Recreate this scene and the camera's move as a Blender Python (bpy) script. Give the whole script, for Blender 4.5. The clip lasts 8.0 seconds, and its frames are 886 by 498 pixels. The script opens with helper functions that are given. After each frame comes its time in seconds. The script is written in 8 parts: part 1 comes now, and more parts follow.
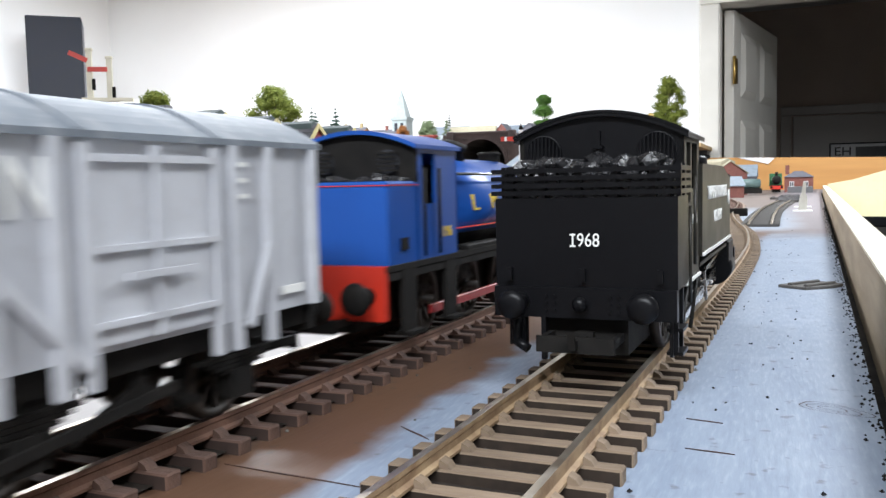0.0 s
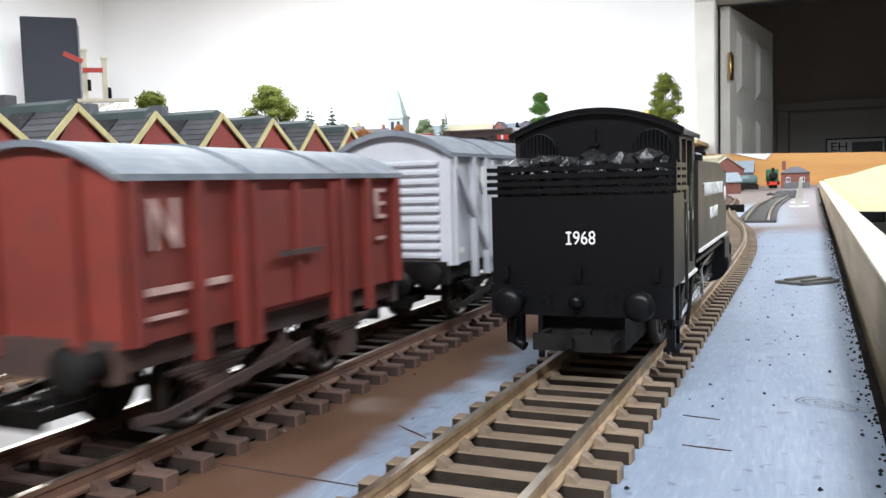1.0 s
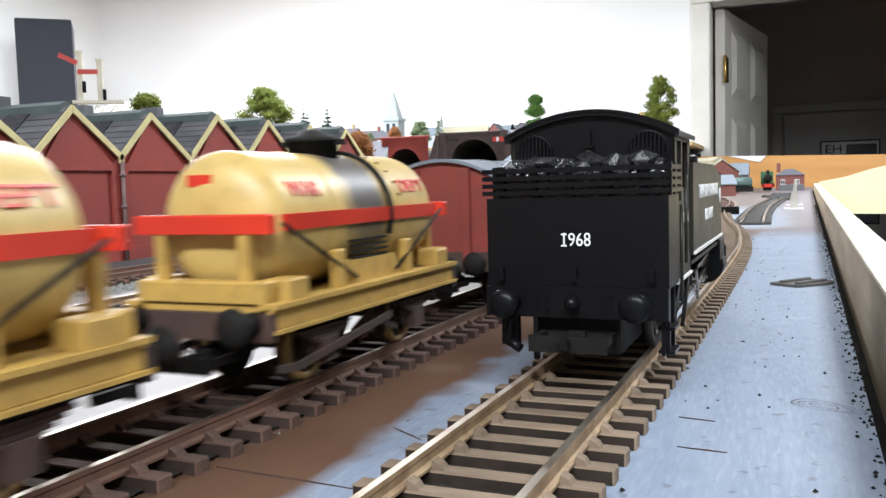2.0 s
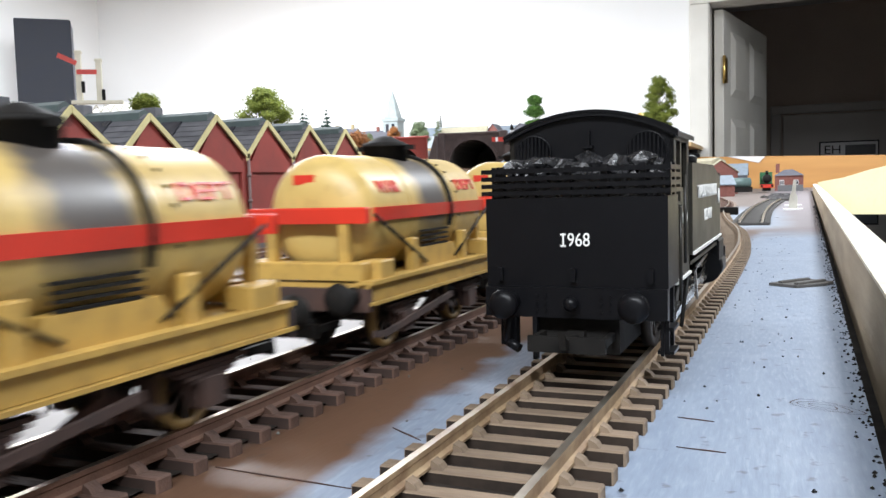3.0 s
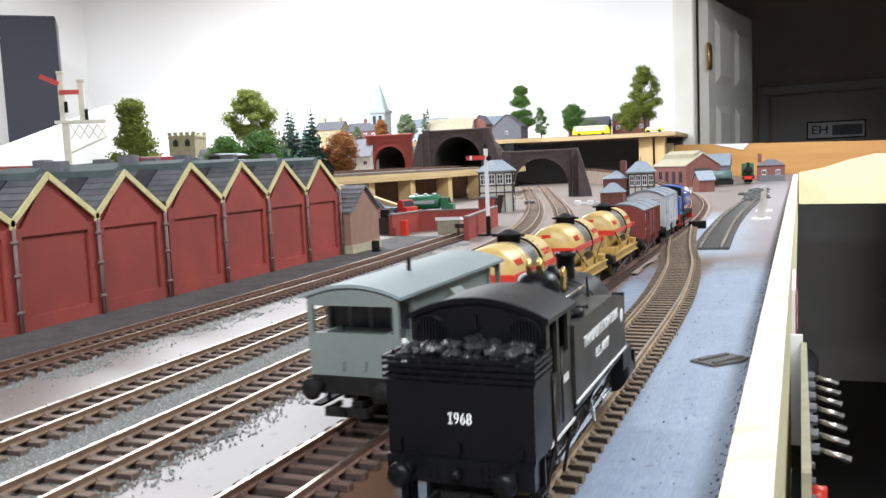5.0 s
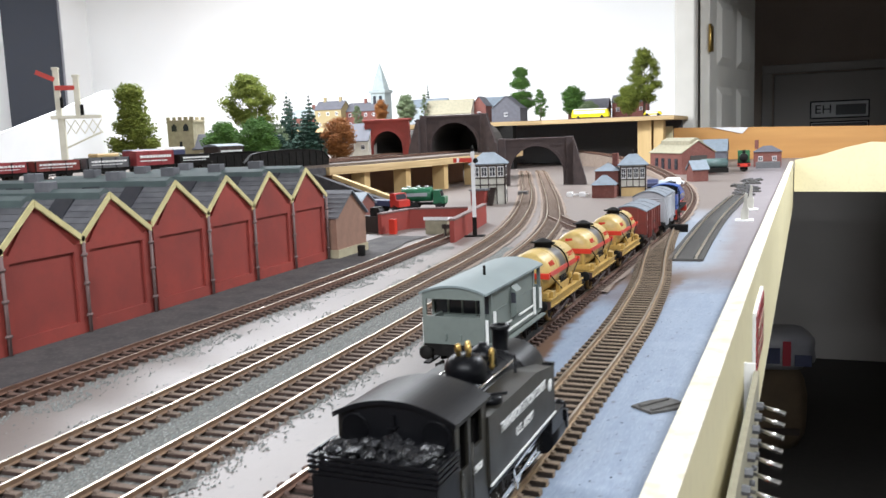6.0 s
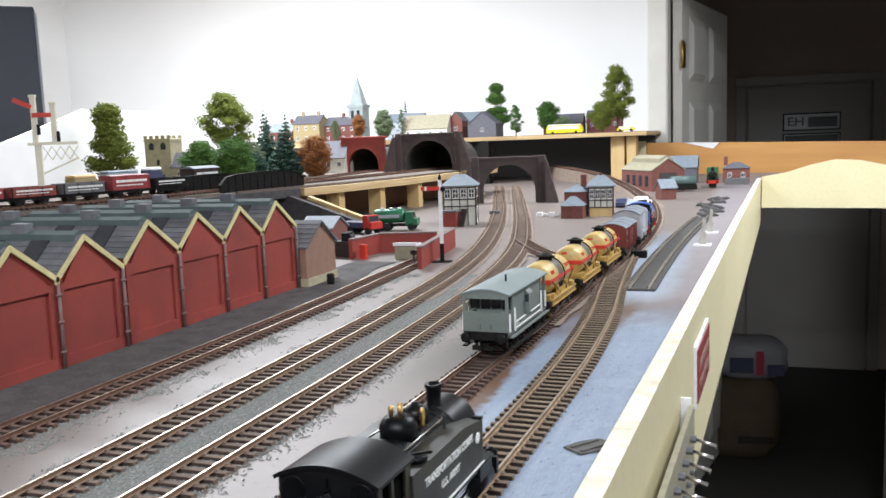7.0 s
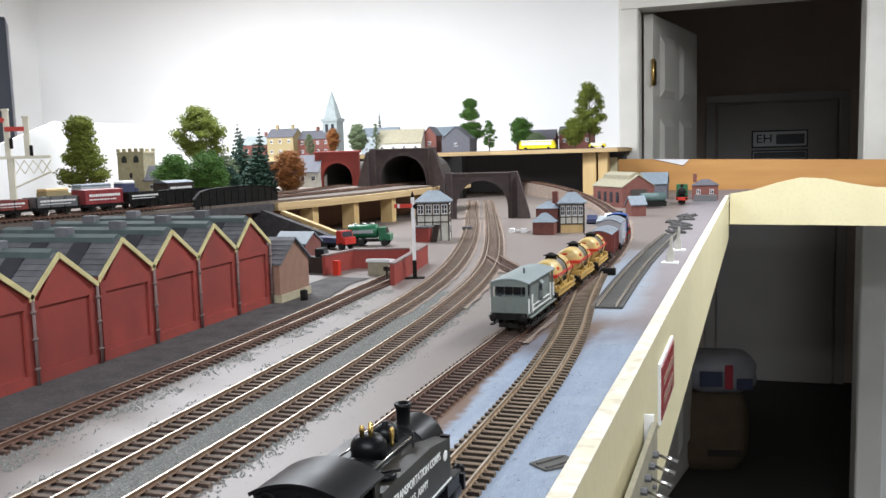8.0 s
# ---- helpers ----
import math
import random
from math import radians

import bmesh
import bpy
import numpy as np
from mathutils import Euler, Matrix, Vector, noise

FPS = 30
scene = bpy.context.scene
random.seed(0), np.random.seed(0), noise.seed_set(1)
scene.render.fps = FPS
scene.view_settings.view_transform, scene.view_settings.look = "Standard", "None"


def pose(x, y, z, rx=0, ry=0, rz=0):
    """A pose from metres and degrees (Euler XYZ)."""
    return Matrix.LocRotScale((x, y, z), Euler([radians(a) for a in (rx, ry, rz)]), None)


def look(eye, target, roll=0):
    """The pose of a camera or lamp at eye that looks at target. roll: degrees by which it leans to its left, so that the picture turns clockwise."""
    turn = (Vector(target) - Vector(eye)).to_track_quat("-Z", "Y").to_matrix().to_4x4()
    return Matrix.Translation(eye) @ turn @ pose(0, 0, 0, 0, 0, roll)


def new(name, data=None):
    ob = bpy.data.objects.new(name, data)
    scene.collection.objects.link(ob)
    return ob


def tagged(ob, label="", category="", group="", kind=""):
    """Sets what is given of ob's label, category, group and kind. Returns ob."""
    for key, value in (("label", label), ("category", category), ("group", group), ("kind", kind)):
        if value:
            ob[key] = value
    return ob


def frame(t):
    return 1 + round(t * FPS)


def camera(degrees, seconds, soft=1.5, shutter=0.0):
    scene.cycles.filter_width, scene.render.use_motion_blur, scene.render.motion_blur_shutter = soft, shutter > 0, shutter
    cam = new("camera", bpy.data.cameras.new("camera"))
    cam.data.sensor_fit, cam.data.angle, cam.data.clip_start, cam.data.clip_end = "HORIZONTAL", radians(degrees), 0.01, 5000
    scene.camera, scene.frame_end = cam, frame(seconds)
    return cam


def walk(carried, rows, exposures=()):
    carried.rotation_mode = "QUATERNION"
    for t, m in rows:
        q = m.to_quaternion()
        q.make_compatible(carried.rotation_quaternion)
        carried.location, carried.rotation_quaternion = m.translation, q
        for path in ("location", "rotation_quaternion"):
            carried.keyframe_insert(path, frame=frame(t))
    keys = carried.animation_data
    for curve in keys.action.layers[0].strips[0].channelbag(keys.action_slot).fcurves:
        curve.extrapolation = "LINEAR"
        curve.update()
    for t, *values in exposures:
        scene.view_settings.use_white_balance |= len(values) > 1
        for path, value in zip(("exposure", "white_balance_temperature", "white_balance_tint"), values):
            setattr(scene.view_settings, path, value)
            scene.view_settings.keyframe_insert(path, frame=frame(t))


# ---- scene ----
cam = camera(55.0, 8.0, soft=1.5, shutter=0.6)
PATH = [
    (0, (0.04243, -0.00381, 0.03928), (-0.69690, 1.84840, -0.11133), -1.199),
    (0.5, (0.04250, -0.00321, 0.03920), (-0.69403, 1.84992, -0.11389), -1.539),
    (1, (0.04267, -0.00384, 0.03937), (-0.69126, 1.85020, -0.11524), -1.631),
    (1.5, (0.04264, -0.00361, 0.03931), (-0.68517, 1.85306, -0.11267), -1.636),
    (3, (0.04263, -0.00359, 0.03924), (-0.67956, 1.85549, -0.11000), -1.570),
    (3.5, (0.04260, -0.00338, 0.03917), (-0.67819, 1.85612, -0.11160), -1.589),
    (3.8, (0.04356, -0.00381, 0.03952), (-0.67326, 1.85556, -0.13046), -2.639),
    (4, (0.04616, 0.00234, 0.03950), (-0.67128, 1.86055, -0.14035), -2.532),
    (4.2, (0.04869, 0.00099, 0.04527), (-0.66221, 1.86135, -0.13821), -2.550),
    (4.4, (0.05383, -0.00018, 0.05513), (-0.65812, 1.85869, -0.13911), -2.618),
    (4.5, (0.05848, -0.00235, 0.06140), (-0.65383, 1.85685, -0.12827), -2.401),
    (4.7, (0.06384, -0.00893, 0.06991), (-0.64306, 1.85267, -0.11639), -2.645),
    (5.8, (0.08870, -0.02323, 0.11031), (-0.63171, 1.82417, -0.15071), -2.127),
    (6, (0.09499, -0.02368, 0.11523), (-0.62430, 1.82373, -0.14877), -2.151),
    (6.5, (0.11101, -0.03815, 0.13251), (-0.59903, 1.81386, -0.12427), -3.555),
    (7, (0.12045, -0.04411, 0.13991), (-0.55856, 1.82058, -0.10880), -2.115),
    (7.5, (0.12483, -0.04815, 0.14367), (-0.51173, 1.83410, -0.08421), -1.927),
    (8, (0.12629, -0.05556, 0.14617), (-0.49473, 1.83267, -0.07508), -1.613),
]
walk(cam, [(t, look(e, g, r)) for t, e, g, r in PATH],
     exposures=[(0.0, 0.56), (3.8, 0.56), (4.5, 0.54), (6.0, 0.44), (7.0, 0.3), (8.0, 0.22)])

# ---- light ----
world = bpy.data.worlds.new("room_air")
scene.world = world
world.use_nodes = True
world.node_tree.nodes["Background"].inputs[0].default_value = (0.9, 0.93, 1.0, 1)
world.node_tree.nodes["Background"].inputs[1].default_value = 0.05


def ceiling_lamp(x, y, z, sx, sy, watts, colour=(0.93, 0.98, 1.05)):
    """An area light under the ceiling; the fluorescent batten is assumed, not seen."""
    d = bpy.data.lights.new("assumed_tube_light", "AREA")
    d.shape, d.size, d.size_y, d.energy, d.color = "RECTANGLE", sx, sy, watts, colour
    o = new("assumed_tube_light", d)
    o.matrix_world = pose(x, y, z)
    return o


ceiling_lamp(-1.5, 1.9, 0.98, 1.5, 0.25, 58)
ceiling_lamp(0.6, 1.5, 0.98, 0.25, 1.2, 29)
# fill added to brighten faces turned towards -y; no such source is known
ceiling_lamp(0.25, -0.9, 0.98, 1.2, 0.25, 36)


# ---- materials ----
def mat(name, colour, rough=0.6, metal=0.0, second=None, scale=60.0, amount=0.5, bump=0.0, bump_scale=None,
        speck=None, speck_scale=900.0, speck_amount=0.0, spec=0.5, stretch=(1, 1, 1), per_piece=0.0, coat=0.0):
    """A procedural surface: two colours mixed by coarse noise, finer specks, bump."""
    m = bpy.data.materials.new(name)
    m.use_nodes = True
    nt = m.node_tree
    n, link = nt.nodes, nt.links
    b = n["Principled BSDF"]
    b.inputs["Roughness"].default_value = rough
    b.inputs["Metallic"].default_value = metal
    b.inputs["Specular IOR Level"].default_value = spec
    b.inputs["Coat Weight"].default_value = coat
    tc = n.new("ShaderNodeTexCoord")
    mp = n.new("ShaderNodeMapping")
    mp.inputs["Scale"].default_value = stretch
    link.new(tc.outputs["Object"], mp.inputs["Vector"])
    second = second or tuple(c * 0.75 for c in colour)
    no = n.new("ShaderNodeTexNoise")
    no.inputs["Scale"].default_value, no.inputs["Detail"].default_value = scale, 5
    link.new(mp.outputs[0], no.inputs["Vector"])
    rp = n.new("ShaderNodeValToRGB")
    rp.color_ramp.elements[0].position, rp.color_ramp.elements[1].position = 0.5 - amount * 0.4, 0.5 + amount * 0.4
    rp.color_ramp.elements[0].color, rp.color_ramp.elements[1].color = (*second, 1), (*colour, 1)
    link.new(no.outputs["Fac"], rp.inputs[0])
    last = rp.outputs[0]
    if speck:
        n2 = n.new("ShaderNodeTexNoise")
        n2.inputs["Scale"].default_value, n2.inputs["Detail"].default_value = speck_scale, 3
        link.new(mp.outputs[0], n2.inputs["Vector"])
        r2 = n.new("ShaderNodeValToRGB")
        r2.color_ramp.elements[0].position, r2.color_ramp.elements[1].position = 0.52, 0.62
        link.new(n2.outputs["Fac"], r2.inputs[0])
        mu = n.new("ShaderNodeMath")
        mu.operation, mu.inputs[1].default_value = "MULTIPLY", speck_amount
        link.new(r2.outputs[0], mu.inputs[0])
        mx = n.new("ShaderNodeMixRGB")
        link.new(mu.outputs[0], mx.inputs[0])
        link.new(last, mx.inputs[1])
        mx.inputs[2].default_value = (*speck, 1)
        last = mx.outputs[0]
    if per_piece:
        oi = n.new("ShaderNodeObjectInfo")
        hs = n.new("ShaderNodeHueSaturation")
        ma = n.new("ShaderNodeMath")
        ma.operation, ma.inputs[1].default_value, ma.inputs[2].default_value = "MULTIPLY_ADD", per_piece, 1 - per_piece / 2
        link.new(oi.outputs["Random"], ma.inputs[0])
        link.new(ma.outputs[0], hs.inputs["Value"])
        link.new(last, hs.inputs["Color"])
        last = hs.outputs[0]
    link.new(last, b.inputs["Base Color"])
    if bump:
        n3 = n.new("ShaderNodeTexNoise")
        n3.inputs["Scale"].default_value, n3.inputs["Detail"].default_value = bump_scale or scale * 8, 4
        link.new(mp.outputs[0], n3.inputs["Vector"])
        bp = n.new("ShaderNodeBump")
        bp.inputs["Strength"].default_value, bp.inputs["Distance"].default_value = bump, 0.0004
        link.new(n3.outputs["Fac"], bp.inputs["Height"])
        link.new(bp.outputs[0], b.inputs["Normal"])
    # roughness wear
    rr = n.new("ShaderNodeMapRange")
    rr.inputs["To Min"].default_value, rr.inputs["To Max"].default_value = max(0.05, rough - 0.1), min(1, rough + 0.1)
    link.new(no.outputs["Fac"], rr.inputs["Value"])
    link.new(rr.outputs[0], b.inputs["Roughness"])
    return m


M = dict(
    wall=mat("white_wall_paint", (0.9, 0.9, 0.89), 0.8, second=(0.87, 0.87, 0.86), scale=3, bump=0.1, bump_scale=60),
    ceil=mat("ceiling_paint", (0.85, 0.85, 0.83), 0.9, scale=3),
    darkwall=mat("hall_wall_paint", (0.60, 0.50, 0.43), 0.8, second=(0.55, 0.46, 0.39), scale=3),
    halldoor=mat("hall_door_paint", (0.46, 0.43, 0.40), 0.5, second=(0.42, 0.39, 0.36), scale=3),
    carpet=mat("dark_carpet", (0.05, 0.045, 0.04), 0.95, scale=40, bump=0.4),
    gloss=mat("white_gloss_paint", (0.78, 0.76, 0.7), 0.35, second=(0.7, 0.68, 0.62), scale=8),
    brass=mat("brass", (0.75, 0.52, 0.18), 0.3, 1.0, second=(0.6, 0.4, 0.12), scale=300),
    cream=mat("cream_emulsion_on_ply", (0.78, 0.70, 0.44), 0.5, second=(0.72, 0.64, 0.39), scale=9, bump=0.15, bump_scale=120, speck=(0.5, 0.42, 0.25), speck_scale=130, speck_amount=0.12),
    creamtop=mat("chipped_cream_edge", (0.8, 0.76, 0.62), 0.6, second=(0.7, 0.63, 0.47), scale=60, amount=0.35, bump=0.5, bump_scale=300, speck=(0.35, 0.27, 0.17), speck_scale=110, speck_amount=0.3),
    plyside=mat("raw_ply_side", (0.42, 0.33, 0.22), 0.8, second=(0.25, 0.19, 0.12), scale=50, stretch=(1, 0.2, 2), bump=0.4),
    orange=mat("varnished_ply", (0.62, 0.32, 0.1), 0.45, second=(0.5, 0.24, 0.07), scale=9, stretch=(0.3, 1, 3), bump=0.1),
    pine=mat("raw_pine", (0.66, 0.47, 0.22), 0.65, second=(0.5, 0.33, 0.14), scale=30, stretch=(1, 1, 0.15), bump=0.2),
    pineedge=mat("raw_ply_edge", (0.64, 0.48, 0.26), 0.7, second=(0.45, 0.3, 0.14), scale=40, stretch=(0.2, 0.2, 6), bump=0.2),
    plydark=mat("brown_ply_panel", (0.22, 0.1, 0.045), 0.6, second=(0.15, 0.065, 0.03), scale=12, stretch=(1, 1, 0.2)),
    black=mat("satin_black_paint", (0.0035, 0.0036, 0.0045), 0.36, second=(0.0055, 0.0055, 0.0065), scale=90, bump=0.05, bump_scale=2500, spec=0.16),
    blackmatt=mat("matt_black", (0.008, 0.0076, 0.0072), 0.7, second=(0.015, 0.0135, 0.012), scale=200, spec=0.14),
    # black sides; their olive cast is a warm reflection painted into the colour
    olive=mat("black_paint_warm_reflection", (0.015, 0.0135, 0.0095), 0.42, second=(0.019, 0.017, 0.012), scale=90, spec=0.45),
    coal=mat("coal", (0.006, 0.006, 0.007), 0.25, second=(0.03, 0.03, 0.032), scale=400, bump=1.0, bump_scale=900),
    white=mat("white_lettering", (0.85, 0.85, 0.82), 0.6, second=(0.75, 0.75, 0.72), scale=300),
    blue=mat("lined_blue_paint", (0.010, 0.075, 0.33), 0.32, second=(0.009, 0.062, 0.28), scale=60, spec=0.4),
    red=mat("buffer_beam_red", (0.62, 0.035, 0.015), 0.4, second=(0.5, 0.03, 0.015), scale=80),
    rodred=mat("rod_red", (0.35, 0.03, 0.03), 0.4, scale=80),
    yellow=mat("yellow_lettering", (0.72, 0.5, 0.05), 0.6, scale=200),
    vangrey=mat("wagon_grey", (0.52, 0.53, 0.56), 0.6, second=(0.46, 0.47, 0.50), scale=50, speck=(0.28, 0.27, 0.27), speck_scale=260, speck_amount=0.12),
    vanroof=mat("pale_roof_grey", (0.19, 0.215, 0.245), 0.6, second=(0.145, 0.165, 0.19), scale=60, spec=0.25, speck=(0.36, 0.37, 0.38), speck_scale=300, speck_amount=0.25),
    bauxite=mat("wagon_oxide_red", (0.22, 0.033, 0.024), 0.55, second=(0.15, 0.027, 0.02), scale=55, speck=(0.1, 0.035, 0.025), speck_scale=240, speck_amount=0.25),
    rustbrown=mat("weathered_underframe", (0.07, 0.035, 0.025), 0.85, second=(0.03, 0.02, 0.018), scale=150, bump=0.3),
    tan=mat("ochre_wagon_frame", (0.5, 0.31, 0.07), 0.6, second=(0.4, 0.25, 0.06), scale=90, speck=(0.2, 0.12, 0.04), speck_scale=300, speck_amount=0.25),
    bvgrey=mat("brake_van_grey_green", (0.165, 0.19, 0.17), 0.6, second=(0.14, 0.165, 0.15), scale=60, speck=(0.09, 0.1, 0.09), speck_scale=260, speck_amount=0.12),
    bvroof=mat("brake_van_roof", (0.216, 0.259, 0.259), 0.6, second=(0.187, 0.223, 0.223), scale=60),
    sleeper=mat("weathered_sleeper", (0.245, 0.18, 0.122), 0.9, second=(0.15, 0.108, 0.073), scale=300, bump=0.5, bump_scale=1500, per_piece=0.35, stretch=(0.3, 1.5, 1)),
    # side colours: undusted plastic with the shade of the gaps painted in
    sleeperside=mat("shaded_plastic_sleeper_side", (0.022, 0.016, 0.012), 0.85, second=(0.036, 0.025, 0.018), scale=400, spec=0.25),
    sleeperside_b=mat("shaded_brown_plastic_side", (0.055, 0.032, 0.024), 0.85, second=(0.035, 0.02, 0.015), scale=400),
    sleeper_c=mat("brown_weathered_sleeper", (0.20, 0.145, 0.11), 0.9, second=(0.12, 0.085, 0.065), scale=300, bump=0.5, bump_scale=1500, per_piece=0.35, stretch=(0.3, 1.5, 1)),
    sleeper_b=mat("rusty_sleeper", (0.125, 0.07, 0.05), 0.9, second=(0.07, 0.04, 0.03), scale=300, bump=0.5, bump_scale=1500, per_piece=0.35, stretch=(0.3, 1.5, 1)),
    railrust=mat("rusty_rail_side", (0.42, 0.30, 0.175), 0.75, second=(0.22, 0.135, 0.075), scale=250, bump=0.2),
    railrust_c=mat("brown_rusty_rail_side", (0.24, 0.15, 0.09), 0.78, second=(0.16, 0.095, 0.06), scale=250, bump=0.2),
    railrust_b=mat("dark_rusty_rail_side", (0.17, 0.085, 0.055), 0.8, second=(0.11, 0.055, 0.035), scale=250, bump=0.2),
    railtop=mat("worn_rail_head", (0.62, 0.57, 0.49), 0.38, 1.0, second=(0.42, 0.34, 0.25), scale=180),
    stone=mat("ballast_chips", (0.27, 0.29, 0.28), 0.9, second=(0.15, 0.16, 0.15), scale=700, speck=(0.45, 0.45, 0.42), speck_scale=1100, speck_amount=0.6),
    stonebed=mat("ballast_bed", (0.17, 0.17, 0.155), 0.95, second=(0.09, 0.09, 0.085), scale=500, bump=0.8, speck=(0.3, 0.29, 0.26), speck_scale=900, speck_amount=0.5),
    brick=mat("painted_brick_red", (0.33, 0.050, 0.036), 0.65, second=(0.22, 0.038, 0.03), scale=28, bump=0.15, bump_scale=900, speck=(0.2, 0.04, 0.03), speck_scale=140, speck_amount=0.25),
    brickbrown=mat("weathered_brown_brick", (0.19, 0.065, 0.05), 0.8, second=(0.14, 0.045, 0.036), scale=150, bump=0.3, speck=(0.26, 0.13, 0.1), speck_scale=500, speck_amount=0.3),
    faded=mat("faded_lettering", (0.55, 0.38, 0.34), 0.7, second=(0.44, 0.26, 0.23), scale=300),
    bargeboard=mat("cream_bargeboard", (0.68, 0.6, 0.3), 0.6, second=(0.55, 0.48, 0.24), scale=120),
    slate=mat("grey_slate", (0.15, 0.15, 0.16), 0.75, second=(0.1, 0.1, 0.11), scale=110, bump=0.2, per_piece=0.5),
    ridge=mat("green_grey_ridge", (0.085, 0.115, 0.11), 0.7, second=(0.06, 0.08, 0.08), scale=80),
    glassdark=mat("dark_skylight_glass", (0.03, 0.033, 0.04), 0.15, second=(0.05, 0.05, 0.06), scale=80),
    pipe=mat("weathered_downpipe", (0.2, 0.13, 0.12), 0.7, scale=200),
    stonewall=mat("dark_retaining_stone", (0.075, 0.07, 0.072), 0.9, second=(0.04, 0.037, 0.04), scale=120, bump=0.8, bump_scale=500),
    portal=mat("dark_portal_stone", (0.085, 0.062, 0.058), 0.85, second=(0.055, 0.04, 0.04), scale=70, bump=0.5, bump_scale=350),
    tunnel=mat("tunnel_dark", (0.07, 0.062, 0.056), 0.9, scale=20),
    buff=mat("buff_brick", (0.3, 0.17, 0.12), 0.8, second=(0.24, 0.135, 0.095), scale=120, bump=0.3),
    buffstone=mat("buff_limestone", (0.44, 0.39, 0.26), 0.9, second=(0.34, 0.3, 0.2), scale=120, bump=0.5),
    houseyellow=mat("yellow_stock_brick", (0.36, 0.29, 0.15), 0.8, second=(0.29, 0.23, 0.12), scale=200),
    houseblue=mat("pale_blue_render", (0.42, 0.47, 0.5), 0.8, scale=60),
    housegrey=mat("slate_hung_grey", (0.12, 0.12, 0.14), 0.8, scale=90),
    tudorwhite=mat("limewash", (0.7, 0.68, 0.6), 0.8, scale=60),
    thatch=mat("stone_tile_roof", (0.34, 0.31, 0.22), 0.9, second=(0.26, 0.24, 0.17), scale=150, bump=0.4),
    spire=mat("lead_spire", (0.33, 0.38, 0.38), 0.6, second=(0.27, 0.31, 0.31), scale=60),
    timber=mat("dark_timber", (0.04, 0.025, 0.02), 0.7, scale=120),
    slatered=mat("salt_van_roof", (0.30, 0.03, 0.03), 0.6, second=(0.22, 0.022, 0.022), scale=90),
    postcream=mat("cream_signal_paint", (0.80, 0.76, 0.62), 0.6, second=(0.72, 0.68, 0.54), scale=90),
    dullgreen=mat("grey_green_tank_paint", (0.10, 0.16, 0.15), 0.5, second=(0.07, 0.11, 0.105), scale=90),
    bagwhite=mat("glossy_white_bag", (0.42, 0.42, 0.45), 0.35, second=(0.32, 0.32, 0.36), scale=12, bump=0.6, bump_scale=30),
    bagred=mat("glossy_red_bag_print", (0.45, 0.03, 0.05), 0.35, second=(0.35, 0.02, 0.04), scale=12),
    boxroof=mat("blue_slate_roof", (0.2, 0.24, 0.28), 0.6, second=(0.15, 0.18, 0.21), scale=120),
    window=mat("model_window_glazing", (0.5, 0.52, 0.5), 0.2, second=(0.25, 0.27, 0.27), scale=250),
    leaf=mat("olive_foliage", (0.20, 0.235, 0.042), 0.9, second=(0.085, 0.11, 0.02), scale=70, speck=(0.24, 0.27, 0.06), speck_scale=420, speck_amount=0.4, spec=0.2),
    leafgreen=mat("mid_green_foliage", (0.075, 0.17, 0.020), 0.9, second=(0.028, 0.075, 0.010), scale=70, speck=(0.14, 0.28, 0.07), speck_scale=420, speck_amount=0.4),
    leafdark=mat("conifer_foliage", (0.02, 0.06, 0.04), 0.9, second=(0.012, 0.035, 0.025), scale=90, speck=(0.05, 0.11, 0.07), speck_scale=420, speck_amount=0.4),
    leafrust=mat("autumn_foliage", (0.28, 0.1, 0.02), 0.9, second=(0.16, 0.055, 0.014), scale=90, speck=(0.4, 0.2, 0.06), speck_scale=420, speck_amount=0.4),
    leafgrey=mat("grey_green_foliage", (0.15, 0.2, 0.1), 0.9, second=(0.08, 0.11, 0.055), scale=90, speck=(0.28, 0.33, 0.2), speck_scale=420, speck_amount=0.5),
    bark=mat("twig_bark", (0.14, 0.11, 0.07), 0.9, scale=100),
    trackbed=mat("cork_trackbed", (0.25, 0.19, 0.15), 0.95, second=(0.18, 0.13, 0.1), scale=90, speck=(0.36, 0.3, 0.24), speck_scale=500, speck_amount=0.4),
    deckbed=mat("dark_scatter_on_deck", (0.15, 0.118, 0.098), 0.95, second=(0.10, 0.078, 0.064), scale=90, speck=(0.25, 0.21, 0.17), speck_scale=500, speck_amount=0.4),
    wagonred=mat("private_owner_red", (0.30, 0.032, 0.036), 0.5, second=(0.22, 0.025, 0.028), scale=90),
    ash=mat("black_ash_ground", (0.035, 0.032, 0.034), 0.9, second=(0.07, 0.062, 0.06), scale=50, bump=0.4, speck=(0.12, 0.11, 0.1), speck_scale=420, speck_amount=0.35),
    green=mat("tanker_green", (0.02, 0.16, 0.075), 0.35, scale=60),
    lorryred=mat("lorry_red", (0.5, 0.03, 0.02), 0.35, scale=60),
    busyellow=mat("coach_yellow", (0.85, 0.7, 0.02), 0.4, scale=60),
    locogreen=mat("loco_green", (0.03, 0.12, 0.05), 0.35, scale=60),
    tyre=mat("rubber", (0.015, 0.015, 0.015), 0.8, scale=60),
    steel=mat("bright_steel", (0.65, 0.63, 0.6), 0.25, 1.0, scale=200),
    wheel=mat("blackened_wheel", (0.03, 0.028, 0.026), 0.55, 0.4, second=(0.06, 0.045, 0.035), scale=300),
    wheeltan=mat("ochre_wheel_rim", (0.34, 0.22, 0.07), 0.6, second=(0.2, 0.12, 0.05), scale=200),
    speaker=mat("black_speaker_vinyl", (0.012, 0.014, 0.02), 0.9, scale=30),
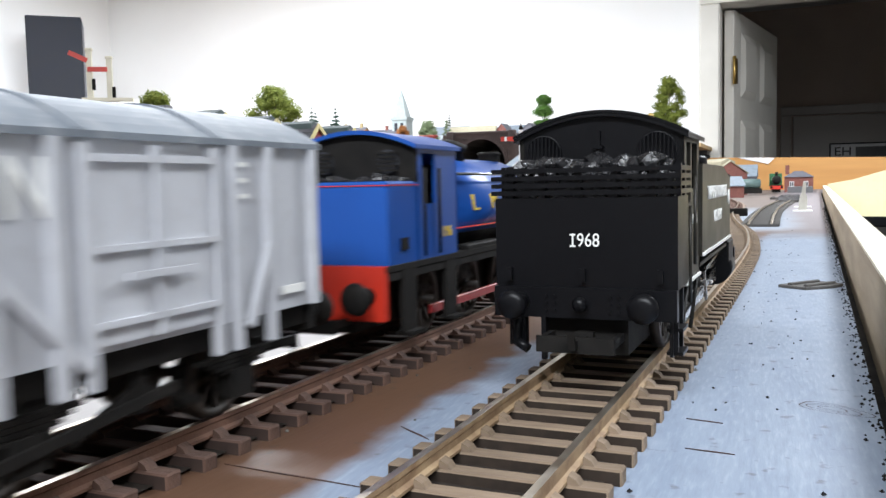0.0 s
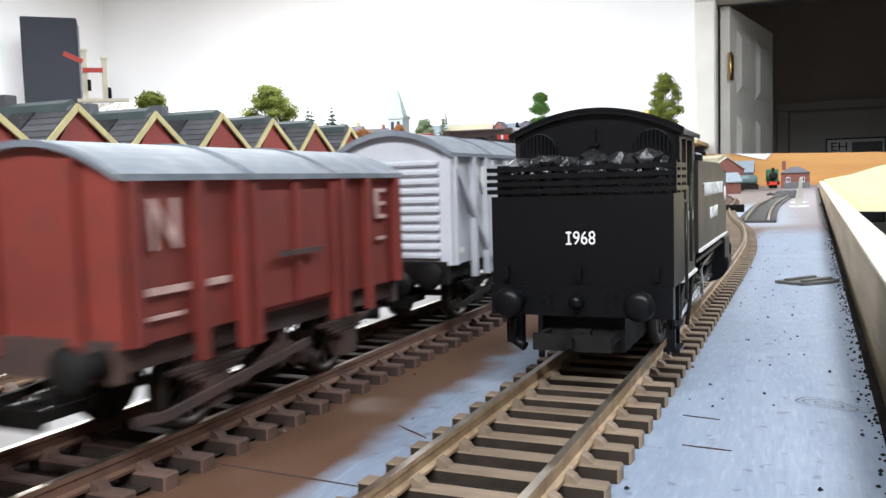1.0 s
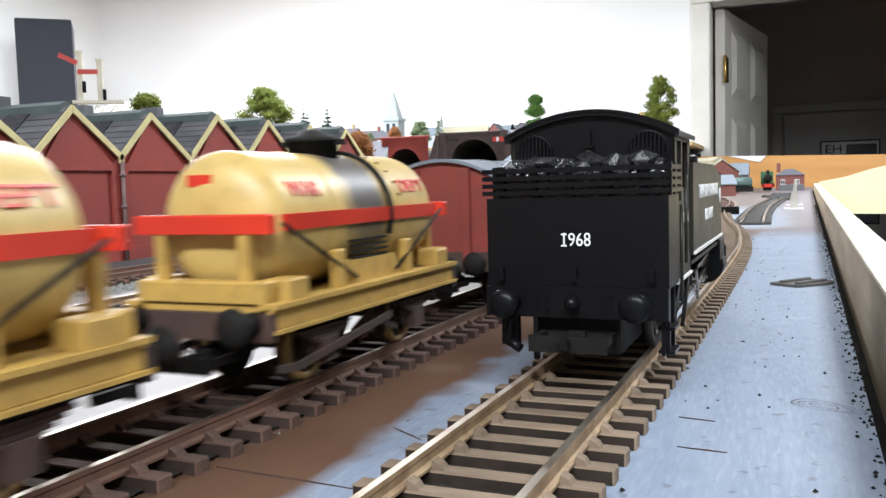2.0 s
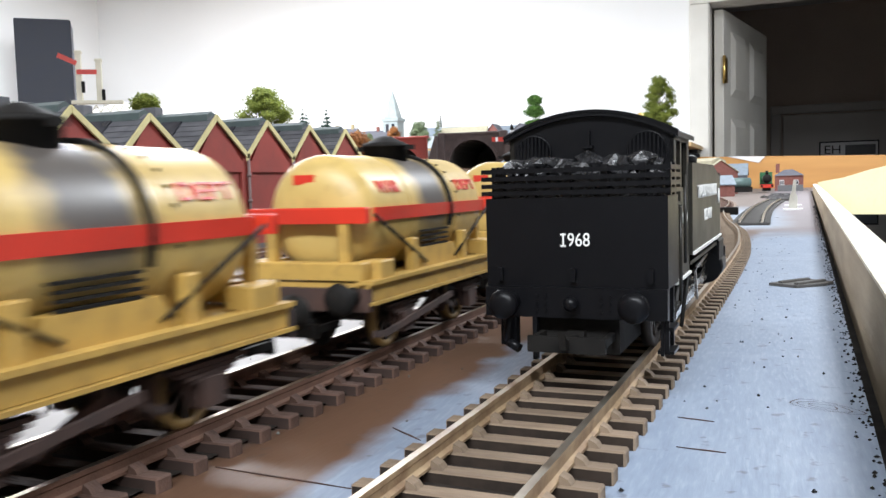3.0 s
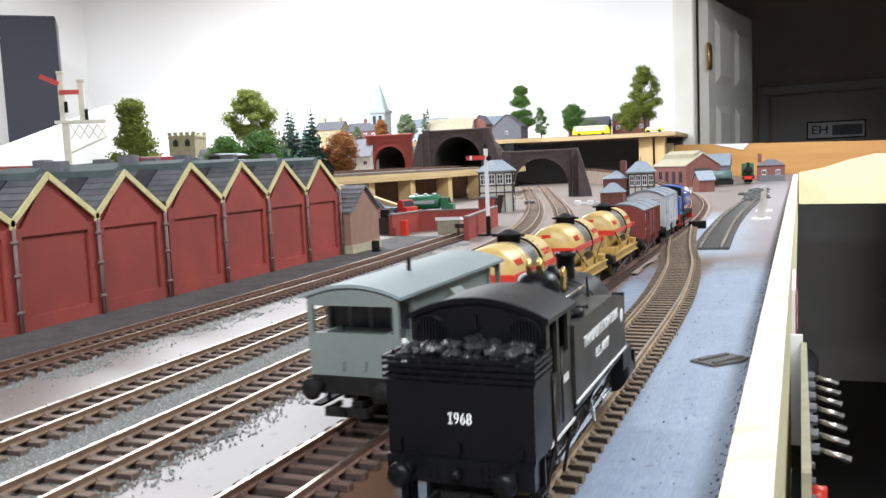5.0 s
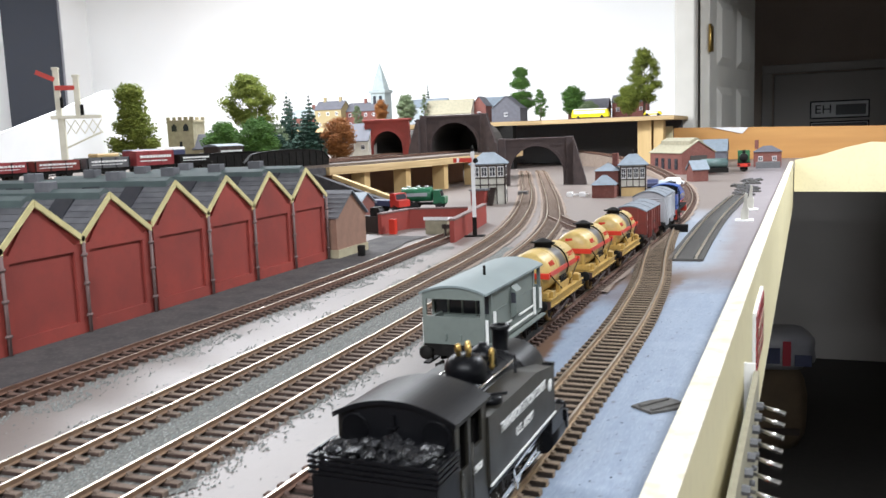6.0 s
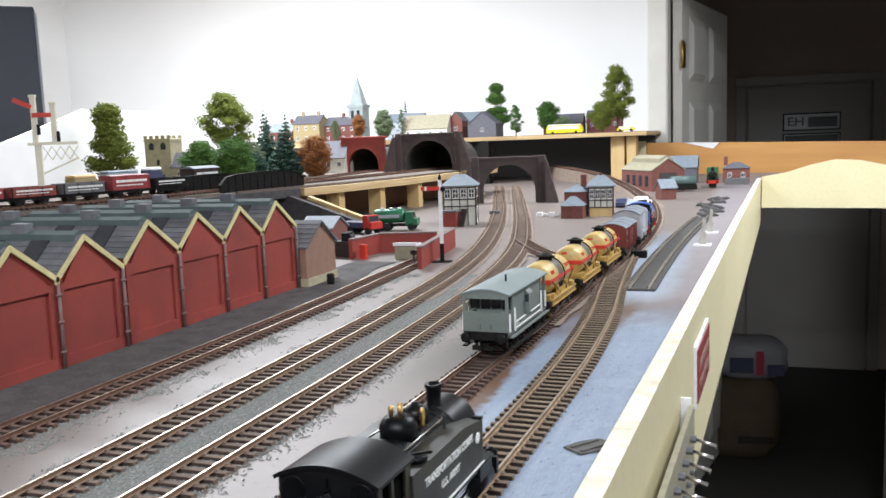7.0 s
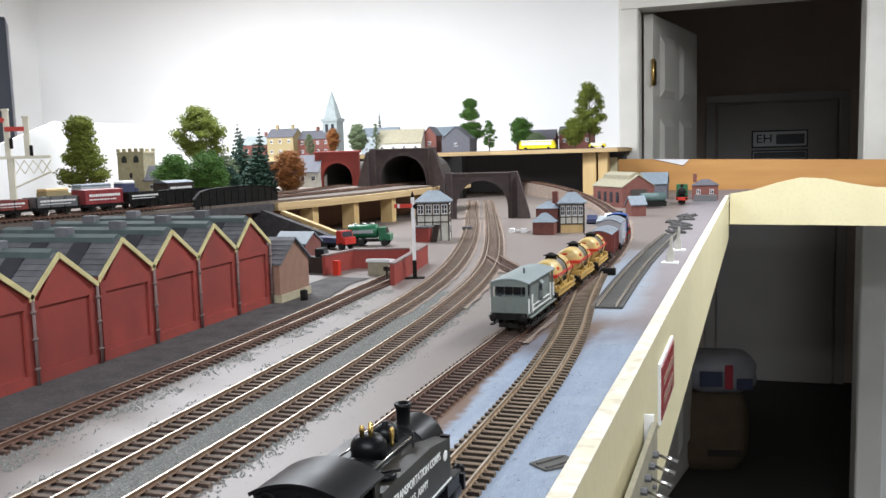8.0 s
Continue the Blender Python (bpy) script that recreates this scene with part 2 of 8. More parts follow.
    speakerside=mat("grey_speaker_side", (0.2, 0.21, 0.25), 0.6, scale=30),
    card=mat("white_card", (0.85, 0.85, 0.85), 0.8, second=(0.8, 0.8, 0.8), scale=20),
    plaque=mat("red_enamel_plaque", (0.32, 0.015, 0.02), 0.3, scale=100),
    grey=mat("grey_plastic", (0.12, 0.12, 0.125), 0.5, scale=200),
    flexgrey=mat("dusty_track_grey", (0.11, 0.105, 0.1), 0.9, second=(0.07, 0.066, 0.06), scale=200),
    cardboard=mat("cardboard", (0.14, 0.095, 0.055), 0.8, scale=20),
    bagblue=mat("blue_carton", (0.05, 0.06, 0.13), 0.4, scale=20),
    # opaque grey; the light seen through the cab glass is painted in
    glasslight=mat("cab_glass_light_behind", (0.24, 0.24, 0.23), 0.2, second=(0.15, 0.15, 0.145), scale=300),
    # dark colour standing in for the shade between the sleepers
    shadowbed=mat("shade_between_sleepers", (0.022, 0.017, 0.014), 0.9, second=(0.036, 0.028, 0.022), scale=200, spec=0.25),
    poster=mat("dark_poster", (0.06, 0.065, 0.08), 0.4, scale=6),
)


def board_material():
    """Painted ply: blue-grey paint near the front edge, brown and pinkish earth colours beyond, with ragged borders."""
    m = mat("painted_baseboard", (0.3, 0.26, 0.24), 0.55)
    nt = m.node_tree
    n, link = nt.nodes, nt.links
    b = n["Principled BSDF"]
    for lk in list(b.inputs["Base Color"].links):
        link.remove(lk)
    tc = n.new("ShaderNodeTexCoord")
    sep = n.new("ShaderNodeSeparateXYZ")
    link.new(tc.outputs["Object"], sep.inputs[0])

    def noise_tex(scale, detail=4, stretch=(1, 1, 1)):
        mp = n.new("ShaderNodeMapping")
        mp.inputs["Scale"].default_value = stretch
        link.new(tc.outputs["Object"], mp.inputs[0])
        t = n.new("ShaderNodeTexNoise")
        t.inputs["Scale"].default_value, t.inputs["Detail"].default_value = scale, detail
        link.new(mp.outputs[0], t.inputs["Vector"])
        return t.outputs["Fac"]

    def math_node(op, a, c, d=None):
        k = n.new("ShaderNodeMath")
        k.operation = op
        for i, v in enumerate((a, c, d)):
            if v is None:
                continue
            if isinstance(v, (int, float)):
                k.inputs[i].default_value = v
            else:
                link.new(v, k.inputs[i])
        return k.outputs[0]

    def step(value, low, high):
        r = n.new("ShaderNodeMapRange")
        r.inputs["From Min"].default_value, r.inputs["From Max"].default_value = low, high
        link.new(value, r.inputs["Value"])
        return r.outputs[0]

    def mixed(fac, a, c):
        x = n.new("ShaderNodeMixRGB")
        if isinstance(fac, (int, float)):
            x.inputs[0].default_value = fac
        else:
            link.new(fac, x.inputs[0])
        for i, v in ((1, a), (2, c)):
            if isinstance(v, tuple):
                x.inputs[i].default_value = (*v, 1)
            else:
                link.new(v, x.inputs[i])
        return x.outputs[0]

    wob = math_node("MULTIPLY_ADD", noise_tex(14, 5), 0.05, -0.025)
    fine = math_node("MULTIPLY_ADD", noise_tex(70, 5), 0.014, -0.007)
    x = math_node("ADD", math_node("ADD", sep.outputs[0], math_node("MULTIPLY", wob, 0.45)), fine)
    y = math_node("ADD", sep.outputs[1], math_node("MULTIPLY", wob, 3.0))
    grain = noise_tex(160, 6, (1.0, 0.12, 1))
    earth = mixed(noise_tex(9, 5), (0.132, 0.104, 0.091), (0.198, 0.170, 0.154))
    earth = mixed(math_node("MULTIPLY", noise_tex(55, 5), 0.6), earth, (0.185, 0.148, 0.131))
    bluep = mixed(grain, (0.165, 0.215, 0.30), (0.295, 0.35, 0.43))
    # brush streaks along y; the pale ones also paint in gloss glints
    brush_glint = noise_tex(1300, 4, (1.0, 0.14, 1))
    bluep = mixed(math_node("MULTIPLY", step(brush_glint, 0.52, 0.70), 0.22), bluep, (0.47, 0.515, 0.585))
    bluep = mixed(math_node("MULTIPLY", step(brush_glint, 0.46, 0.32), 0.25), bluep, (0.15, 0.18, 0.23))
    bluep = mixed(math_node("MULTIPLY", step(noise_tex(45, 4), 0.55, 0.75), 0.5), bluep, (0.36, 0.41, 0.485))
    brown = mixed(noise_tex(40, 5, (1, 0.4, 1)), (0.085, 0.043, 0.025), (0.165, 0.09, 0.052))
    mauve = mixed(noise_tex(20, 5), (0.2, 0.18, 0.19), (0.27, 0.24, 0.245))
    base = earth
    # pale strip beyond the train
    near = step(y, 0.62, 0.52)
    base = mixed(math_node("MULTIPLY", step(x, -0.040, -0.033), step(y, 0.8, 0.55)), base, brown)
    base = mixed(math_node("MULTIPLY", step(x, -0.0175, -0.0125), near), base, bluep)
    right = step(x, 0.03, 0.036)
    base = mixed(math_node("MULTIPLY", right, step(y, 0.68, 0.58)), base, bluep)
    base = mixed(math_node("MULTIPLY", step(x, 0.028, 0.05), step(y, 0.62, 0.72)), base, mauve)
    patch = math_node("MULTIPLY", math_node("MULTIPLY", step(x, -0.012, -0.004), step(x, 0.062, 0.04)), math_node("MULTIPLY", step(y, 0.66, 0.72), step(y, 1.25, 1.0)))
    base = mixed(patch, base, mixed(grain, (0.26, 0.31, 0.38), (0.36, 0.4, 0.46)))
    dirt = step(noise_tex(260, 3), 0.64, 0.7)
    base = mixed(math_node("MULTIPLY", dirt, 0.45), base, (0.06, 0.05, 0.045))
    link.new(base, b.inputs["Base Color"])
    for lk in list(b.inputs["Roughness"].links):
        link.remove(lk)
    b.inputs["Roughness"].default_value = 0.48
    bp = n.new("ShaderNodeBump")
    bp.inputs["Strength"].default_value, bp.inputs["Distance"].default_value = 0.35, 0.0005
    link.new(math_node("ADD", grain, math_node("MULTIPLY", brush_glint, 0.3)), bp.inputs["Height"])
    link.new(bp.outputs[0], b.inputs["Normal"])
    return m


M["board"] = board_material()


# ---- mesh building ----
class Mesh:
    """Collects faces for one mesh."""

    def __init__(self):
        self.v, self.f, self.s, self.mi = [], [], [], []

    def add(self, vs, fs, smooth=False, slot=0):
        o = len(self.v)
        self.v += [tuple(p) for p in vs]
        self.f += [tuple(i + o for i in f) for f in fs]
        self.s += [smooth] * len(fs)
        self.mi += [slot] * len(fs)
        return self

    def box(self, x0, x1, y0, y1, z0, z1, slot=0, c=0.0):
        if c > 0:   # chamfered along all upright edges and the top
            pts = [(x0 + c, y0), (x1 - c, y0), (x1, y0 + c), (x1, y1 - c), (x1 - c, y1), (x0 + c, y1), (x0, y1 - c), (x0, y0 + c)]
            top = [(min(max(x, x0 + c), x1 - c), min(max(y, y0 + c), y1 - c)) for x, y in pts]
            n = 8
            vs = [(x, y, z0) for x, y in pts] + [(x, y, z1 - c) for x, y in pts] + [(x, y, z1) for x, y in top]
            fs = [tuple(range(n - 1, -1, -1)), tuple(range(2 * n, 3 * n))]
            for k in range(2):
                fs += [(k * n + i, k * n + (i + 1) % n, (k + 1) * n + (i + 1) % n, (k + 1) * n + i) for i in range(n)]
            return self.add(vs, fs, False, slot)
        vs = [(x, y, z) for z in (z0, z1) for x, y in ((x0, y0), (x1, y0), (x1, y1), (x0, y1))]
        return self.add(vs, [(3, 2, 1, 0), (4, 5, 6, 7), (0, 1, 5, 4), (1, 2, 6, 5), (2, 3, 7, 6), (3, 0, 4, 7)], False, slot)

    def beam(self, a, b, w, h, slot=0):
        """A bar from a to b of width w and height h."""
        a, b = Vector(a), Vector(b)
        d = (b - a).normalized()
        up = Vector((0, 0, 1)) if abs(d.z) < 0.95 else Vector((0, 1, 0))
        s = d.cross(up).normalized() * w / 2
        u = s.cross(d).normalized() * h / 2
        vs = [p + i * s + j * u for p in (a, b) for i, j in ((-1, -1), (1, -1), (1, 1), (-1, 1))]
        return self.add(vs, [(3, 2, 1, 0), (4, 5, 6, 7), (0, 1, 5, 4), (1, 2, 6, 5), (2, 3, 7, 6), (3, 0, 4, 7)], False, slot)

    def cyl(self, a, b, r, r2=None, seg=16, slot=0, caps=True, smooth=True):
        a, b = Vector(a), Vector(b)
        r2 = r if r2 is None else r2
        d = (b - a).normalized()
        up = Vector((0, 0, 1)) if abs(d.z) < 0.95 else Vector((1, 0, 0))
        s = d.cross(up).normalized()
        u = s.cross(d)
        ring = [(math.cos(2 * math.pi * i / seg), math.sin(2 * math.pi * i / seg)) for i in range(seg)]
        vs = [a + (s * c + u * q) * r for c, q in ring] + [b + (s * c + u * q) * r2 for c, q in ring]
        self.add(vs, [(i, i + seg, (i + 1) % seg + seg, (i + 1) % seg) for i in range(seg)], smooth, slot)
        if caps:
            self.add(vs[:seg], [tuple(range(seg))], False, slot)
            self.add(vs[seg:], [tuple(range(seg - 1, -1, -1))], False, slot)
        return self

    def turned(self, profile, a=(0, 0, 0), axis="z", seg=20, slot=0, smooth=True):
        """A solid of revolution: profile of (radius, height) along the axis from a."""
        vs, fs = [], []
        for r, h in profile:
            for i in range(seg):
                c, s = math.cos(2 * math.pi * i / seg) * r, math.sin(2 * math.pi * i / seg) * r
                p = {"z": (c, s, h), "y": (c, h, -s), "x": (h, c, s)}[axis]
                vs.append((p[0] + a[0], p[1] + a[1], p[2] + a[2]))
        for k in range(len(profile) - 1):
            fs += [(k * seg + i, k * seg + (i + 1) % seg, (k + 1) * seg + (i + 1) % seg, (k + 1) * seg + i) for i in range(seg)]
        fs.append(tuple(range(seg - 1, -1, -1)))
        fs.append(tuple((len(profile) - 1) * seg + i for i in range(seg)))
        return self.add(vs, fs, smooth, slot)

    def prism(self, pts, axis, lo, hi, slot=0, smooth=False):
        """pts: outline in the two other axes, extruded along axis from lo to hi."""
        n = len(pts)

        def p3(p, h):
            return {"x": (h, p[0], p[1]), "y": (p[0], h, p[1]), "z": (p[0], p[1], h)}[axis]
        vs = [p3(p, lo) for p in pts] + [p3(p, hi) for p in pts]
        self.add(vs, [tuple(range(n - 1, -1, -1)), tuple(range(n, 2 * n))], False, slot)
        return self.add(vs, [(i, (i + 1) % n, (i + 1) % n + n, i + n) for i in range(n)], smooth, slot)

    def make(self, name, *mats):
        me = bpy.data.meshes.new(name)
        me.from_pydata(self.v, [], self.f)
        for m in mats:
            me.materials.append(M[m] if isinstance(m, str) else m)
        me.polygons.foreach_set("use_smooth", self.s)
        me.polygons.foreach_set("material_index", self.mi)
        b = bmesh.new()
        b.from_mesh(me)
        bmesh.ops.remove_doubles(b, verts=b.verts, dist=1e-7)
        bmesh.ops.recalc_face_normals(b, faces=b.faces)
        b.to_mesh(me)
        b.free()
        return me


def thing(name, label, category, m=None, group="", kind=""):
    o = new(name)
    o.empty_display_size = 0.01
    if m is not None:
        o.matrix_world = m
    return tagged(o, label, category, group, kind)


def part(name, mesh, mats, parent=None, label="", m=None):
    """One mesh object under a thing or part."""
    mats = mats if isinstance(mats, tuple) else (mats,)
    o = new(name, mesh.make(name, *mats) if isinstance(mesh, Mesh) else mesh)
    if parent is not None:
        o.parent = parent
    if m is not None:
        o.matrix_basis = m
    return tagged(o, label)


def solid(name, mesh, mats, label, category, kind="", group=""):
    return tagged(part(name, mesh, mats), label, category, group, kind)


def lettering(name, text, size, m, material, parent, width=None, depth=0.0001):
    """Raised letters in the built-in font, as a mesh."""
    cu = bpy.data.curves.new(name, "FONT")
    cu.body, cu.size, cu.extrude, cu.align_x, cu.align_y = text, size, depth, "CENTER", "CENTER"
    cu.resolution_u = 3
    tmp = new(name, cu)
    bpy.context.view_layer.update()
    me = bpy.data.meshes.new_from_object(tmp.evaluated_get(bpy.context.evaluated_depsgraph_get()))
    bpy.data.objects.remove(tmp)
    me.materials.clear()
    me.materials.append(M[material])
    if width:
        xs = [v.co.x for v in me.vertices]
        k = width / (max(xs) - min(xs))
        for v in me.vertices:
            v.co.x *= k
    return part(name, me, material, parent, m=m)


FACE_REAR = lambda x, y, z: pose(x, y, z, 90, 0, 0)          # reads from -y
FACE_RIGHT = lambda x, y, z: pose(x, y, z, 90, 0, 90)        # reads from +x

# ---- room ----
FLOOR, CEIL, WALL_Y, WALL_X = -1.33, 1.05, 3.2, -2.9


def room():
    solid("floor", Mesh().box(-3.1, 2.6, -2.6, 6.6, FLOOR - 0.1, FLOOR), "carpet", "dark carpeted floor", "floor", "structure")
    solid("ceiling", Mesh().box(-3.1, 2.6, -2.6, 6.6, CEIL, CEIL + 0.1), "ceil", "plain white ceiling", "ceiling", "structure")
    solid("wall_west", Mesh().box(WALL_X - 0.1, WALL_X, -2.6, 3.3, FLOOR, CEIL), "wall", "plain white side wall of the railway room", "wall", "structure")
    solid("wall_south", Mesh().box(WALL_X, 2.5, -2.6, -2.5, FLOOR, CEIL), "wall", "plain white wall behind the layout", "wall", "structure")
    solid("wall_east", Mesh().box(2.5, 2.6, -2.6, 6.6, FLOOR, CEIL), "wall", "plain white wall", "wall", "structure")
    # wall with the doorway: opening x -0.16 .. 0.60, top 0.655
    w = Mesh()
    w.box(WALL_X, -0.2, WALL_Y, WALL_Y + 0.1, FLOOR, CEIL)
    w.box(0.64, 2.5, WALL_Y, WALL_Y + 0.1, FLOOR, CEIL)
    w.box(-0.2, 0.64, WALL_Y, WALL_Y + 0.1, 0.69, CEIL)
    solid("wall_north", w, "wall", "white end wall with an open doorway", "wall", "structure")
    f = thing("door_frame", "cream painted door frame round the opening", "door frame", kind="structure")
    for x0, x1 in ((-0.235, -0.165), (0.588, 0.672)):
        part("jamb", Mesh().box(x0, x1, WALL_Y - 0.018, WALL_Y + 0.115, FLOOR, 0.655, c=0.006), "gloss", f)
    part("head", Mesh().box(-0.235, 0.675, WALL_Y - 0.018, WALL_Y + 0.115, 0.655, 0.725, c=0.006), "gloss", f)
    # hall beyond
    solid("hall_wall_west", Mesh().box(-1.1, -1.0, 3.3, 6.6, FLOOR, CEIL), "darkwall", "dim hall side wall", "wall", "structure")
    solid("hall_wall_north", Mesh().box(-1.0, 2.5, 5.6, 5.7, FLOOR, CEIL), "darkwall", "dim beige hall end wall", "wall", "structure")
    hd = thing("hall_door", "pale flush door at the end of the dim hall", "door", kind="structure")
    part("leaf", Mesh().box(0.10, 0.78, 5.555, 5.595, FLOOR, 0.40, c=0.004), "halldoor", hd)
    for x0, x1 in ((0.03, 0.09), (0.79, 0.85)):
        part("jamb", Mesh().box(x0, x1, 5.56, 5.6, FLOOR, 0.41, c=0.004), "halldoor", hd)
    part("head", Mesh().box(0.03, 0.85, 5.56, 5.6, 0.411, 0.46, c=0.004), "halldoor", hd)
    # posters on the hall door
    for k, (z0, z1) in enumerate(((0.13, 0.235), (-0.06, 0.115), (-0.26, -0.075))):
        p = thing("poster", ("white poster with black capitals on the hall door", "pale poster with red print on the hall door", "dark poster with a pale picture on the hall door")[k], "poster", group="posters on the hall door")
        part("frame", Mesh().box(0.30, 0.62, 5.545, 5.553, z0, z1, c=0.002), "black", p)
        part("print", Mesh().box(0.308, 0.612, 5.540, 5.5445, z0 + 0.008, z1 - 0.008), "card" if k < 2 else "poster", p)
        if k == 0:
            lettering("letters", "EH", 0.072, FACE_REAR(0.372, 5.5395, 0.183), "black", p, 0.085, 0.0006)
            part("picture_patch", Mesh().box(0.44, 0.60, 5.5375, 5.5395, z0 + 0.02, z1 - 0.025), "grey", p)
        elif k == 1:
            part("dark_band", Mesh().box(0.312, 0.608, 5.5375, 5.5395, z1 - 0.05, z1 - 0.012), "grey", p)
            for q in range(2):
                part("lettering_bar", Mesh().box(0.325, 0.48, 5.5375, 5.5395, z0 + 0.035 + 0.028 * q, z0 + 0.055 + 0.028 * q), "bagred", p)
            part("picture_patch", Mesh().box(0.51, 0.605, 5.5375, 5.5395, z0 + 0.012, z1 - 0.06), "poster", p)
        else:
            part("picture_patch", Mesh().box(0.34, 0.47, 5.5375, 5.5395, z0 + 0.07, z1 - 0.03), "grey", p)
    # six-panel door, open into the hall, hinged at the west jamb
    d = thing("panel_door", "white six-panel door standing open into the hall", "door", pose(-0.158, WALL_Y + 0.1, 0, 0, 0, 79), kind="structure")
    part("leaf", Mesh().box(0, 0.74, -0.035, 0, FLOOR + 0.01, 0.648, c=0.003), "gloss", d)
    for z0, z1 in ((0.34, 0.58), (-0.28, 0.26), (-1.2, -0.42)):
        for x0, x1 in ((0.1, 0.33), (0.41, 0.64)):
            m = Mesh()
            m.add([(x0, -0.0352, z0), (x1, -0.0352, z0), (x1, -0.0352, z1), (x0, -0.0352, z1),
                   (x0 + 0.03, -0.047, z0 + 0.03), (x1 - 0.03, -0.047, z0 + 0.03), (x1 - 0.03, -0.047, z1 - 0.03), (x0 + 0.03, -0.047, z1 - 0.03)],
                  [(0, 1, 5, 4), (1, 2, 6, 5), (2, 3, 7, 6), (3, 0, 4, 7), (4, 5, 6, 7), (3, 2, 1, 0)])
            part("panel", m, "gloss", d)
    h = Mesh().box(-0.012, 0.034, -0.041, -0.0355, 0.385, 0.475)
    h.cyl((-0.012, -0.04, 0.38), (-0.012, -0.04, 0.48), 0.006, seg=10)
    part("hinge", h, "brass", d, "brass butt hinge")


def speaker():
    s = thing("loudspeaker", "tall black loudspeaker standing by the white wall", "loudspeaker", pose(-2.585, 2.56, 0, 0, 0, 42))
    part("cabinet", Mesh().box(-0.1, 0.1, 0.01, 0.2, FLOOR, 0.72, c=0.004), "speakerside", s)
    part("grille", Mesh().box(-0.1, 0.1, -0.012, 0.008, FLOOR + 0.02, 0.72, c=0.004), "speaker", s, "black cloth grille")


# ---- baseboard ----
def edge_x(y):
    """The front edge of the baseboard."""
    return 0.0525 + 0.0345 * y


def baseboard():
    m = Mesh()
    pts = [(-2.88, -1.2), (edge_x(-1.2), -1.2), (edge_x(2.32), 2.32), (2.4, 2.32), (2.4, 3.17), (-2.88, 3.17)]
    m.prism(pts, "z", -0.012, 0.0)
    solid("baseboard", m, "board", "painted ply baseboard in worn blue-grey and earth colours", "baseboard", "structure")
    f = thing("fascia", "cream painted ply fascia along the baseboard edge", "fascia", kind="structure")
    g, w = 0.0035, 0.0095
    for name, z0, z1, mt in (("fascia_board", -0.098, 0.0165, ("cream", "plyside")), ("top_edge", 0.0165, 0.0173, "creamtop")):
        b = Mesh()
        y0, y1 = -0.9, 2.32
        a = [(edge_x(y0) + g, y0), (edge_x(y0) + g + w, y0), (edge_x(y1) + g + w, y1 + 0.0), (edge_x(y1) + g, y1)]
        b.prism(a, "z", z0, z1)
        if name == "fascia_board":
            b.mi[-1] = 1
        part(name, b, mt, f)
    # wavy-topped fascia of the lift-out section
    xs = np.linspace(edge_x(2.32) + g + w + 0.002, 2.4, 40)
    top = [(x, 0.0175 + 0.04 * math.exp(-((x - 0.33) / 0.12) ** 2) + 0.012 * min(1, max(0, (x - 0.2) * 3))) for x in xs]
    part("wavy_board", Mesh().prism([(xs[0], -0.058)] + [(2.4, -0.085)] + top[::-1], "y", 2.3, 2.312), "cream", f)
    # added black strip that paints the shade of the open edge gap
    part("filler_strip", Mesh().prism([(edge_x(-0.9), -0.9), (edge_x(-0.9) + 0.0033, -0.9), (edge_x(2.3) + 0.0033, 2.3), (edge_x(2.3), 2.3)], "z", -0.012, -0.006), "blackmatt", f, "black strip standing in for shade in the gap")
    o = thing("back_board", "varnished orange ply back board behind the lift-out section", "board", kind="structure")
    part("board", Mesh().prism([(-0.22, 0.0), (2.4, 0.0), (2.4, 0.07), (0.7, 0.088), (-0.22, 0.112)], "y", 3.0, 3.012), "orange", o)
    part("cream_end_panel", Mesh().box(-0.30, -0.222, 2.985, 2.997, 0.0, 0.118), "cream", o)
    part("torn_paper", Mesh().prism([(-0.1, 0.109), (0.02, 0.105), (0.0, 0.085), (-0.03, 0.092)], "y", 2.996, 2.9985), "card", o)


# ---- track ----
def smooth_path(pts, step=0.004):
    """Catmull-Rom through plan points (x, y, z); returns points and the distance along."""
    p = [Vector((q[0], q[1], q[2] if len(q) > 2 else 0)) for q in pts]
    p = [2 * p[0] - p[1]] + p + [2 * p[-1] - p[-2]]
    res = []
    for i in range(1, len(p) - 2):
        n = max(2, int((p[i + 1] - p[i]).length / step))
        for k in range(n):
            t = k / n
            a, b, c, d = p[i - 1], p[i], p[i + 1], p[i + 2]
            res.append(0.5 * (2 * b + (c - a) * t + (2 * a - 5 * b + 4 * c - d) * t * t + (3 * b - a - 3 * c + d) * t ** 3))
    res.append(p[-2])
    dist = [0.0]
    for a, b in zip(res, res[1:]):
        dist.append(dist[-1] + (b - a).length)
    return res, dist


def along(path, s):
    """Place and heading at distance s on a path."""
    pts, dist = path
    i = min(max(int(np.searchsorted(dist, s)) - 1, 0), len(pts) - 2)
    k = (s - dist[i]) / max(1e-9, dist[i + 1] - dist[i])
    d = pts[i + 1] - pts[i]
    return pts[i] + d * k, d.normalized()


RAIL_Z = 0.0048


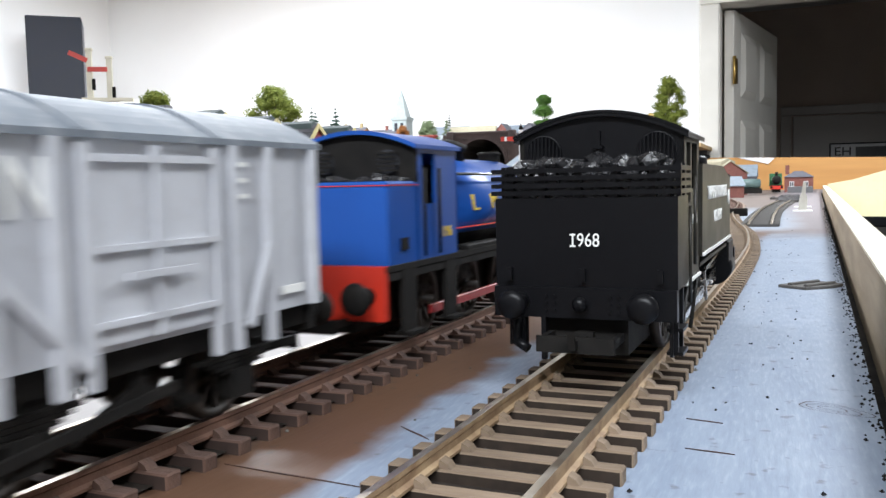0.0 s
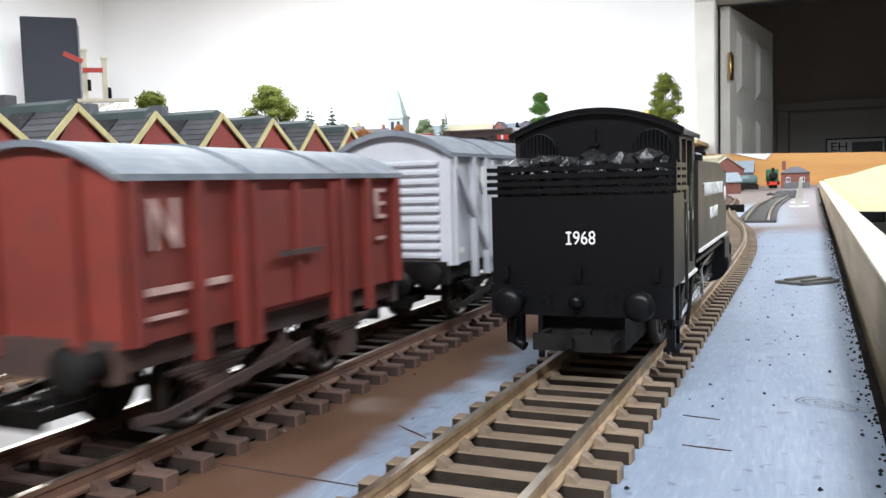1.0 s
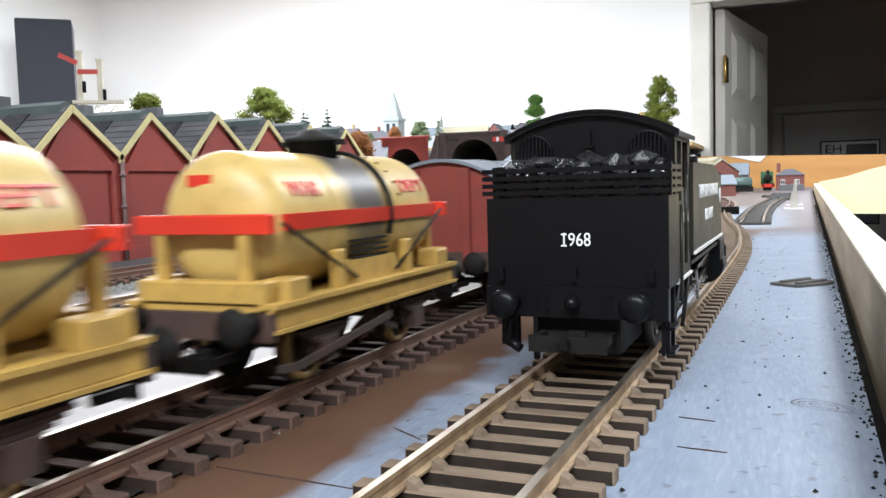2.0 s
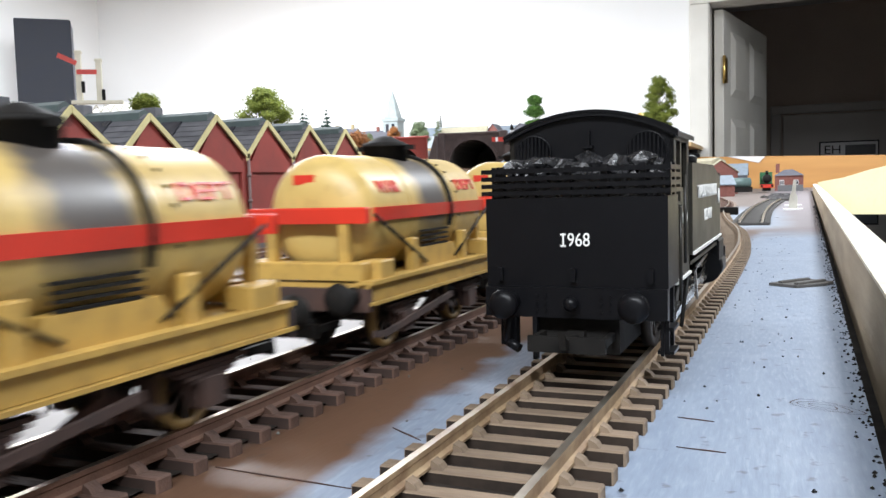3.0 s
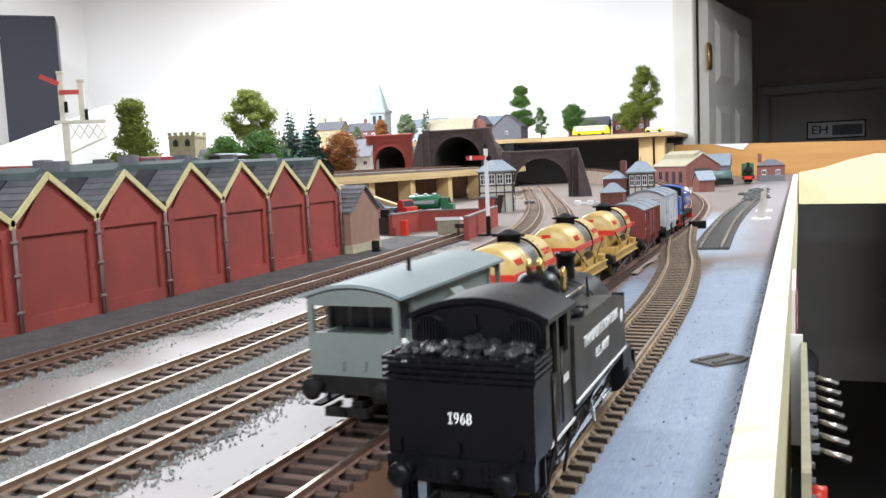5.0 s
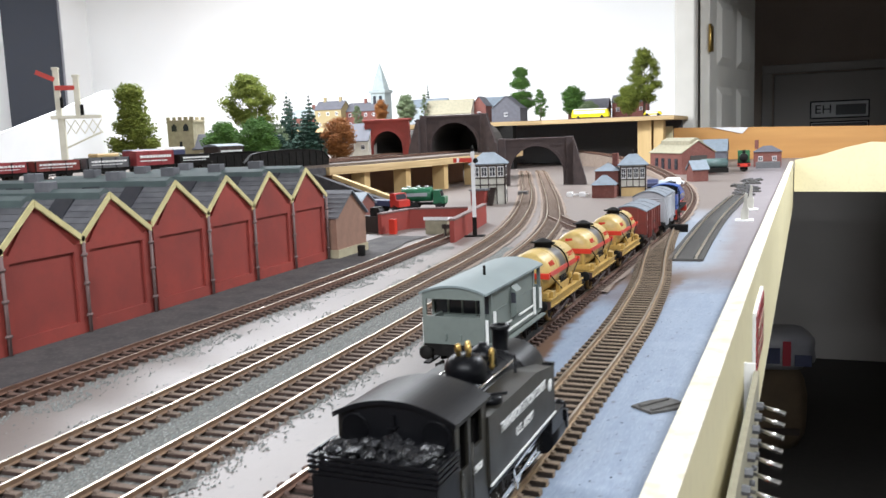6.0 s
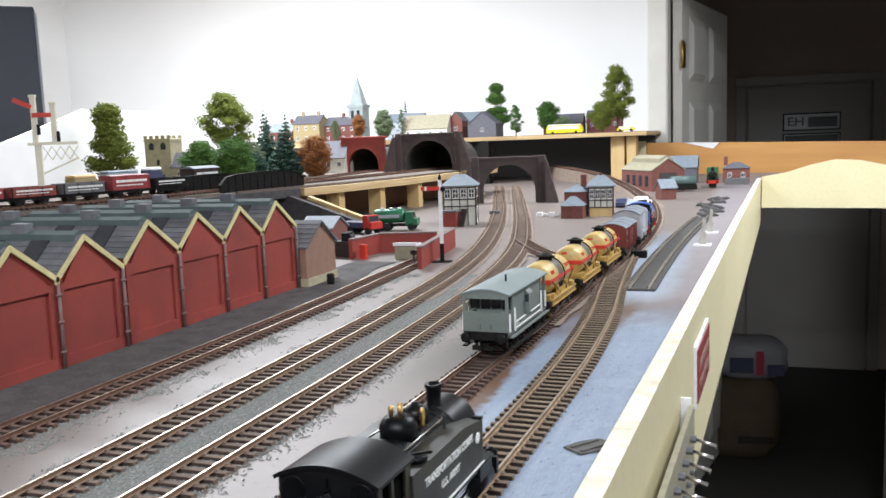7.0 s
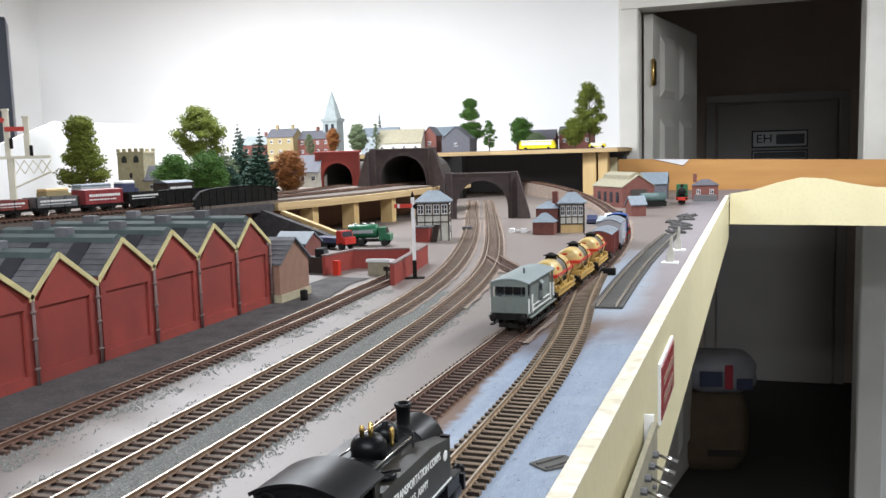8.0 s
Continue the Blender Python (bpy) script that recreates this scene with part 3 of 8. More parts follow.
def rail_mesh(path, off, z0=0.0, s0=0.0, s1=None, step=0.012):
    """A flat-bottomed rail along a path; slot 0 sides, slot 1 head."""
    prof = [(-0.0011, 0.0022), (0.0011, 0.0022), (0.0011, 0.0026), (0.0004, 0.0029), (0.0004, 0.0039), (0.00055, 0.0041), (0.00055, 0.0048), (-0.00055, 0.0048), (-0.00055, 0.0041), (-0.0004, 0.0039), (-0.0004, 0.0029), (-0.0011, 0.0026)]
    s1 = path[1][-1] if s1 is None else s1
    n = max(2, int((s1 - s0) / step))
    m = Mesh()
    vs = []
    for k in range(n + 1):
        p, d = along(path, s0 + (s1 - s0) * k / n)
        side = Vector((d.y, -d.x, 0)).normalized()
        for u, z in prof:
            q = p + side * (off + u)
            vs.append((q.x, q.y, q.z + z + z0))
    c = len(prof)
    rust, head = [], []
    for k in range(n):
        for i in range(c):
            f = (k * c + i, k * c + (i + 1) % c, (k + 1) * c + (i + 1) % c, (k + 1) * c + i)
            (head if i == 6 else rust).append(f)
    rust += [tuple(range(c)), tuple(n * c + i for i in range(c))]
    o = len(m.v)
    m.add(vs, rust, False, 0)
    m.add([vs[i] for f in head for i in f], [tuple(range(4 * k, 4 * k + 4)) for k in range(len(head))], False, 1)
    return m


def sleeper_mesh():
    m = Mesh()
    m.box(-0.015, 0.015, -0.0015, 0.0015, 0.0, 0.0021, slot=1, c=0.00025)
    m.mi = [1 if i in (2, 6) else 0 for i in range(len(m.f))]   # dusted, but the long sides are plastic darkened for gap shade
    for x in (-0.00865, 0.00865):
        for s in (-1, 1):
            m.prism([(x + s * 0.0009, 0.0021), (x + s * 0.0027, 0.0021), (x + s * 0.0022, 0.0028), (x + s * 0.0012, 0.0033)], "y", -0.0010, 0.0010)
    return m


def track(name, label, pts, parts_to, sleepers="sleeper", rust="railrust", pitch=0.0077, s0=0.0, gap=None):
    """Rails and sleepers on a path. parts_to: distance up to which each sleeper is its own piece."""
    path = smooth_path(pts)
    t = thing(name, label, "track", kind="structure")
    for off in (-0.00865, 0.00865):
        part("rail", rail_mesh(path, off), (rust, "railtop"), t)
    base = sleeper_mesh()
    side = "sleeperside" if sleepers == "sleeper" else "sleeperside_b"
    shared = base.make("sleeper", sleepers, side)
    rest = Mesh()
    s, i = s0 + 0.004, 0
    rnd = random.Random(name)
    while s < path[1][-1] - 0.003:
        p, d = along(path, s)
        m = Matrix.Translation(p) @ pose(0, 0, 0, 0, 0, math.degrees(math.atan2(-d.x, d.y)) + rnd.uniform(-1.2, 1.2))
        if parts_to[0] < s < parts_to[1]:
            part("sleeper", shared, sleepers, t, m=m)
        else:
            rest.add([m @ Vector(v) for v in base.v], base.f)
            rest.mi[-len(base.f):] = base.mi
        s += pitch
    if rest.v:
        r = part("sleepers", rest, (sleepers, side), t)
        tagged(r, kind="stuff")
    return path


PATH_D = [(0.002, -0.16), (0.005, 0.0), (0.0085, 0.1), (0.0145, 0.3), (0.0170, 0.42), (0.0165, 0.5), (0.0115, 0.61), (0.001, 0.72), (-0.0085, 0.84), (-0.0150, 0.95)]
PATH_C = [(-0.0545, -0.75), (-0.0535, -0.4), (-0.0505, -0.05), (-0.0455, 0.13), (-0.0405, 0.28), (-0.0365, 0.42), (-0.0325, 0.55), (-0.0265, 0.72), (-0.0205, 0.88), (-0.0185, 1.0), (-0.0195, 1.15), (-0.028, 1.34), (-0.049, 1.55), (-0.085, 1.78, 0.002), (-0.15, 2.05, 0.01), (-0.245, 2.33, 0.022), (-0.36, 2.58, 0.034), (-0.52, 2.85, 0.045)]
PATH_A = [(-0.150, -0.15), (-0.154, 0.2), (-0.158, 0.45), (-0.163, 0.6), (-0.172, 0.75), (-0.193, 0.92), (-0.228, 1.1), (-0.28, 1.32), (-0.36, 1.62), (-0.43, 1.86), (-0.51, 2.15), (-0.6, 2.45)]
PATH_B = [(-0.104, -0.15), (-0.106, 0.2), (-0.107, 0.4), (-0.111, 0.55), (-0.119, 0.7), (-0.136, 0.86), (-0.165, 1.03), (-0.205, 1.2), (-0.262, 1.42), (-0.328, 1.66), (-0.40, 1.92), (-0.5, 2.28), (-0.55, 2.45)]
PATH_S = [(-0.233, -0.1), (-0.2335, 0.3), (-0.2335, 0.45), (-0.2365, 0.62), (-0.243, 0.76), (-0.247, 0.88)]
PATH_BR = [(-0.178, 1.09), (-0.15, 1.03), (-0.115, 0.96), (-0.075, 0.90), (-0.045, 0.84), (-0.03, 0.75)]
PATH_H = [(-0.90, -0.1, 0.0725), (-0.84, 0.5, 0.0725), (-0.785, 0.79, 0.0725), (-0.735, 0.98, 0.0725), (-0.712, 1.12, 0.0725), (-0.688, 1.3, 0.0725), (-0.655, 1.6, 0.0725), (-0.635, 1.95, 0.0725), (-0.63, 2.3, 0.0725)]
PATH_H2 = [(-0.95, -0.1, 0.0725), (-0.89, 0.5, 0.0725), (-0.835, 0.79, 0.0725), (-0.79, 0.98, 0.0725), (-0.772, 1.12, 0.0725), (-0.755, 1.3, 0.0725), (-0.755, 1.6, 0.0725), (-0.79, 1.95, 0.0725), (-0.80, 2.2, 0.0725)]


def tracks():
    global TRAIN
    track("track_1", "nickel silver track with dusty brown sleepers on painted board", PATH_D, (0.14, 0.95))
    TRAIN = track("track_2", "rusty brown running track with bright rail heads", PATH_C, (0.75, 1.35), "sleeper_b", "railrust_b")
    track("track_3", "ballasted main line track curving into a tunnel", PATH_B, (0.35, 0.75), "sleeper_c", "railrust_c")
    track("track_4", "second ballasted main line track beside the first", PATH_A, (0.45, 0.8), "sleeper_c", "railrust_c")
    track("track_5", "weedy siding along the brick warehouse", PATH_S, (9, 9), "sleeper_b", "railrust_b")
    track("track_6", "short connecting track of the junction", PATH_BR, (9, 9), "sleeper_b", "railrust_b")
    track("track_7", "high level track past the coal wagons", PATH_H, (9, 9), "sleeper_b", "railrust_b")
    track("track_8", "second high level track", PATH_H2, (9, 9), "sleeper_b", "railrust_b")
    # incline bed under the far curve
    path = TRAIN
    for nm, lo, mt in (("incline_bed", None, "trackbed"),):
        m = Mesh()
        vs, fs = [], []
        ss = np.linspace(2.35, path[1][-1], 40)
        for s in ss:
            p, d = along(path, s)
            side = Vector((d.y, -d.x, 0)).normalized()
            h = max(0.0006, p.z)
            for u, z in ((-0.024, 0), (0.024, 0), (0.021, h - 0.0001), (-0.021, h - 0.0001)):
                q = p + side * u
                vs.append((q.x, q.y, z))
        for k in range(len(ss) - 1):
            fs += [(4 * k + i, 4 * k + (i + 1) % 4, 4 * k + 4 + (i + 1) % 4, 4 * k + 4 + i) for i in range(4)]
        m.add(vs, fs)
        solid(nm, m, mt, "brown cork trackbed climbing round the far curve", "trackbed", "structure")
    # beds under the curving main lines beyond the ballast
    # the last two are added dark sheets that paint shade between the sleepers
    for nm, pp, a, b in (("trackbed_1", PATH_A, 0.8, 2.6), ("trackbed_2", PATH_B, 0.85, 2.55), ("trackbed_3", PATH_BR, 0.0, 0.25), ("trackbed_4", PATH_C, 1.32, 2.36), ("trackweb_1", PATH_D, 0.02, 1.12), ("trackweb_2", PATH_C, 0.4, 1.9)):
        path = smooth_path(pp)
        m = Mesh()
        vs = []
        b = min(b, path[1][-1])
        ss = np.linspace(a, b, 60)
        for s in ss:
            p, d = along(path, s)
            side = Vector((d.y, -d.x, 0)).normalized()
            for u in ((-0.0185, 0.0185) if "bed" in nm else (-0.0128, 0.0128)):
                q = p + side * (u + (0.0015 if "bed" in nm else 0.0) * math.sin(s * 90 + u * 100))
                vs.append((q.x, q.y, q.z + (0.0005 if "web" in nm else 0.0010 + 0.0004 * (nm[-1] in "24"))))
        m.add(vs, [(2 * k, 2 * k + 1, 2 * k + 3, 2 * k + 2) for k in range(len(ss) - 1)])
        solid(nm, m, "trackbed" if "bed" in nm else "shadowbed", "thin dusted trackbed between the sleepers" if "bed" in nm else "dark sheet standing in for shade between the sleepers", "trackbed", "structure")


def chips(name, label, zone, count, size, material, seed, zfun=None):
    """Loose stone chips as one object: zone(r) gives x, y or None."""
    r = random.Random(seed)
    vs, fs = [], []
    base = [(1, 0, 0), (-1, 0, 0), (0, 1, 0), (0, -1, 0), (0, 0, 1), (0, 0, -0.6)]
    tri = [(0, 2, 4), (2, 1, 4), (1, 3, 4), (3, 0, 4), (2, 0, 5), (1, 2, 5), (3, 1, 5), (0, 3, 5)]
    for _ in range(count):
        q = zone(r)
        if q is None:
            continue
        k = size * r.uniform(0.5, 1.25)
        a = r.uniform(0, 6.28)
        ca, sa = math.cos(a), math.sin(a)
        z = (zfun(*q) if zfun else 0) + 0.35 * k
        o = len(vs)
        for x, y, w in base:
            x, y, w = x * r.uniform(0.6, 1.1) * k, y * r.uniform(0.6, 1.1) * k, w * r.uniform(0.6, 1.0) * k
            vs.append((q[0] + ca * x - sa * y, q[1] + sa * x + ca * y, z + w))
        fs += [tuple(i + o for i in f) for f in tri]
    me = bpy.data.meshes.new(name)
    me.from_pydata(vs, [], fs)
    me.materials.append(M[material])
    return tagged(new(name, me), label, "ballast", kind="stuff")


def path_x(pp, y):
    ys = [p[1] for p in pp]
    return float(np.interp(y, ys, [p[0] for p in pp]))


def ground_cover():
    def ragged(y, k):
        return 0.006 * math.sin(y * 61 + k) + 0.005 * math.sin(y * 143 + 2 * k) + 0.004 * math.sin(y * 310 + k)

    def main(r):
        y = r.uniform(0.0, 0.80)
        a, b = path_x(PATH_A, y), path_x(PATH_B, y)
        x = r.uniform(a - 0.036, b + 0.044)
        fade = max(0.0, y - 0.68) * 0.25
        if x < a - 0.021 + ragged(y, 1) + fade or x > b + 0.027 + ragged(y, 2) - fade:
            if r.random() > 0.10:
                return None
        edge = max(a - 0.010 - x, x - b - 0.011) / 0.018
        if edge > 0 and r.random() < edge * 1.1:
            return None
        for c in (a, b):
            if abs(abs(x - c) - 0.00865) < 0.0018:
                return None
        return x, y

    def siding(r):
        y = r.uniform(0.0, 0.80)
        c = path_x(PATH_S, y)
        x = r.uniform(c - 0.006, c + 0.036)
        if x > c + 0.026 + ragged(y, 4) and r.random() > 0.1:
            return None
        if abs(abs(x - c) - 0.00865) < 0.0018:
            return None
        return x, y

    chips("main_ballast", "grey-green stone ballast between the main line tracks", main, 60000, 0.00068, "stone", 3)
    chips("siding_ballast", "thin grey ballast beside the siding", siding, 13000, 0.00065, "stone", 4)
    chips("stray_chips", "stray dark chips on the board", lambda r: (r.uniform(-0.19, 0.05), r.uniform(0.05, 0.9)), 420, 0.00045, "stonebed", 5)
    chips("loose_coal", "scattered coal crumbs beside the track", lambda r: (r.gauss(0.034, 0.009), r.uniform(0.08, 0.5)), 60, 0.0004, "coal", 6)
    # black dirt crumbs that also stand for the irregular shade at the edge
    chips("edge_dirt", "dirt crumbs that also draw shade along the board edge", lambda r: (lambda y: (edge_x(y) - abs(r.gauss(0, 0.0012)), y))(r.uniform(0.05, 1.2)), 900, 0.0004, "blackmatt", 7)
    bed = Mesh()
    vs = []
    nb = 160
    for k in range(nb + 1):
        y = -0.12 + 0.92 * k / nb
        fade = max(0.0, y - 0.68) * 0.25
        vs += [(path_x(PATH_A, max(-0.15, y)) - 0.012 + 0.5 * ragged(y, 1) + fade, y, 0.0004), (path_x(PATH_B, max(-0.15, y)) + 0.013 + 0.5 * ragged(y, 2) - fade, y, 0.0004)]
    bed.add(vs, [(2 * k, 2 * k + 1, 2 * k + 3, 2 * k + 2) for k in range(nb)])
    solid("ballast_bed", bed, "stonebed", "grey-green glued ballast bed under the main lines", "ballast", "structure")
    m = Mesh()
    n = 80
    vs = []
    for k in range(n + 1):
        y = -0.1 + 0.98 * k / n
        vs += [(-0.33, y, 0.0009), (path_x(PATH_S, max(-0.1, y)) - 0.009 - 0.004 * math.sin(y * 47) - (0.02 if y > 0.75 else 0), y, 0.0009)]
    m.add(vs, [(2 * k, 2 * k + 1, 2 * k + 3, 2 * k + 2) for k in range(n)])
    solid("ash_strip", m, "ash", "black ash ground along the warehouse front", "ground", "structure")
    # the pointed tie-bar lying by the edge
    c = thing("track_end_piece", "grey plastic track end piece lying on the board", "track part", pose(0.0525, 0.326, 0.0, 0, 0, -38))
    part("plate", Mesh().prism([(-0.007, -0.009), (0.0045, -0.009), (0.007, 0.004), (0.005, 0.011), (-0.0045, 0.011), (-0.0075, 0.002)], "z", 0.0, 0.0010), "flexgrey", c)
    for x in (-0.0035, 0.003):
        part("rail_stub", Mesh().box(x - 0.0009, x + 0.0009, -0.0075, 0.0085, 0.0010, 0.0018, c=0.0002), "flexgrey", c)
    # knots and cracks in the ply
    for x, y, l, a in ((-0.0115, 0.1175, 0.009, 55), (-0.020, 0.094, 0.023, 85), (0.031, 0.138, 0.006, 80), (0.033, 0.122, 0.007, 84)):
        k = thing("ply_crack", "dark split in the painted ply", "crack", pose(x, y, 0.0, 0, 0, a), kind="structure")
        part("split", Mesh().prism([(-0.00012, -l / 2), (0.00018, -l / 6), (0.0001, l / 2), (-0.00014, l / 5)], "z", 0.0, 0.00015), "rustbrown", k)
    k = thing("ply_knot", "dark oval knot in the painted ply", "knot", pose(0.0508, 0.151, 0.0, 0, 0, 60), kind="structure")
    for i, rr in enumerate((0.0062, 0.0045, 0.0024)):
        q = Mesh()
        sg = 22
        vs = []
        for j in range(sg):
            a = 2 * math.pi * j / sg
            wv = 1 + 0.12 * math.sin(3 * a + i)
            for d in (0.00013, -0.00013):
                vs.append(((rr * wv + d) * 0.45 * math.cos(a), (rr * wv + d) * math.sin(a), 0.0003))
        q.add(vs, [(2 * j, 2 * j + 1, (2 * j + 3) % (2 * sg), (2 * j + 2) % (2 * sg)) for j in range(sg)])
        part("ring", q, "rustbrown", k)


# ---- warehouse ----
WX, EAVES, RIDGE = -0.3066, 0.0635, 0.0885


def bay(y0, y1, group, drop=0.0):
    """One north-light bay of the warehouse with its gable, roof slopes, skylights and downpipe."""
    yc, L = (y0 + y1) / 2 - 0.004, 0.17
    VAL, PEAK = EAVES - drop, RIDGE - drop
    b = thing("warehouse_bay", "red painted brick warehouse bay with cream bargeboards and slate roof", "warehouse", group=group)
    x0, x1 = WX - L, WX
    wall = Mesh().prism([(y0, 0), (y1, 0), (y1, VAL), (yc, PEAK), (y0, VAL)], "x", x0, x1 - 0.0012)
    part("wall", wall, "brick", b)
    # frame standing proud round the recessed panel
    fr = Mesh()
    p = 0.0065
    fr.box(x1 - 0.0012, x1 + 0.0006, y0 + 0.0005, y0 + p, 0, VAL - 0.003)
    fr.box(x1 - 0.0012, x1 + 0.0006, y1 - p, y1 - 0.0005, 0, VAL - 0.003)
    fr.box(x1 - 0.0012, x1 + 0.0006, y0 + p, y1 - p, 0, 0.0085)
    fr.prism([(y0 + p, 0.0525), (y1 - p, 0.0525), (y1 - p, VAL - 0.003), (yc, PEAK - 0.001), (y0 + p, VAL - 0.003)], "x", x1 - 0.0012, x1 + 0.0006)
    part("gable_frame", fr, "brick", b)
    for s, ya in ((1, y0), (-1, y1)):
        d = Vector((0, yc - ya, PEAK - VAL))
        n = Vector((0, -d.z, d.y)).normalized() if s > 0 else Vector((0, d.z, -d.y)).normalized()
        roof = Mesh()
        a, c = Vector((0, ya, VAL)), Vector((0, yc, PEAK))
        q = [a, c, c + n * 0.0016, a + n * 0.0016]
        roof.prism([(v.y, v.z) for v in q], "x", x0, x1 + 0.0012)
        part("roof_slope", roof, "slate", b)
        # courses of slates
        for i in range(7):
            f0, f1 = i / 7, (i + 1.12) / 7
            e0, e1 = a + (c - a) * f0, a + (c - a) * min(1, f1)
            q = [e0 + n * 0.0016, e1 + n * 0.0016, e1 + n * 0.0019, e0 + n * 0.0025]
            part("slate_course", Mesh().prism([(v.y, v.z) for v in q], "x", x0, x1 + 0.0008), "slate", b)
        for xa in (0.022, 0.062, 0.102, 0.138):
            g0, g1 = a + (c - a) * 0.25, a + (c - a) * 0.85
            gl = Mesh().prism([((g0 + n * 0.002).y, (g0 + n * 0.002).z), ((g1 + n * 0.002).y, (g1 + n * 0.002).z), ((g1 + n * 0.0031).y, (g1 + n * 0.0031).z), ((g0 + n * 0.0031).y, (g0 + n * 0.0031).z)], "x", x1 - xa - 0.016, x1 - xa)
            part("skylight", gl, "glassdark", b)
        bb = Mesh()
        e = n * 0.0018
        a2, c2 = a - d.normalized() * 0.0005, c + d.normalized() * 0.0012
        q = [a2 + e - Vector((0, 0, 0.0042)), c2 + e - Vector((0, 0, 0.0042)), c2 + e, a2 + e]
        bb.prism([(v.y, v.z) for v in q], "x", x1 + 0.0012, x1 + 0.0026)
        part("bargeboard", bb, "bargeboard", b)
    part("ridge_cap", Mesh().prism([(yc - 0.0055, PEAK - 0.0022), (yc + 0.0055, PEAK - 0.0022), (yc + 0.005, PEAK + 0.0022), (yc, PEAK + 0.0045), (yc - 0.005, PEAK + 0.0022)], "x", x0, x1 - 0.002), "ridge", b)
    for xa in (0.045, 0.125):
        part("roof_vent", Mesh().box(x1 - xa - 0.013, x1 - xa, yc - 0.004, yc + 0.004, PEAK, PEAK + 0.0095, c=0.0005), "slate", b)
    pp = Mesh()
    pp.cyl((x1 + 0.0022, y1, 0.001), (x1 + 0.0022, y1, VAL - 0.002), 0.0011, seg=8)
    for z in (0.012, 0.032, 0.05):
        pp.cyl((x1 + 0.0022, y1 - 0.0022, z), (x1 + 0.0022, y1 + 0.0022, z), 0.0008, seg=6)
        pp.cyl((x1 + 0.0022, y1, z - 0.001), (x1 + 0.0022, y1, z + 0.001), 0.0016, seg=8)
    part("downpipe", pp, "pipe", b)
    return b


def warehouse():
    ys = [0.698 - 0.0615 * k for k in range(5)]
    for k in range(4):
        bay(ys[k + 1], ys[k], "bays of the brick warehouse")
    y = ys[4] - 0.0045
    for k in range(5):
        bay(y - 0.0615 * (k + 1), y - 0.0615 * k, "bays of the brick warehouse", 0.0035)
    # buff lean-to at the end
    h = thing("stone_shed", "buff brick shed with slate roof and pale plinth", "shed")
    y0, y1, x1, x0 = 0.7015, 0.765, -0.297, -0.36
    part("wall", Mesh().prism([(y0, 0.0), (y1, 0.0), (y1, 0.040), ((y0 + y1) / 2, 0.0635), (y0, 0.040)], "x", x0, x1), "buff", h)
    part("plinth", Mesh().box(x0 + 0.004, x1 + 0.0015, y0 - 0.0005, y1 + 0.001, 0, 0.009), "buffstone", h)
    for s in (0, 1):
        a = Vector((0, y0 - 0.002 if s == 0 else y1 + 0.002, 0.0395))
        c = Vector((0, (y0 + y1) / 2, 0.064))
        for i in range(6):
            e0, e1 = a + (c - a) * (i / 6), a + (c - a) * min(1, (i + 1.1) / 6)
            part("slate_course", Mesh().prism([(e0.y, e0.z), (e1.y, e1.z), (e1.y, e1.z + 0.0012), (e0.y, e0.z + 0.002)], "x", x0, x1 + 0.003), "boxroof" if s else "slate", h)
    o = thing("oil_drum", "small black drum beside the shed", "drum", pose(-0.2815, 0.722, 0))
    part("body", Mesh().turned([(0.0038, 0), (0.004, 0.0005), (0.0038, 0.004), (0.004, 0.0045), (0.0038, 0.005), (0.004, 0.010), (0.0036, 0.0112), (0.0034, 0.0106)]), "blackmatt", o)


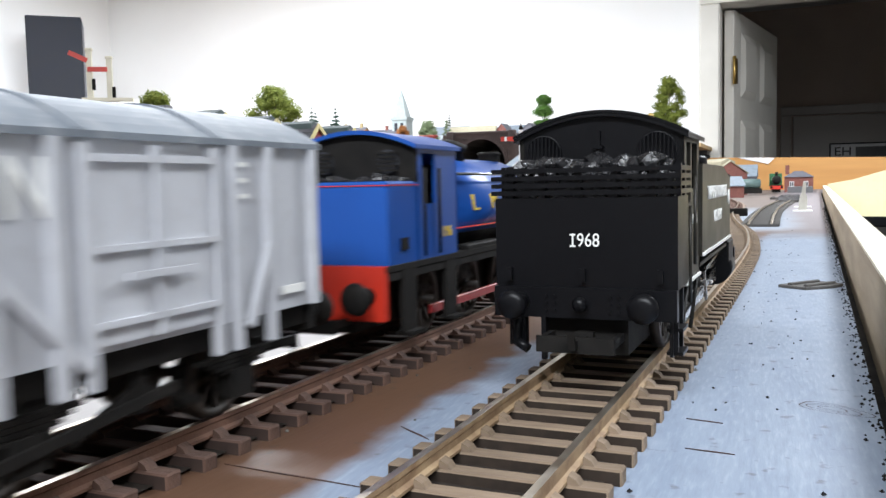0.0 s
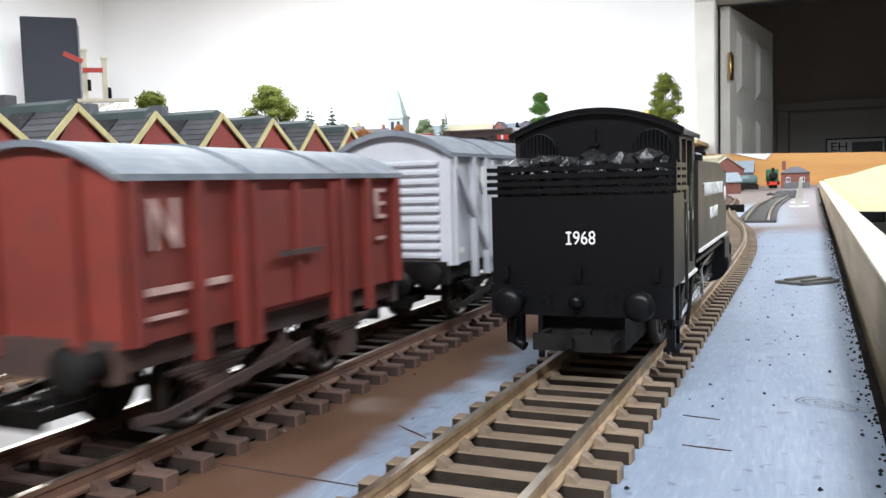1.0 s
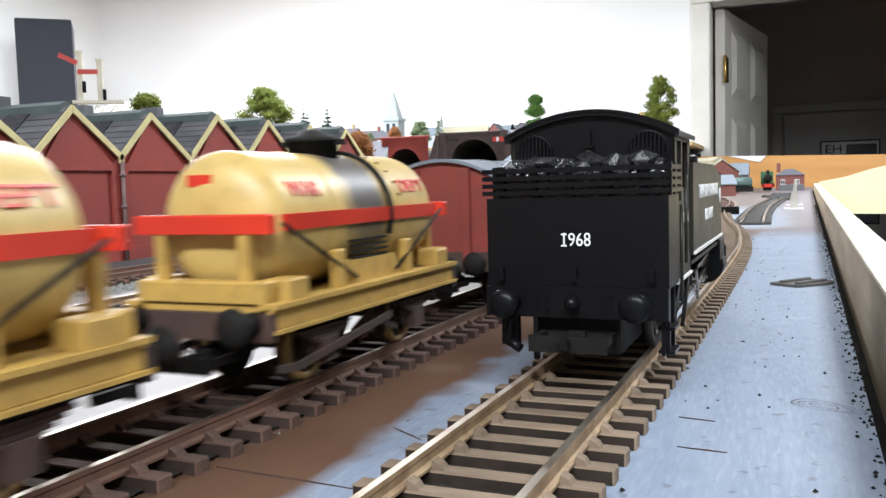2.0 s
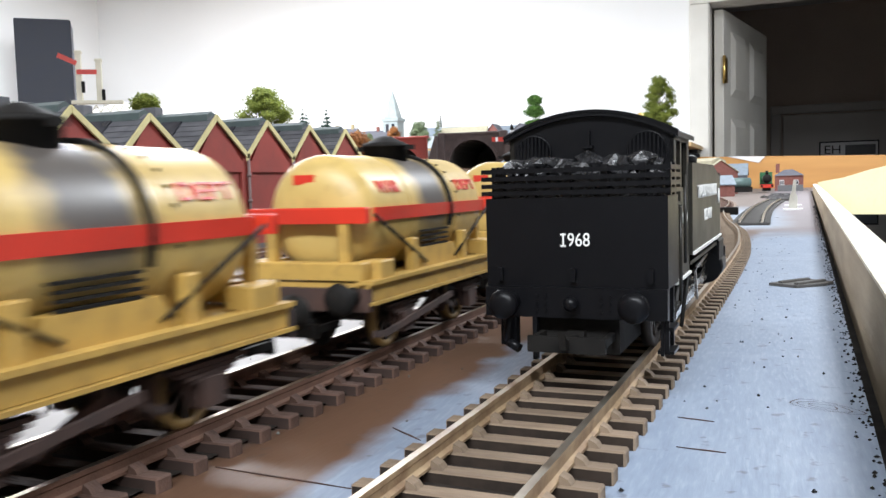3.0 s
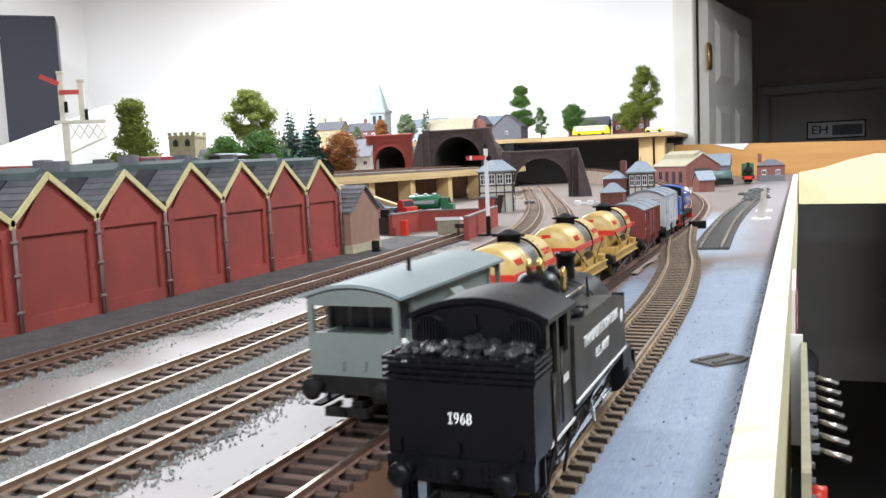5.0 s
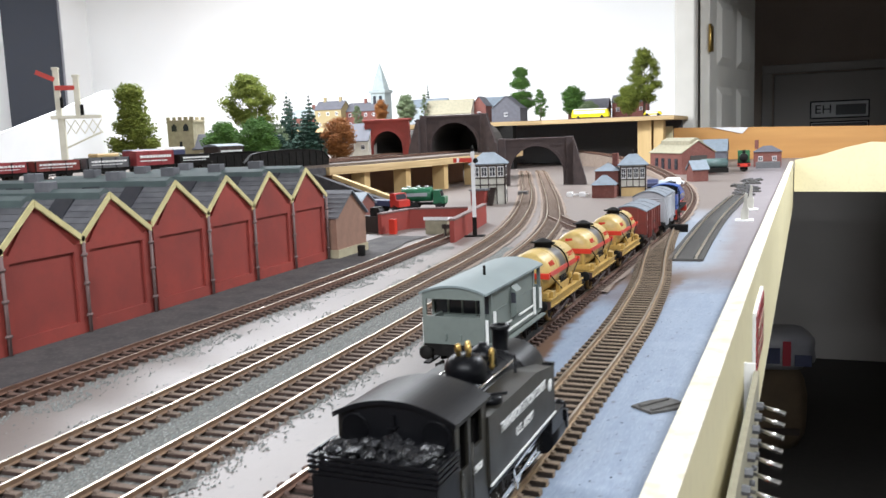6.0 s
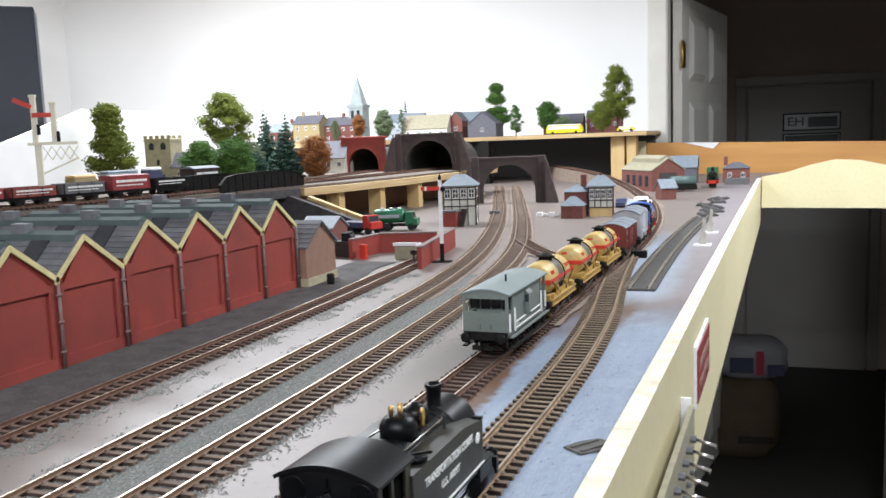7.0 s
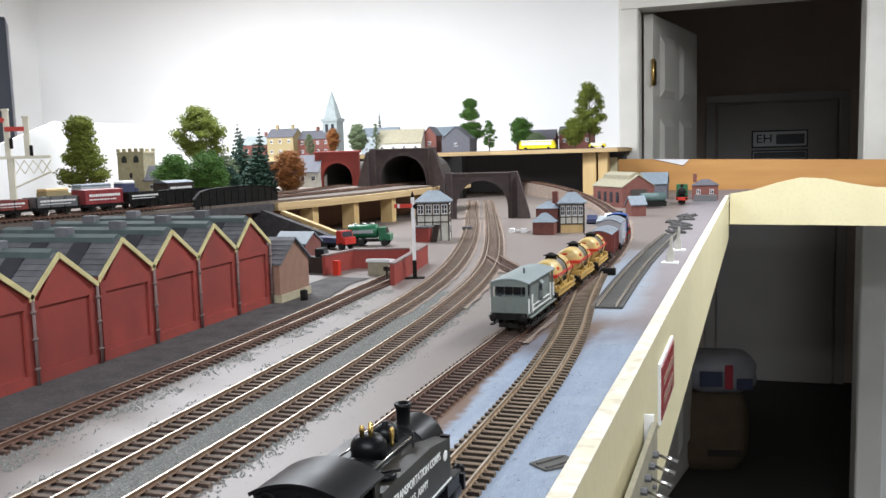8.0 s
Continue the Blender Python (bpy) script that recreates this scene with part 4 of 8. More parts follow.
def house(name, label, x, y, z, w, d, h, roof_h, wall, roof, axis="x", rz=0, windows=((2, 3),), door=False, chimneys=(), frame_mat="card"):
    """A small gabled building: base centre at x, y, z; the front is local -y."""
    o = thing(name, label, "house" if "house" in name or "cottage" in name else name.split("_")[-1], pose(x, y, z, 0, 0, rz))
    e = 0.0025
    if axis == "x":     # ridge along x
        part("wall", Mesh().prism([(-d / 2, 0), (d / 2, 0), (d / 2, h), (0, h + roof_h), (-d / 2, h)], "x", -w / 2, w / 2), wall, o)
        for s in (-1, 1):
            t = Vector((s * d / 2 + s * e, h - e * roof_h / (d / 2)))
            part("roof_slope", Mesh().prism([(t.x, t.y), (0, h + roof_h), (0, h + roof_h + 0.002), (t.x, t.y + 0.002)], "x", -w / 2 - e, w / 2 + e), roof, o)
    elif axis == "hip":
        part("wall", Mesh().box(-w / 2, w / 2, -d / 2, d / 2, 0, h), wall, o)
        k = max(0, (w - d) / 2)
        part("hipped_roof", Mesh().add([(-w / 2 - e, -d / 2 - e, h), (w / 2 + e, -d / 2 - e, h), (w / 2 + e, d / 2 + e, h), (-w / 2 - e, d / 2 + e, h), (-k - 0.0005, 0, h + roof_h), (k + 0.0005, 0, h + roof_h)],
                                       [(0, 1, 5, 4), (1, 2, 5), (2, 3, 4, 5), (3, 0, 4), (3, 2, 1, 0)]), roof, o)
    else:
        part("wall", Mesh().prism([(-w / 2, 0), (w / 2, 0), (w / 2, h), (0, h + roof_h), (-w / 2, h)], "y", -d / 2, d / 2), wall, o)
        for s in (-1, 1):
            t = Vector((s * w / 2 + s * e, h - e * roof_h / (w / 2)))
            part("roof_slope", Mesh().prism([(t.x, t.y), (0, h + roof_h), (0, h + roof_h + 0.002), (t.x, t.y + 0.002)], "y", -d / 2 - e, d / 2 + e), roof, o)
    for rows, cols in windows:
        for r in range(rows):
            for c in range(cols):
                cx = -w / 2 + w * (c + 0.5) / cols
                cz = h * (r + 0.55) / rows
                ww, wh = min(0.011, w / cols * 0.5), min(0.013, h / rows * 0.55)
                win = part("window", Mesh().box(cx - ww / 2, cx + ww / 2, -d / 2 - 0.0008, -d / 2, cz - wh / 2, cz + wh / 2), frame_mat, o)
                for i in (-1, 1):
                    part("pane", Mesh().box(cx + i * ww * 0.23 - ww * 0.18, cx + i * ww * 0.23 + ww * 0.18, -d / 2 - 0.0012, -d / 2 - 0.0008, cz - wh * 0.4, cz + wh * 0.4), "glassdark", win)
    for cx in chimneys:
        part("chimney", Mesh().box(cx - 0.005, cx + 0.005, -0.005, 0.005, h + roof_h * 0.5, h + roof_h + 0.016, c=0.0006), wall, o)
    return o


def arch_wall(w, h, ow, oh, t, slant=0.0, steps=14):
    """A portal face with a round-headed opening (through along y)."""
    m = Mesh()
    r = ow / 2
    arc = [(r * math.cos(a), oh - r + r * math.sin(a)) for a in np.linspace(0, math.pi, steps)]
    inner = [(r, 0)] + arc + [(-r, 0)]
    outer = []
    for x, z in inner:
        if z <= oh - r:
            outer.append((math.copysign(w / 2 + slant * (1 - z / h), x), 0 if z == 0 else z))
        else:
            k = x / r
            outer.append((w / 2 * max(-1, min(1, k * 1.25)), h))
    n = len(inner)
    vs = [(x, -t / 2, z) for x, z in inner] + [(x, -t / 2, z) for x, z in outer] + [(x, t / 2, z) for x, z in inner] + [(x, t / 2, z) for x, z in outer]
    fs = []
    for i in range(n - 1):
        fs += [(i, i + 1, n + i + 1, n + i), (2 * n + i, 3 * n + i, 3 * n + i + 1, 2 * n + i + 1), (i, 2 * n + i, 2 * n + i + 1, i + 1), (n + i, n + i + 1, 3 * n + i + 1, 3 * n + i)]
    fs += [(0, n, 3 * n, 2 * n), (n - 1, 3 * n - 1, 4 * n - 1, 2 * n - 1)]
    m.add(vs, fs)
    return m


def portal(name, label, x, y, z, rz, w, h, ow, oh, material, wings=True, bore=0.4):
    o = thing(name, label, "tunnel portal", pose(x, y, z, 0, 0, rz))
    part("face", arch_wall(w, h, ow, oh, 0.012), material, o)
    part("coping", Mesh().box(-w / 2 - 0.004, w / 2 + 0.004, -0.009, 0.009, h, h + 0.005, c=0.0008), material, o)
    part("string_course", Mesh().box(-w / 2 - 0.002, w / 2 + 0.002, -0.0082, -0.006, h - 0.012, h - 0.009), material, o)
    r = ow / 2
    for k in range(15):
        a0, a1 = math.pi * k / 15 + 0.012, math.pi * (k + 1) / 15 - 0.012
        pts = [((r + q) * math.cos(a), oh - r + (r + q) * math.sin(a)) for q, a in ((0.0, a0), (0.007, a0), (0.007, a1), (0.0, a1))]
        part("arch_stone", Mesh().prism(pts, "y", -0.0078, -0.006), material, o)
    if wings:
        for s in (-1, 1):
            x0 = s * w / 2
            part("pilaster", Mesh().box(x0 - 0.008, x0 + 0.008, -0.011, 0.008, 0, h + 0.006, c=0.001), material, o)
            wing = Mesh()
            pts = [(0, 0), (0.028, 0), (0.026, 0.012), (0.003, h - 0.002), (0, h - 0.002)]
            wing.prism([(x0 + s * (0.008 + p[0]), p[1]) for p in pts], "y", -0.026, -0.004)
            part("wing_wall", wing, material, o)
    if not bore:
        return o
    # bore behind the arch
    b = Mesh()
    n = 12
    vs = []
    for yy in (0.0065, bore):
        for a in np.linspace(0, math.pi, n):
            vs.append(((r + 0.002) * math.cos(a), yy, max(0, oh - r) + (r + 0.002) * math.sin(a)))
        vs += [(-r - 0.002, yy, 0), (r + 0.002, yy, 0)]
    q = n + 2
    b.add(vs, [(i, (i + 1) % q, q + (i + 1) % q, q + i) for i in range(q) if i != n] + [tuple(range(q, 2 * q))])
    part("bore", b, "tunnel", o)
    return o


def high_level():
    z = 0.0725
    edge = [(-0.865, -0.6), (-0.80, 0.5), (-0.745, 0.79), (-0.700, 0.98), (-0.672, 1.14), (-0.635, 1.30), (-0.60, 1.42), (-0.567, 1.6), (-0.530, 2.0), (-0.53, 2.2)]
    m = Mesh().prism([(-2.0, 1.31)] + [(-0.633, 1.31)] + edge[6:] + [(-2.0, 2.2)], "z", z - 0.019, z - 0.0055)
    solid("high_level_base", Mesh().prism([(-2.0, -0.6)] + edge[:6] + [(-2.0, 1.30)], "z", z - 0.019, z - 0.0055), "stonewall", "dark painted edge of the high level", "deck", "structure")
    solid("high_level_board", m, "pineedge", "raw ply high level deck with a pale sawn edge", "deck", "structure")
    g = Mesh().prism([(-1.98, -0.58)] + [(x - 0.012, y) for x, y in edge] + [(-1.98, 2.19)], "z", z - 0.0055, z - 0.0008)
    solid("high_level_ground", g, "deckbed", "brown scatter on the high level deck", "ground", "structure")
    for x, y in ((-0.628, 1.42), (-0.600, 1.55), (-0.580, 1.71), (-0.560, 1.86)):
        p = thing("deck_post", "square pine post under the high level deck", "post", group="posts under the deck")
        part("post", Mesh().box(x - 0.014, x + 0.014, y - 0.012, y + 0.012, 0, z - 0.019, c=0.0006), "pine", p)
    solid("deck_back_panel", Mesh().prism([(-0.74, 1.25), (-0.73, 1.25), (-0.63, 2.0), (-0.64, 2.0)], "z", 0, z - 0.019), "plydark", "brown ply panel behind the deck posts", "panel", "structure")
    # sloping stone wing wall with its pale batten
    a, c = Vector((-0.665, 1.27, 0)), Vector((-0.465, 1.235, 0))
    wd = (c - a).normalized()
    sd = Vector((-wd.y, wd.x, 0)) * 0.012
    vs = [a, c, a + Vector((0, 0, 0.064)), c + Vector((0, 0, 0.004)), a + sd, c + sd, a + sd + Vector((0, 0, 0.064)), c + sd + Vector((0, 0, 0.004))]
    solid("retaining_wall", Mesh().add(vs, [(0, 1, 3, 2), (4, 6, 7, 5), (2, 3, 7, 6), (0, 2, 6, 4), (1, 5, 7, 3), (0, 4, 5, 1)]), "stonewall", "dark coursed stone retaining wall sloping down", "wall", "structure")
    b = thing("deck_brace", "diagonal pine batten on the sloping wall", "batten")
    part("batten", Mesh().beam(a + sd + Vector((0.05, 0.006, 0.052)), c + sd + Vector((0.01, 0.006, 0.004)), 0.010, 0.006), "pine", b)
    solid("abutment", Mesh().prism([(-0.86, 0.4), (-0.80, 0.4), (-0.755, 0.79), (-0.712, 0.98), (-0.69, 1.10), (-0.75, 1.10)], "z", 0, z - 0.019), "stonewall", "dark stone wall below the high level", "wall", "structure")
    br = thing("girder_bridge", "black plate girder bridge on the high level", "bridge")
    for k, (xa, ya, xb, yb) in enumerate(((-0.687, 1.13, -0.648, 1.335), (-0.738, 1.04, -0.71, 1.27))):
        a, c = Vector((xa, ya, z - 0.013)), Vector((xb, yb, z - 0.013))
        n = 14
        d = c - a
        side = Vector((d.y, -d.x, 0)).normalized() * 0.0012
        vs = []
        for i in range(n + 1):
            f = i / n
            h = 0.036 + 0.006 * (1 - (2 * f - 1) ** 2) - (0.012 * max(0, 1 - f / 0.08) + 0.012 * max(0, (f - 0.92) / 0.08))
            p = a + d * f
            vs += [p + side, p - side, p - side + Vector((0, 0, h)), p + side + Vector((0, 0, h))]
        fs = [(4 * i + j, 4 * i + (j + 1) % 4, 4 * i + 4 + (j + 1) % 4, 4 * i + 4 + j) for i in range(n) for j in range(4)] + [(3, 2, 1, 0), (4 * n, 4 * n + 1, 4 * n + 2, 4 * n + 3)]
        gir = part("girder", Mesh().add(vs, fs), "blackmatt", br)
        for i in range(1, 12):
            p = a + d * (i / 12)
            part("stiffener", Mesh().box(p.x - 0.0025, p.x + 0.0025, p.y - 0.0007, p.y + 0.0007, p.z, p.z + 0.037), "blackmatt", gir)
        part("flange", Mesh().beam(a + Vector((0, 0, 0.001)), c + Vector((0, 0, 0.001)), 0.006, 0.002), "blackmatt", gir)
        top = [Vector(v) for v in vs[2::4]]
        cap = Mesh()
        for p, q in zip(top, top[1:]):
            cap.beam(p + side, q + side, 0.006, 0.0014)
        part("top_flange", cap, "blackmatt", gir)
    portal("stone_portal", "dark stone double-track tunnel portal with wing walls", -0.388, 1.80, 0, 8, 0.148, 0.098, 0.118, 0.085, "portal", bore=0)
    portal("upper_portal", "dark stone tunnel portal on the high level deck", -0.625, 1.93, 0.0717, 4, 0.152, 0.087, 0.118, 0.074, "portal", bore=0.26)
    portal("brick_portal", "red brick arched portal", -0.812, 1.95, 0.0717, 4, 0.118, 0.085, 0.082, 0.060, "brick", wings=False)
    u = thing("town_deck", "raw ply shelf carrying the town", "shelf", kind="structure")
    part("shelf", Mesh().prism([(-2.88, 2.3), (-1.0, 2.3), (-0.83, 2.55), (-0.6, 2.68), (-0.19, 2.72), (-0.19, 3.19), (-2.88, 3.19)], "z", 0.139, 0.151), "pineedge", u)
    part("ground", Mesh().prism([(-2.87, 2.31), (-1.0, 2.31), (-0.835, 2.56), (-0.6, 2.69), (-0.2, 2.73), (-0.2, 3.18), (-2.87, 3.18)], "z", 0.151, 0.1525), "trackbed", u)
    for x0, x1 in ((-0.305, -0.262), (-0.255, -0.225)):
        part("post", Mesh().box(x0, x1, 2.74, 2.8, 0, 0.139, c=0.001), "pine", u)
    part("back_panel", Mesh().box(-1.6, -0.2, 3.08, 3.1, 0, 0.139), "grey", u)
    part("dark_pier", Mesh().box(-0.76, -0.68, 2.62, 2.66, 0.0, 0.139), "blackmatt", u)
    bs = Mesh()
    bs.prism([(0.9, 0.0), (2.3, 0.0), (2.3, 0.248), (1.53, 0.245), (1.39, 0.2), (0.9, 0.05)], "x", -1.32, -1.312)
    solid("back_scene", bs, "card", "plain white back scene board", "back scene", "structure")


def tree(name, label, x, y, z, h, w, leaf, seed, kind="round", trunk=0.3):
    """Tapered trunk with limbs and a crown of many small clumps."""
    r = random.Random(seed)
    o = thing(name, label, "tree", pose(x, y, z))
    tm = Mesh()
    tm.cyl((0, 0, 0), (0.002, 0, h * 0.4), h * 0.020, h * 0.013, seg=8)
    tm.cyl((0.002, 0, h * 0.4), (0, 0.001, h * 0.82), h * 0.013, h * 0.004, seg=7)
    cm = Mesh()
    clumps = []
    if kind == "conifer":
        tm.cyl((0, 0, h * 0.8), (0, 0, h * 0.97), h * 0.005, h * 0.002, seg=6)
        lv = 17
        for i in range(lv):
            f = i / (lv - 1)
            rad = w * 0.5 * (1 - f) ** 0.9 * (0.9 + 0.2 * r.random()) + 0.0012
            n = max(6, int(46 * (1 - f) + 8))
            for k in range(n):
                a = 6.283 * k / n + r.random()
                q = rad * r.uniform(0.2, 1.08)
                clumps.append((q * math.cos(a), q * math.sin(a), h * (0.09 + 0.87 * f) - q * 0.3 + r.uniform(-0.01, 0.01) * h, rad * r.uniform(0.10, 0.19) + 0.0016))
    else:
        nl = {"round": 22, "tall": 26, "skirt": 36}[kind]
        lobes = []
        for i in range(nl):
            f = (i + r.random()) / nl
            if kind == "round":
                env = math.sqrt(max(0.08, 1 - (2 * f - 1) ** 2 * 0.92))
            elif kind == "tall":
                env = 0.42 + 0.58 * math.sin(math.pi * min(1, f * 0.85 + 0.18))
            else:
                f = (0.08, 0.36, 0.62, 0.88)[i % 4] + r.uniform(-0.06, 0.12)
                env = (1.0, 0.74, 0.60, 0.42)[i % 4]
            a = i * 2.4 + r.uniform(-0.5, 0.5)
            size = w * (r.uniform(0.16, 0.25) if kind == "round" else r.uniform(0.11, 0.19))
            q = max(0.0, w * 0.5 * env - size) * (r.uniform(0.1, 1.05) if kind == "skirt" else r.uniform(0.55, 1.08))
            c = (q * math.cos(a), q * math.sin(a), h * (trunk + (0.97 - trunk) * f) - size * 0.5, size)
            lobes.append(c)
            z0 = max(h * trunk * 0.75, c[2] - q * 0.9 - 0.004)
            tm.cyl((0.001, 0, min(z0, h * 0.8)), (c[0] * 0.9, c[1] * 0.9, c[2]), h * 0.006, h * 0.002, seg=5)
        for c in lobes:
            for k in range(14):
                v = Vector((r.gauss(0, 1), r.gauss(0, 1), r.gauss(0, 1))).normalized() * c[3] * r.uniform(0.1, 0.55)
                clumps.append((c[0] + v.x, c[1] + v.y, c[2] + v.z * 0.5, c[3] * r.uniform(0.25, 0.4)))
            for k in range(230):
                v = Vector((r.gauss(0, 1), r.gauss(0, 1), r.gauss(0, 1))).normalized() * c[3] * r.uniform(0.6, 1.15)
                clumps.append((c[0] + v.x, c[1] + v.y, c[2] + v.z * 0.62, c[3] * r.uniform(0.05, 0.12)))
    ico = [Vector(v) for v in ((1, 0, 0), (-1, 0, 0), (0, 1, 0), (0, -1, 0), (0, 0, 1), (0, 0, -1))]
    tri = [(0, 2, 4), (2, 1, 4), (1, 3, 4), (3, 0, 4), (2, 0, 5), (1, 2, 5), (3, 1, 5), (0, 3, 5)]
    for cx, cy, cz, k in clumps:
        cm.add([(cx + v.x * k * r.uniform(0.6, 1.35), cy + v.y * k * r.uniform(0.6, 1.35), cz + v.z * k * r.uniform(0.5, 1.2) + k * r.uniform(-0.3, 0.3)) for v in ico], tri)
    part("trunk", tm, "bark", o)
    me = bpy.data.meshes.new("crown")
    me.from_pydata(cm.v, [], cm.f)
    me.materials.append(M[leaf])
    part("crown", me, leaf, o)
    return o


def town():
    z = 0.1525
    house("town_house", "yellow brick terraced house with white windows", -1.452, 2.86, z, 0.11, 0.08, 0.075, 0.03, "houseyellow", "housegrey", windows=((2, 3),), chimneys=(-0.03, 0.035))
    house("town_house", "red brick house with slate roof", -1.332, 2.9, z, 0.13, 0.08, 0.065, 0.03, "brickbrown", "housegrey", windows=((2, 4),), chimneys=(0.0,))
    house("town_house", "pale blue rendered house", -1.092, 2.95, z, 0.14, 0.08, 0.07, 0.028, "houseblue", "boxroof", windows=((2, 3),))
    house("tudor_house", "timber framed house with stone tiled roof", -0.947, 2.78, z, 0.165, 0.07, 0.038, 0.045, "tudorwhite", "thatch", windows=((1, 4),))
    house("brick_house", "red brick gabled end house", -0.847, 2.82, z, 0.05, 0.07, 0.06, 0.03, "brickbrown", "housegrey", axis="y", windows=((1, 1),))
    house("grey_house", "dark slate-hung gabled house", -0.742, 2.80, z, 0.10, 0.09, 0.045, 0.04, "housegrey", "housegrey", axis="y", windows=((1, 1),))
    house("blue_house", "blue grey cottage behind", -0.812, 2.95, z, 0.12, 0.06, 0.062, 0.03, "houseblue", "boxroof")
    house("brick_house", "small red brick house by the coach", -0.512, 3.02, z, 0.14, 0.07, 0.04, 0.03, "brickbrown", "housegrey", windows=((1, 3),))
    house("brick_house", "low red brick house with dark roof", -0.372, 3.05, z, 0.12, 0.07, 0.055, 0.025, "brickbrown", "housegrey", windows=((1, 3),))
    house("town_house", "pale rendered house with a red gable behind the firs", -1.585, 2.9, z, 0.10, 0.08, 0.05, 0.032, "brickbrown", "spire", windows=((1, 3),), chimneys=(0.03,))
    house("town_house", "grey terraced house behind the firs", -1.70, 2.92, z, 0.11, 0.08, 0.045, 0.03, "houseblue", "housegrey", windows=((1, 3),))
    # church with spire
    c = thing("church", "pale green-grey church tower with a tall spire", "church", pose(-1.278, 2.92, z))
    part("tower", Mesh().box(-0.03, 0.03, -0.03, 0.03, 0, 0.135, c=0.002), "spire", c)
    part("parapet", Mesh().box(-0.034, 0.034, -0.034, 0.034, 0.128, 0.14, c=0.001), "spire", c)
    part("spire", Mesh().turned([(0.036, 0.14), (0.02, 0.19), (0.0005, 0.243)], seg=8, smooth=False), "spire", c)
    for x in (-0.012, 0.012):
        part("louvre", Mesh().box(x - 0.006, x + 0.006, -0.0312, -0.0302, 0.085, 0.118), "glassdark", c)
    # castle-like tower of the old church on the lower level
    t = thing("stone_tower", "square buff stone church tower with battlements", "tower", pose(-1.155, 1.6, 0.0717, 0, 0, 12))
    part("body", Mesh().box(-0.031, 0.031, -0.031, 0.031, 0, 0.1, c=0.001), "buffstone", t)
    for i in range(5):
        for xy in ((-0.028 + 0.014 * i, -0.0285), (-0.028 + 0.014 * i, 0.0285)):
            part("merlon", Mesh().box(xy[0] - 0.004, xy[0] + 0.004, xy[1] - 0.0025, xy[1] + 0.003, 0.1, 0.107), "buffstone", t)
    part("string_course", Mesh().box(-0.0325, 0.0325, -0.0325, 0.0325, 0.094, 0.097), "buffstone", t)
    for x in (-0.014, 0.014):
        part("belfry_window", Mesh().prism([(x - 0.006, 0.075), (x + 0.006, 0.075), (x + 0.006, 0.086), (x, 0.092), (x - 0.006, 0.086)], "y", -0.0322, -0.0312), "glassdark", t)
    part("slit", Mesh().box(-0.003, 0.003, -0.0322, -0.0312, 0.04, 0.052), "glassdark", t)
    house("church_hall", "low stone nave with a slate roof", -1.075, 1.6, 0.0717, 0.09, 0.05, 0.035, 0.03, "buffstone", "housegrey", windows=((1, 2),))
    house("black_cottage", "dark timbered cottage among the trees", -0.90, 1.95, 0.0717, 0.09, 0.05, 0.04, 0.04, "tudorwhite", "housegrey", windows=((1, 3),))
    # trees
    tree("bush_tree", "dull grey-green tree among the firs", -0.985, 1.70, 0.0717, 0.092, 0.075, "leafgrey", 41, "tall", 0.2)
    tree("bush_tree", "dark green shrub tree beside the firs", -0.955, 1.66, 0.0717, 0.062, 0.07, "leafdark", 42, "round", 0.15)
    tree("tall_tree", "tall olive-green tree with a layered crown", -1.205, 1.48, 0.0717, 0.185, 0.165, "leaf", 1, "skirt", 0.22)
    tree("tall_tree", "tall olive-green tree with open crown", -1.05, 1.7, 0.0717, 0.215, 0.14, "leaf", 2, "tall", 0.45)
    tree("bush_tree", "rounded mid-green tree by the tower", -1.02, 1.55, 0.0717, 0.095, 0.1, "leafgreen", 3, "round", 0.15)
    tree("bush_tree", "rounded bright green tree", -0.90, 1.5, 0.0717, 0.098, 0.11, "leafgreen", 4, "round", 0.2)
    for i, (x, y, h) in enumerate(((-0.902, 1.72, 0.150), (-1.0, 1.80, 0.150), (-0.955, 1.78, 0.115), (-1.045, 1.86, 0.17))):
        tree("fir_tree", "dark blue-green fir tree", x, y, 0.0717, h, 0.068, "leafdark", 10 + i, "conifer")
    tree("autumn_tree", "rust-coloured autumn tree on the deck", -0.838, 1.74, 0.0717, 0.1, 0.092, "leafrust", 20, "round", 0.18)
    tree("autumn_tree", "rust-coloured tree in the town", -1.20, 2.75, z, 0.10, 0.06, "leafrust", 21, "round", 0.3)
    tree("grey_tree", "grey-green rounded tree in the town", -1.09, 2.72, z, 0.11, 0.085, "leafgrey", 22, "round", 0.25)
    tree("grey_tree", "pale willow by the red house", -1.32, 2.8, z, 0.085, 0.05, "leafgrey", 23, "tall", 0.2)
    tree("grey_tree", "thin pale tree by the timbered house", -1.03, 2.74, z, 0.11, 0.04, "leafgrey", 28, "tall", 0.2)
    tree("tall_tree", "mid-green tree standing in the town", -0.715, 2.85, z, 0.195, 0.13, "leafgreen", 24, "skirt", 0.28)
    tree("bush_tree", "small dark town tree", -0.64, 2.82, z, 0.11, 0.06, "leafgreen", 25, "tall", 0.2)
    tree("bush_tree", "bright green tree above the coach", -0.55, 2.92, z, 0.12, 0.1, "leafgreen", 26, "round", 0.3)
    tree("tall_tree", "tall olive tree at the end of the town", -0.30, 2.86, z, 0.225, 0.135, "leaf", 27, "tall", 0.3)
    tree("grey_tree", "olive shrub tree at the end of the town", -0.345, 2.82, z, 0.11, 0.10, "leaf", 29, "round", 0.3)
    tree("grey_tree", "pale low tree beside the coach", -0.47, 2.80, z, 0.06, 0.07, "leafgrey", 30, "round", 0.3)
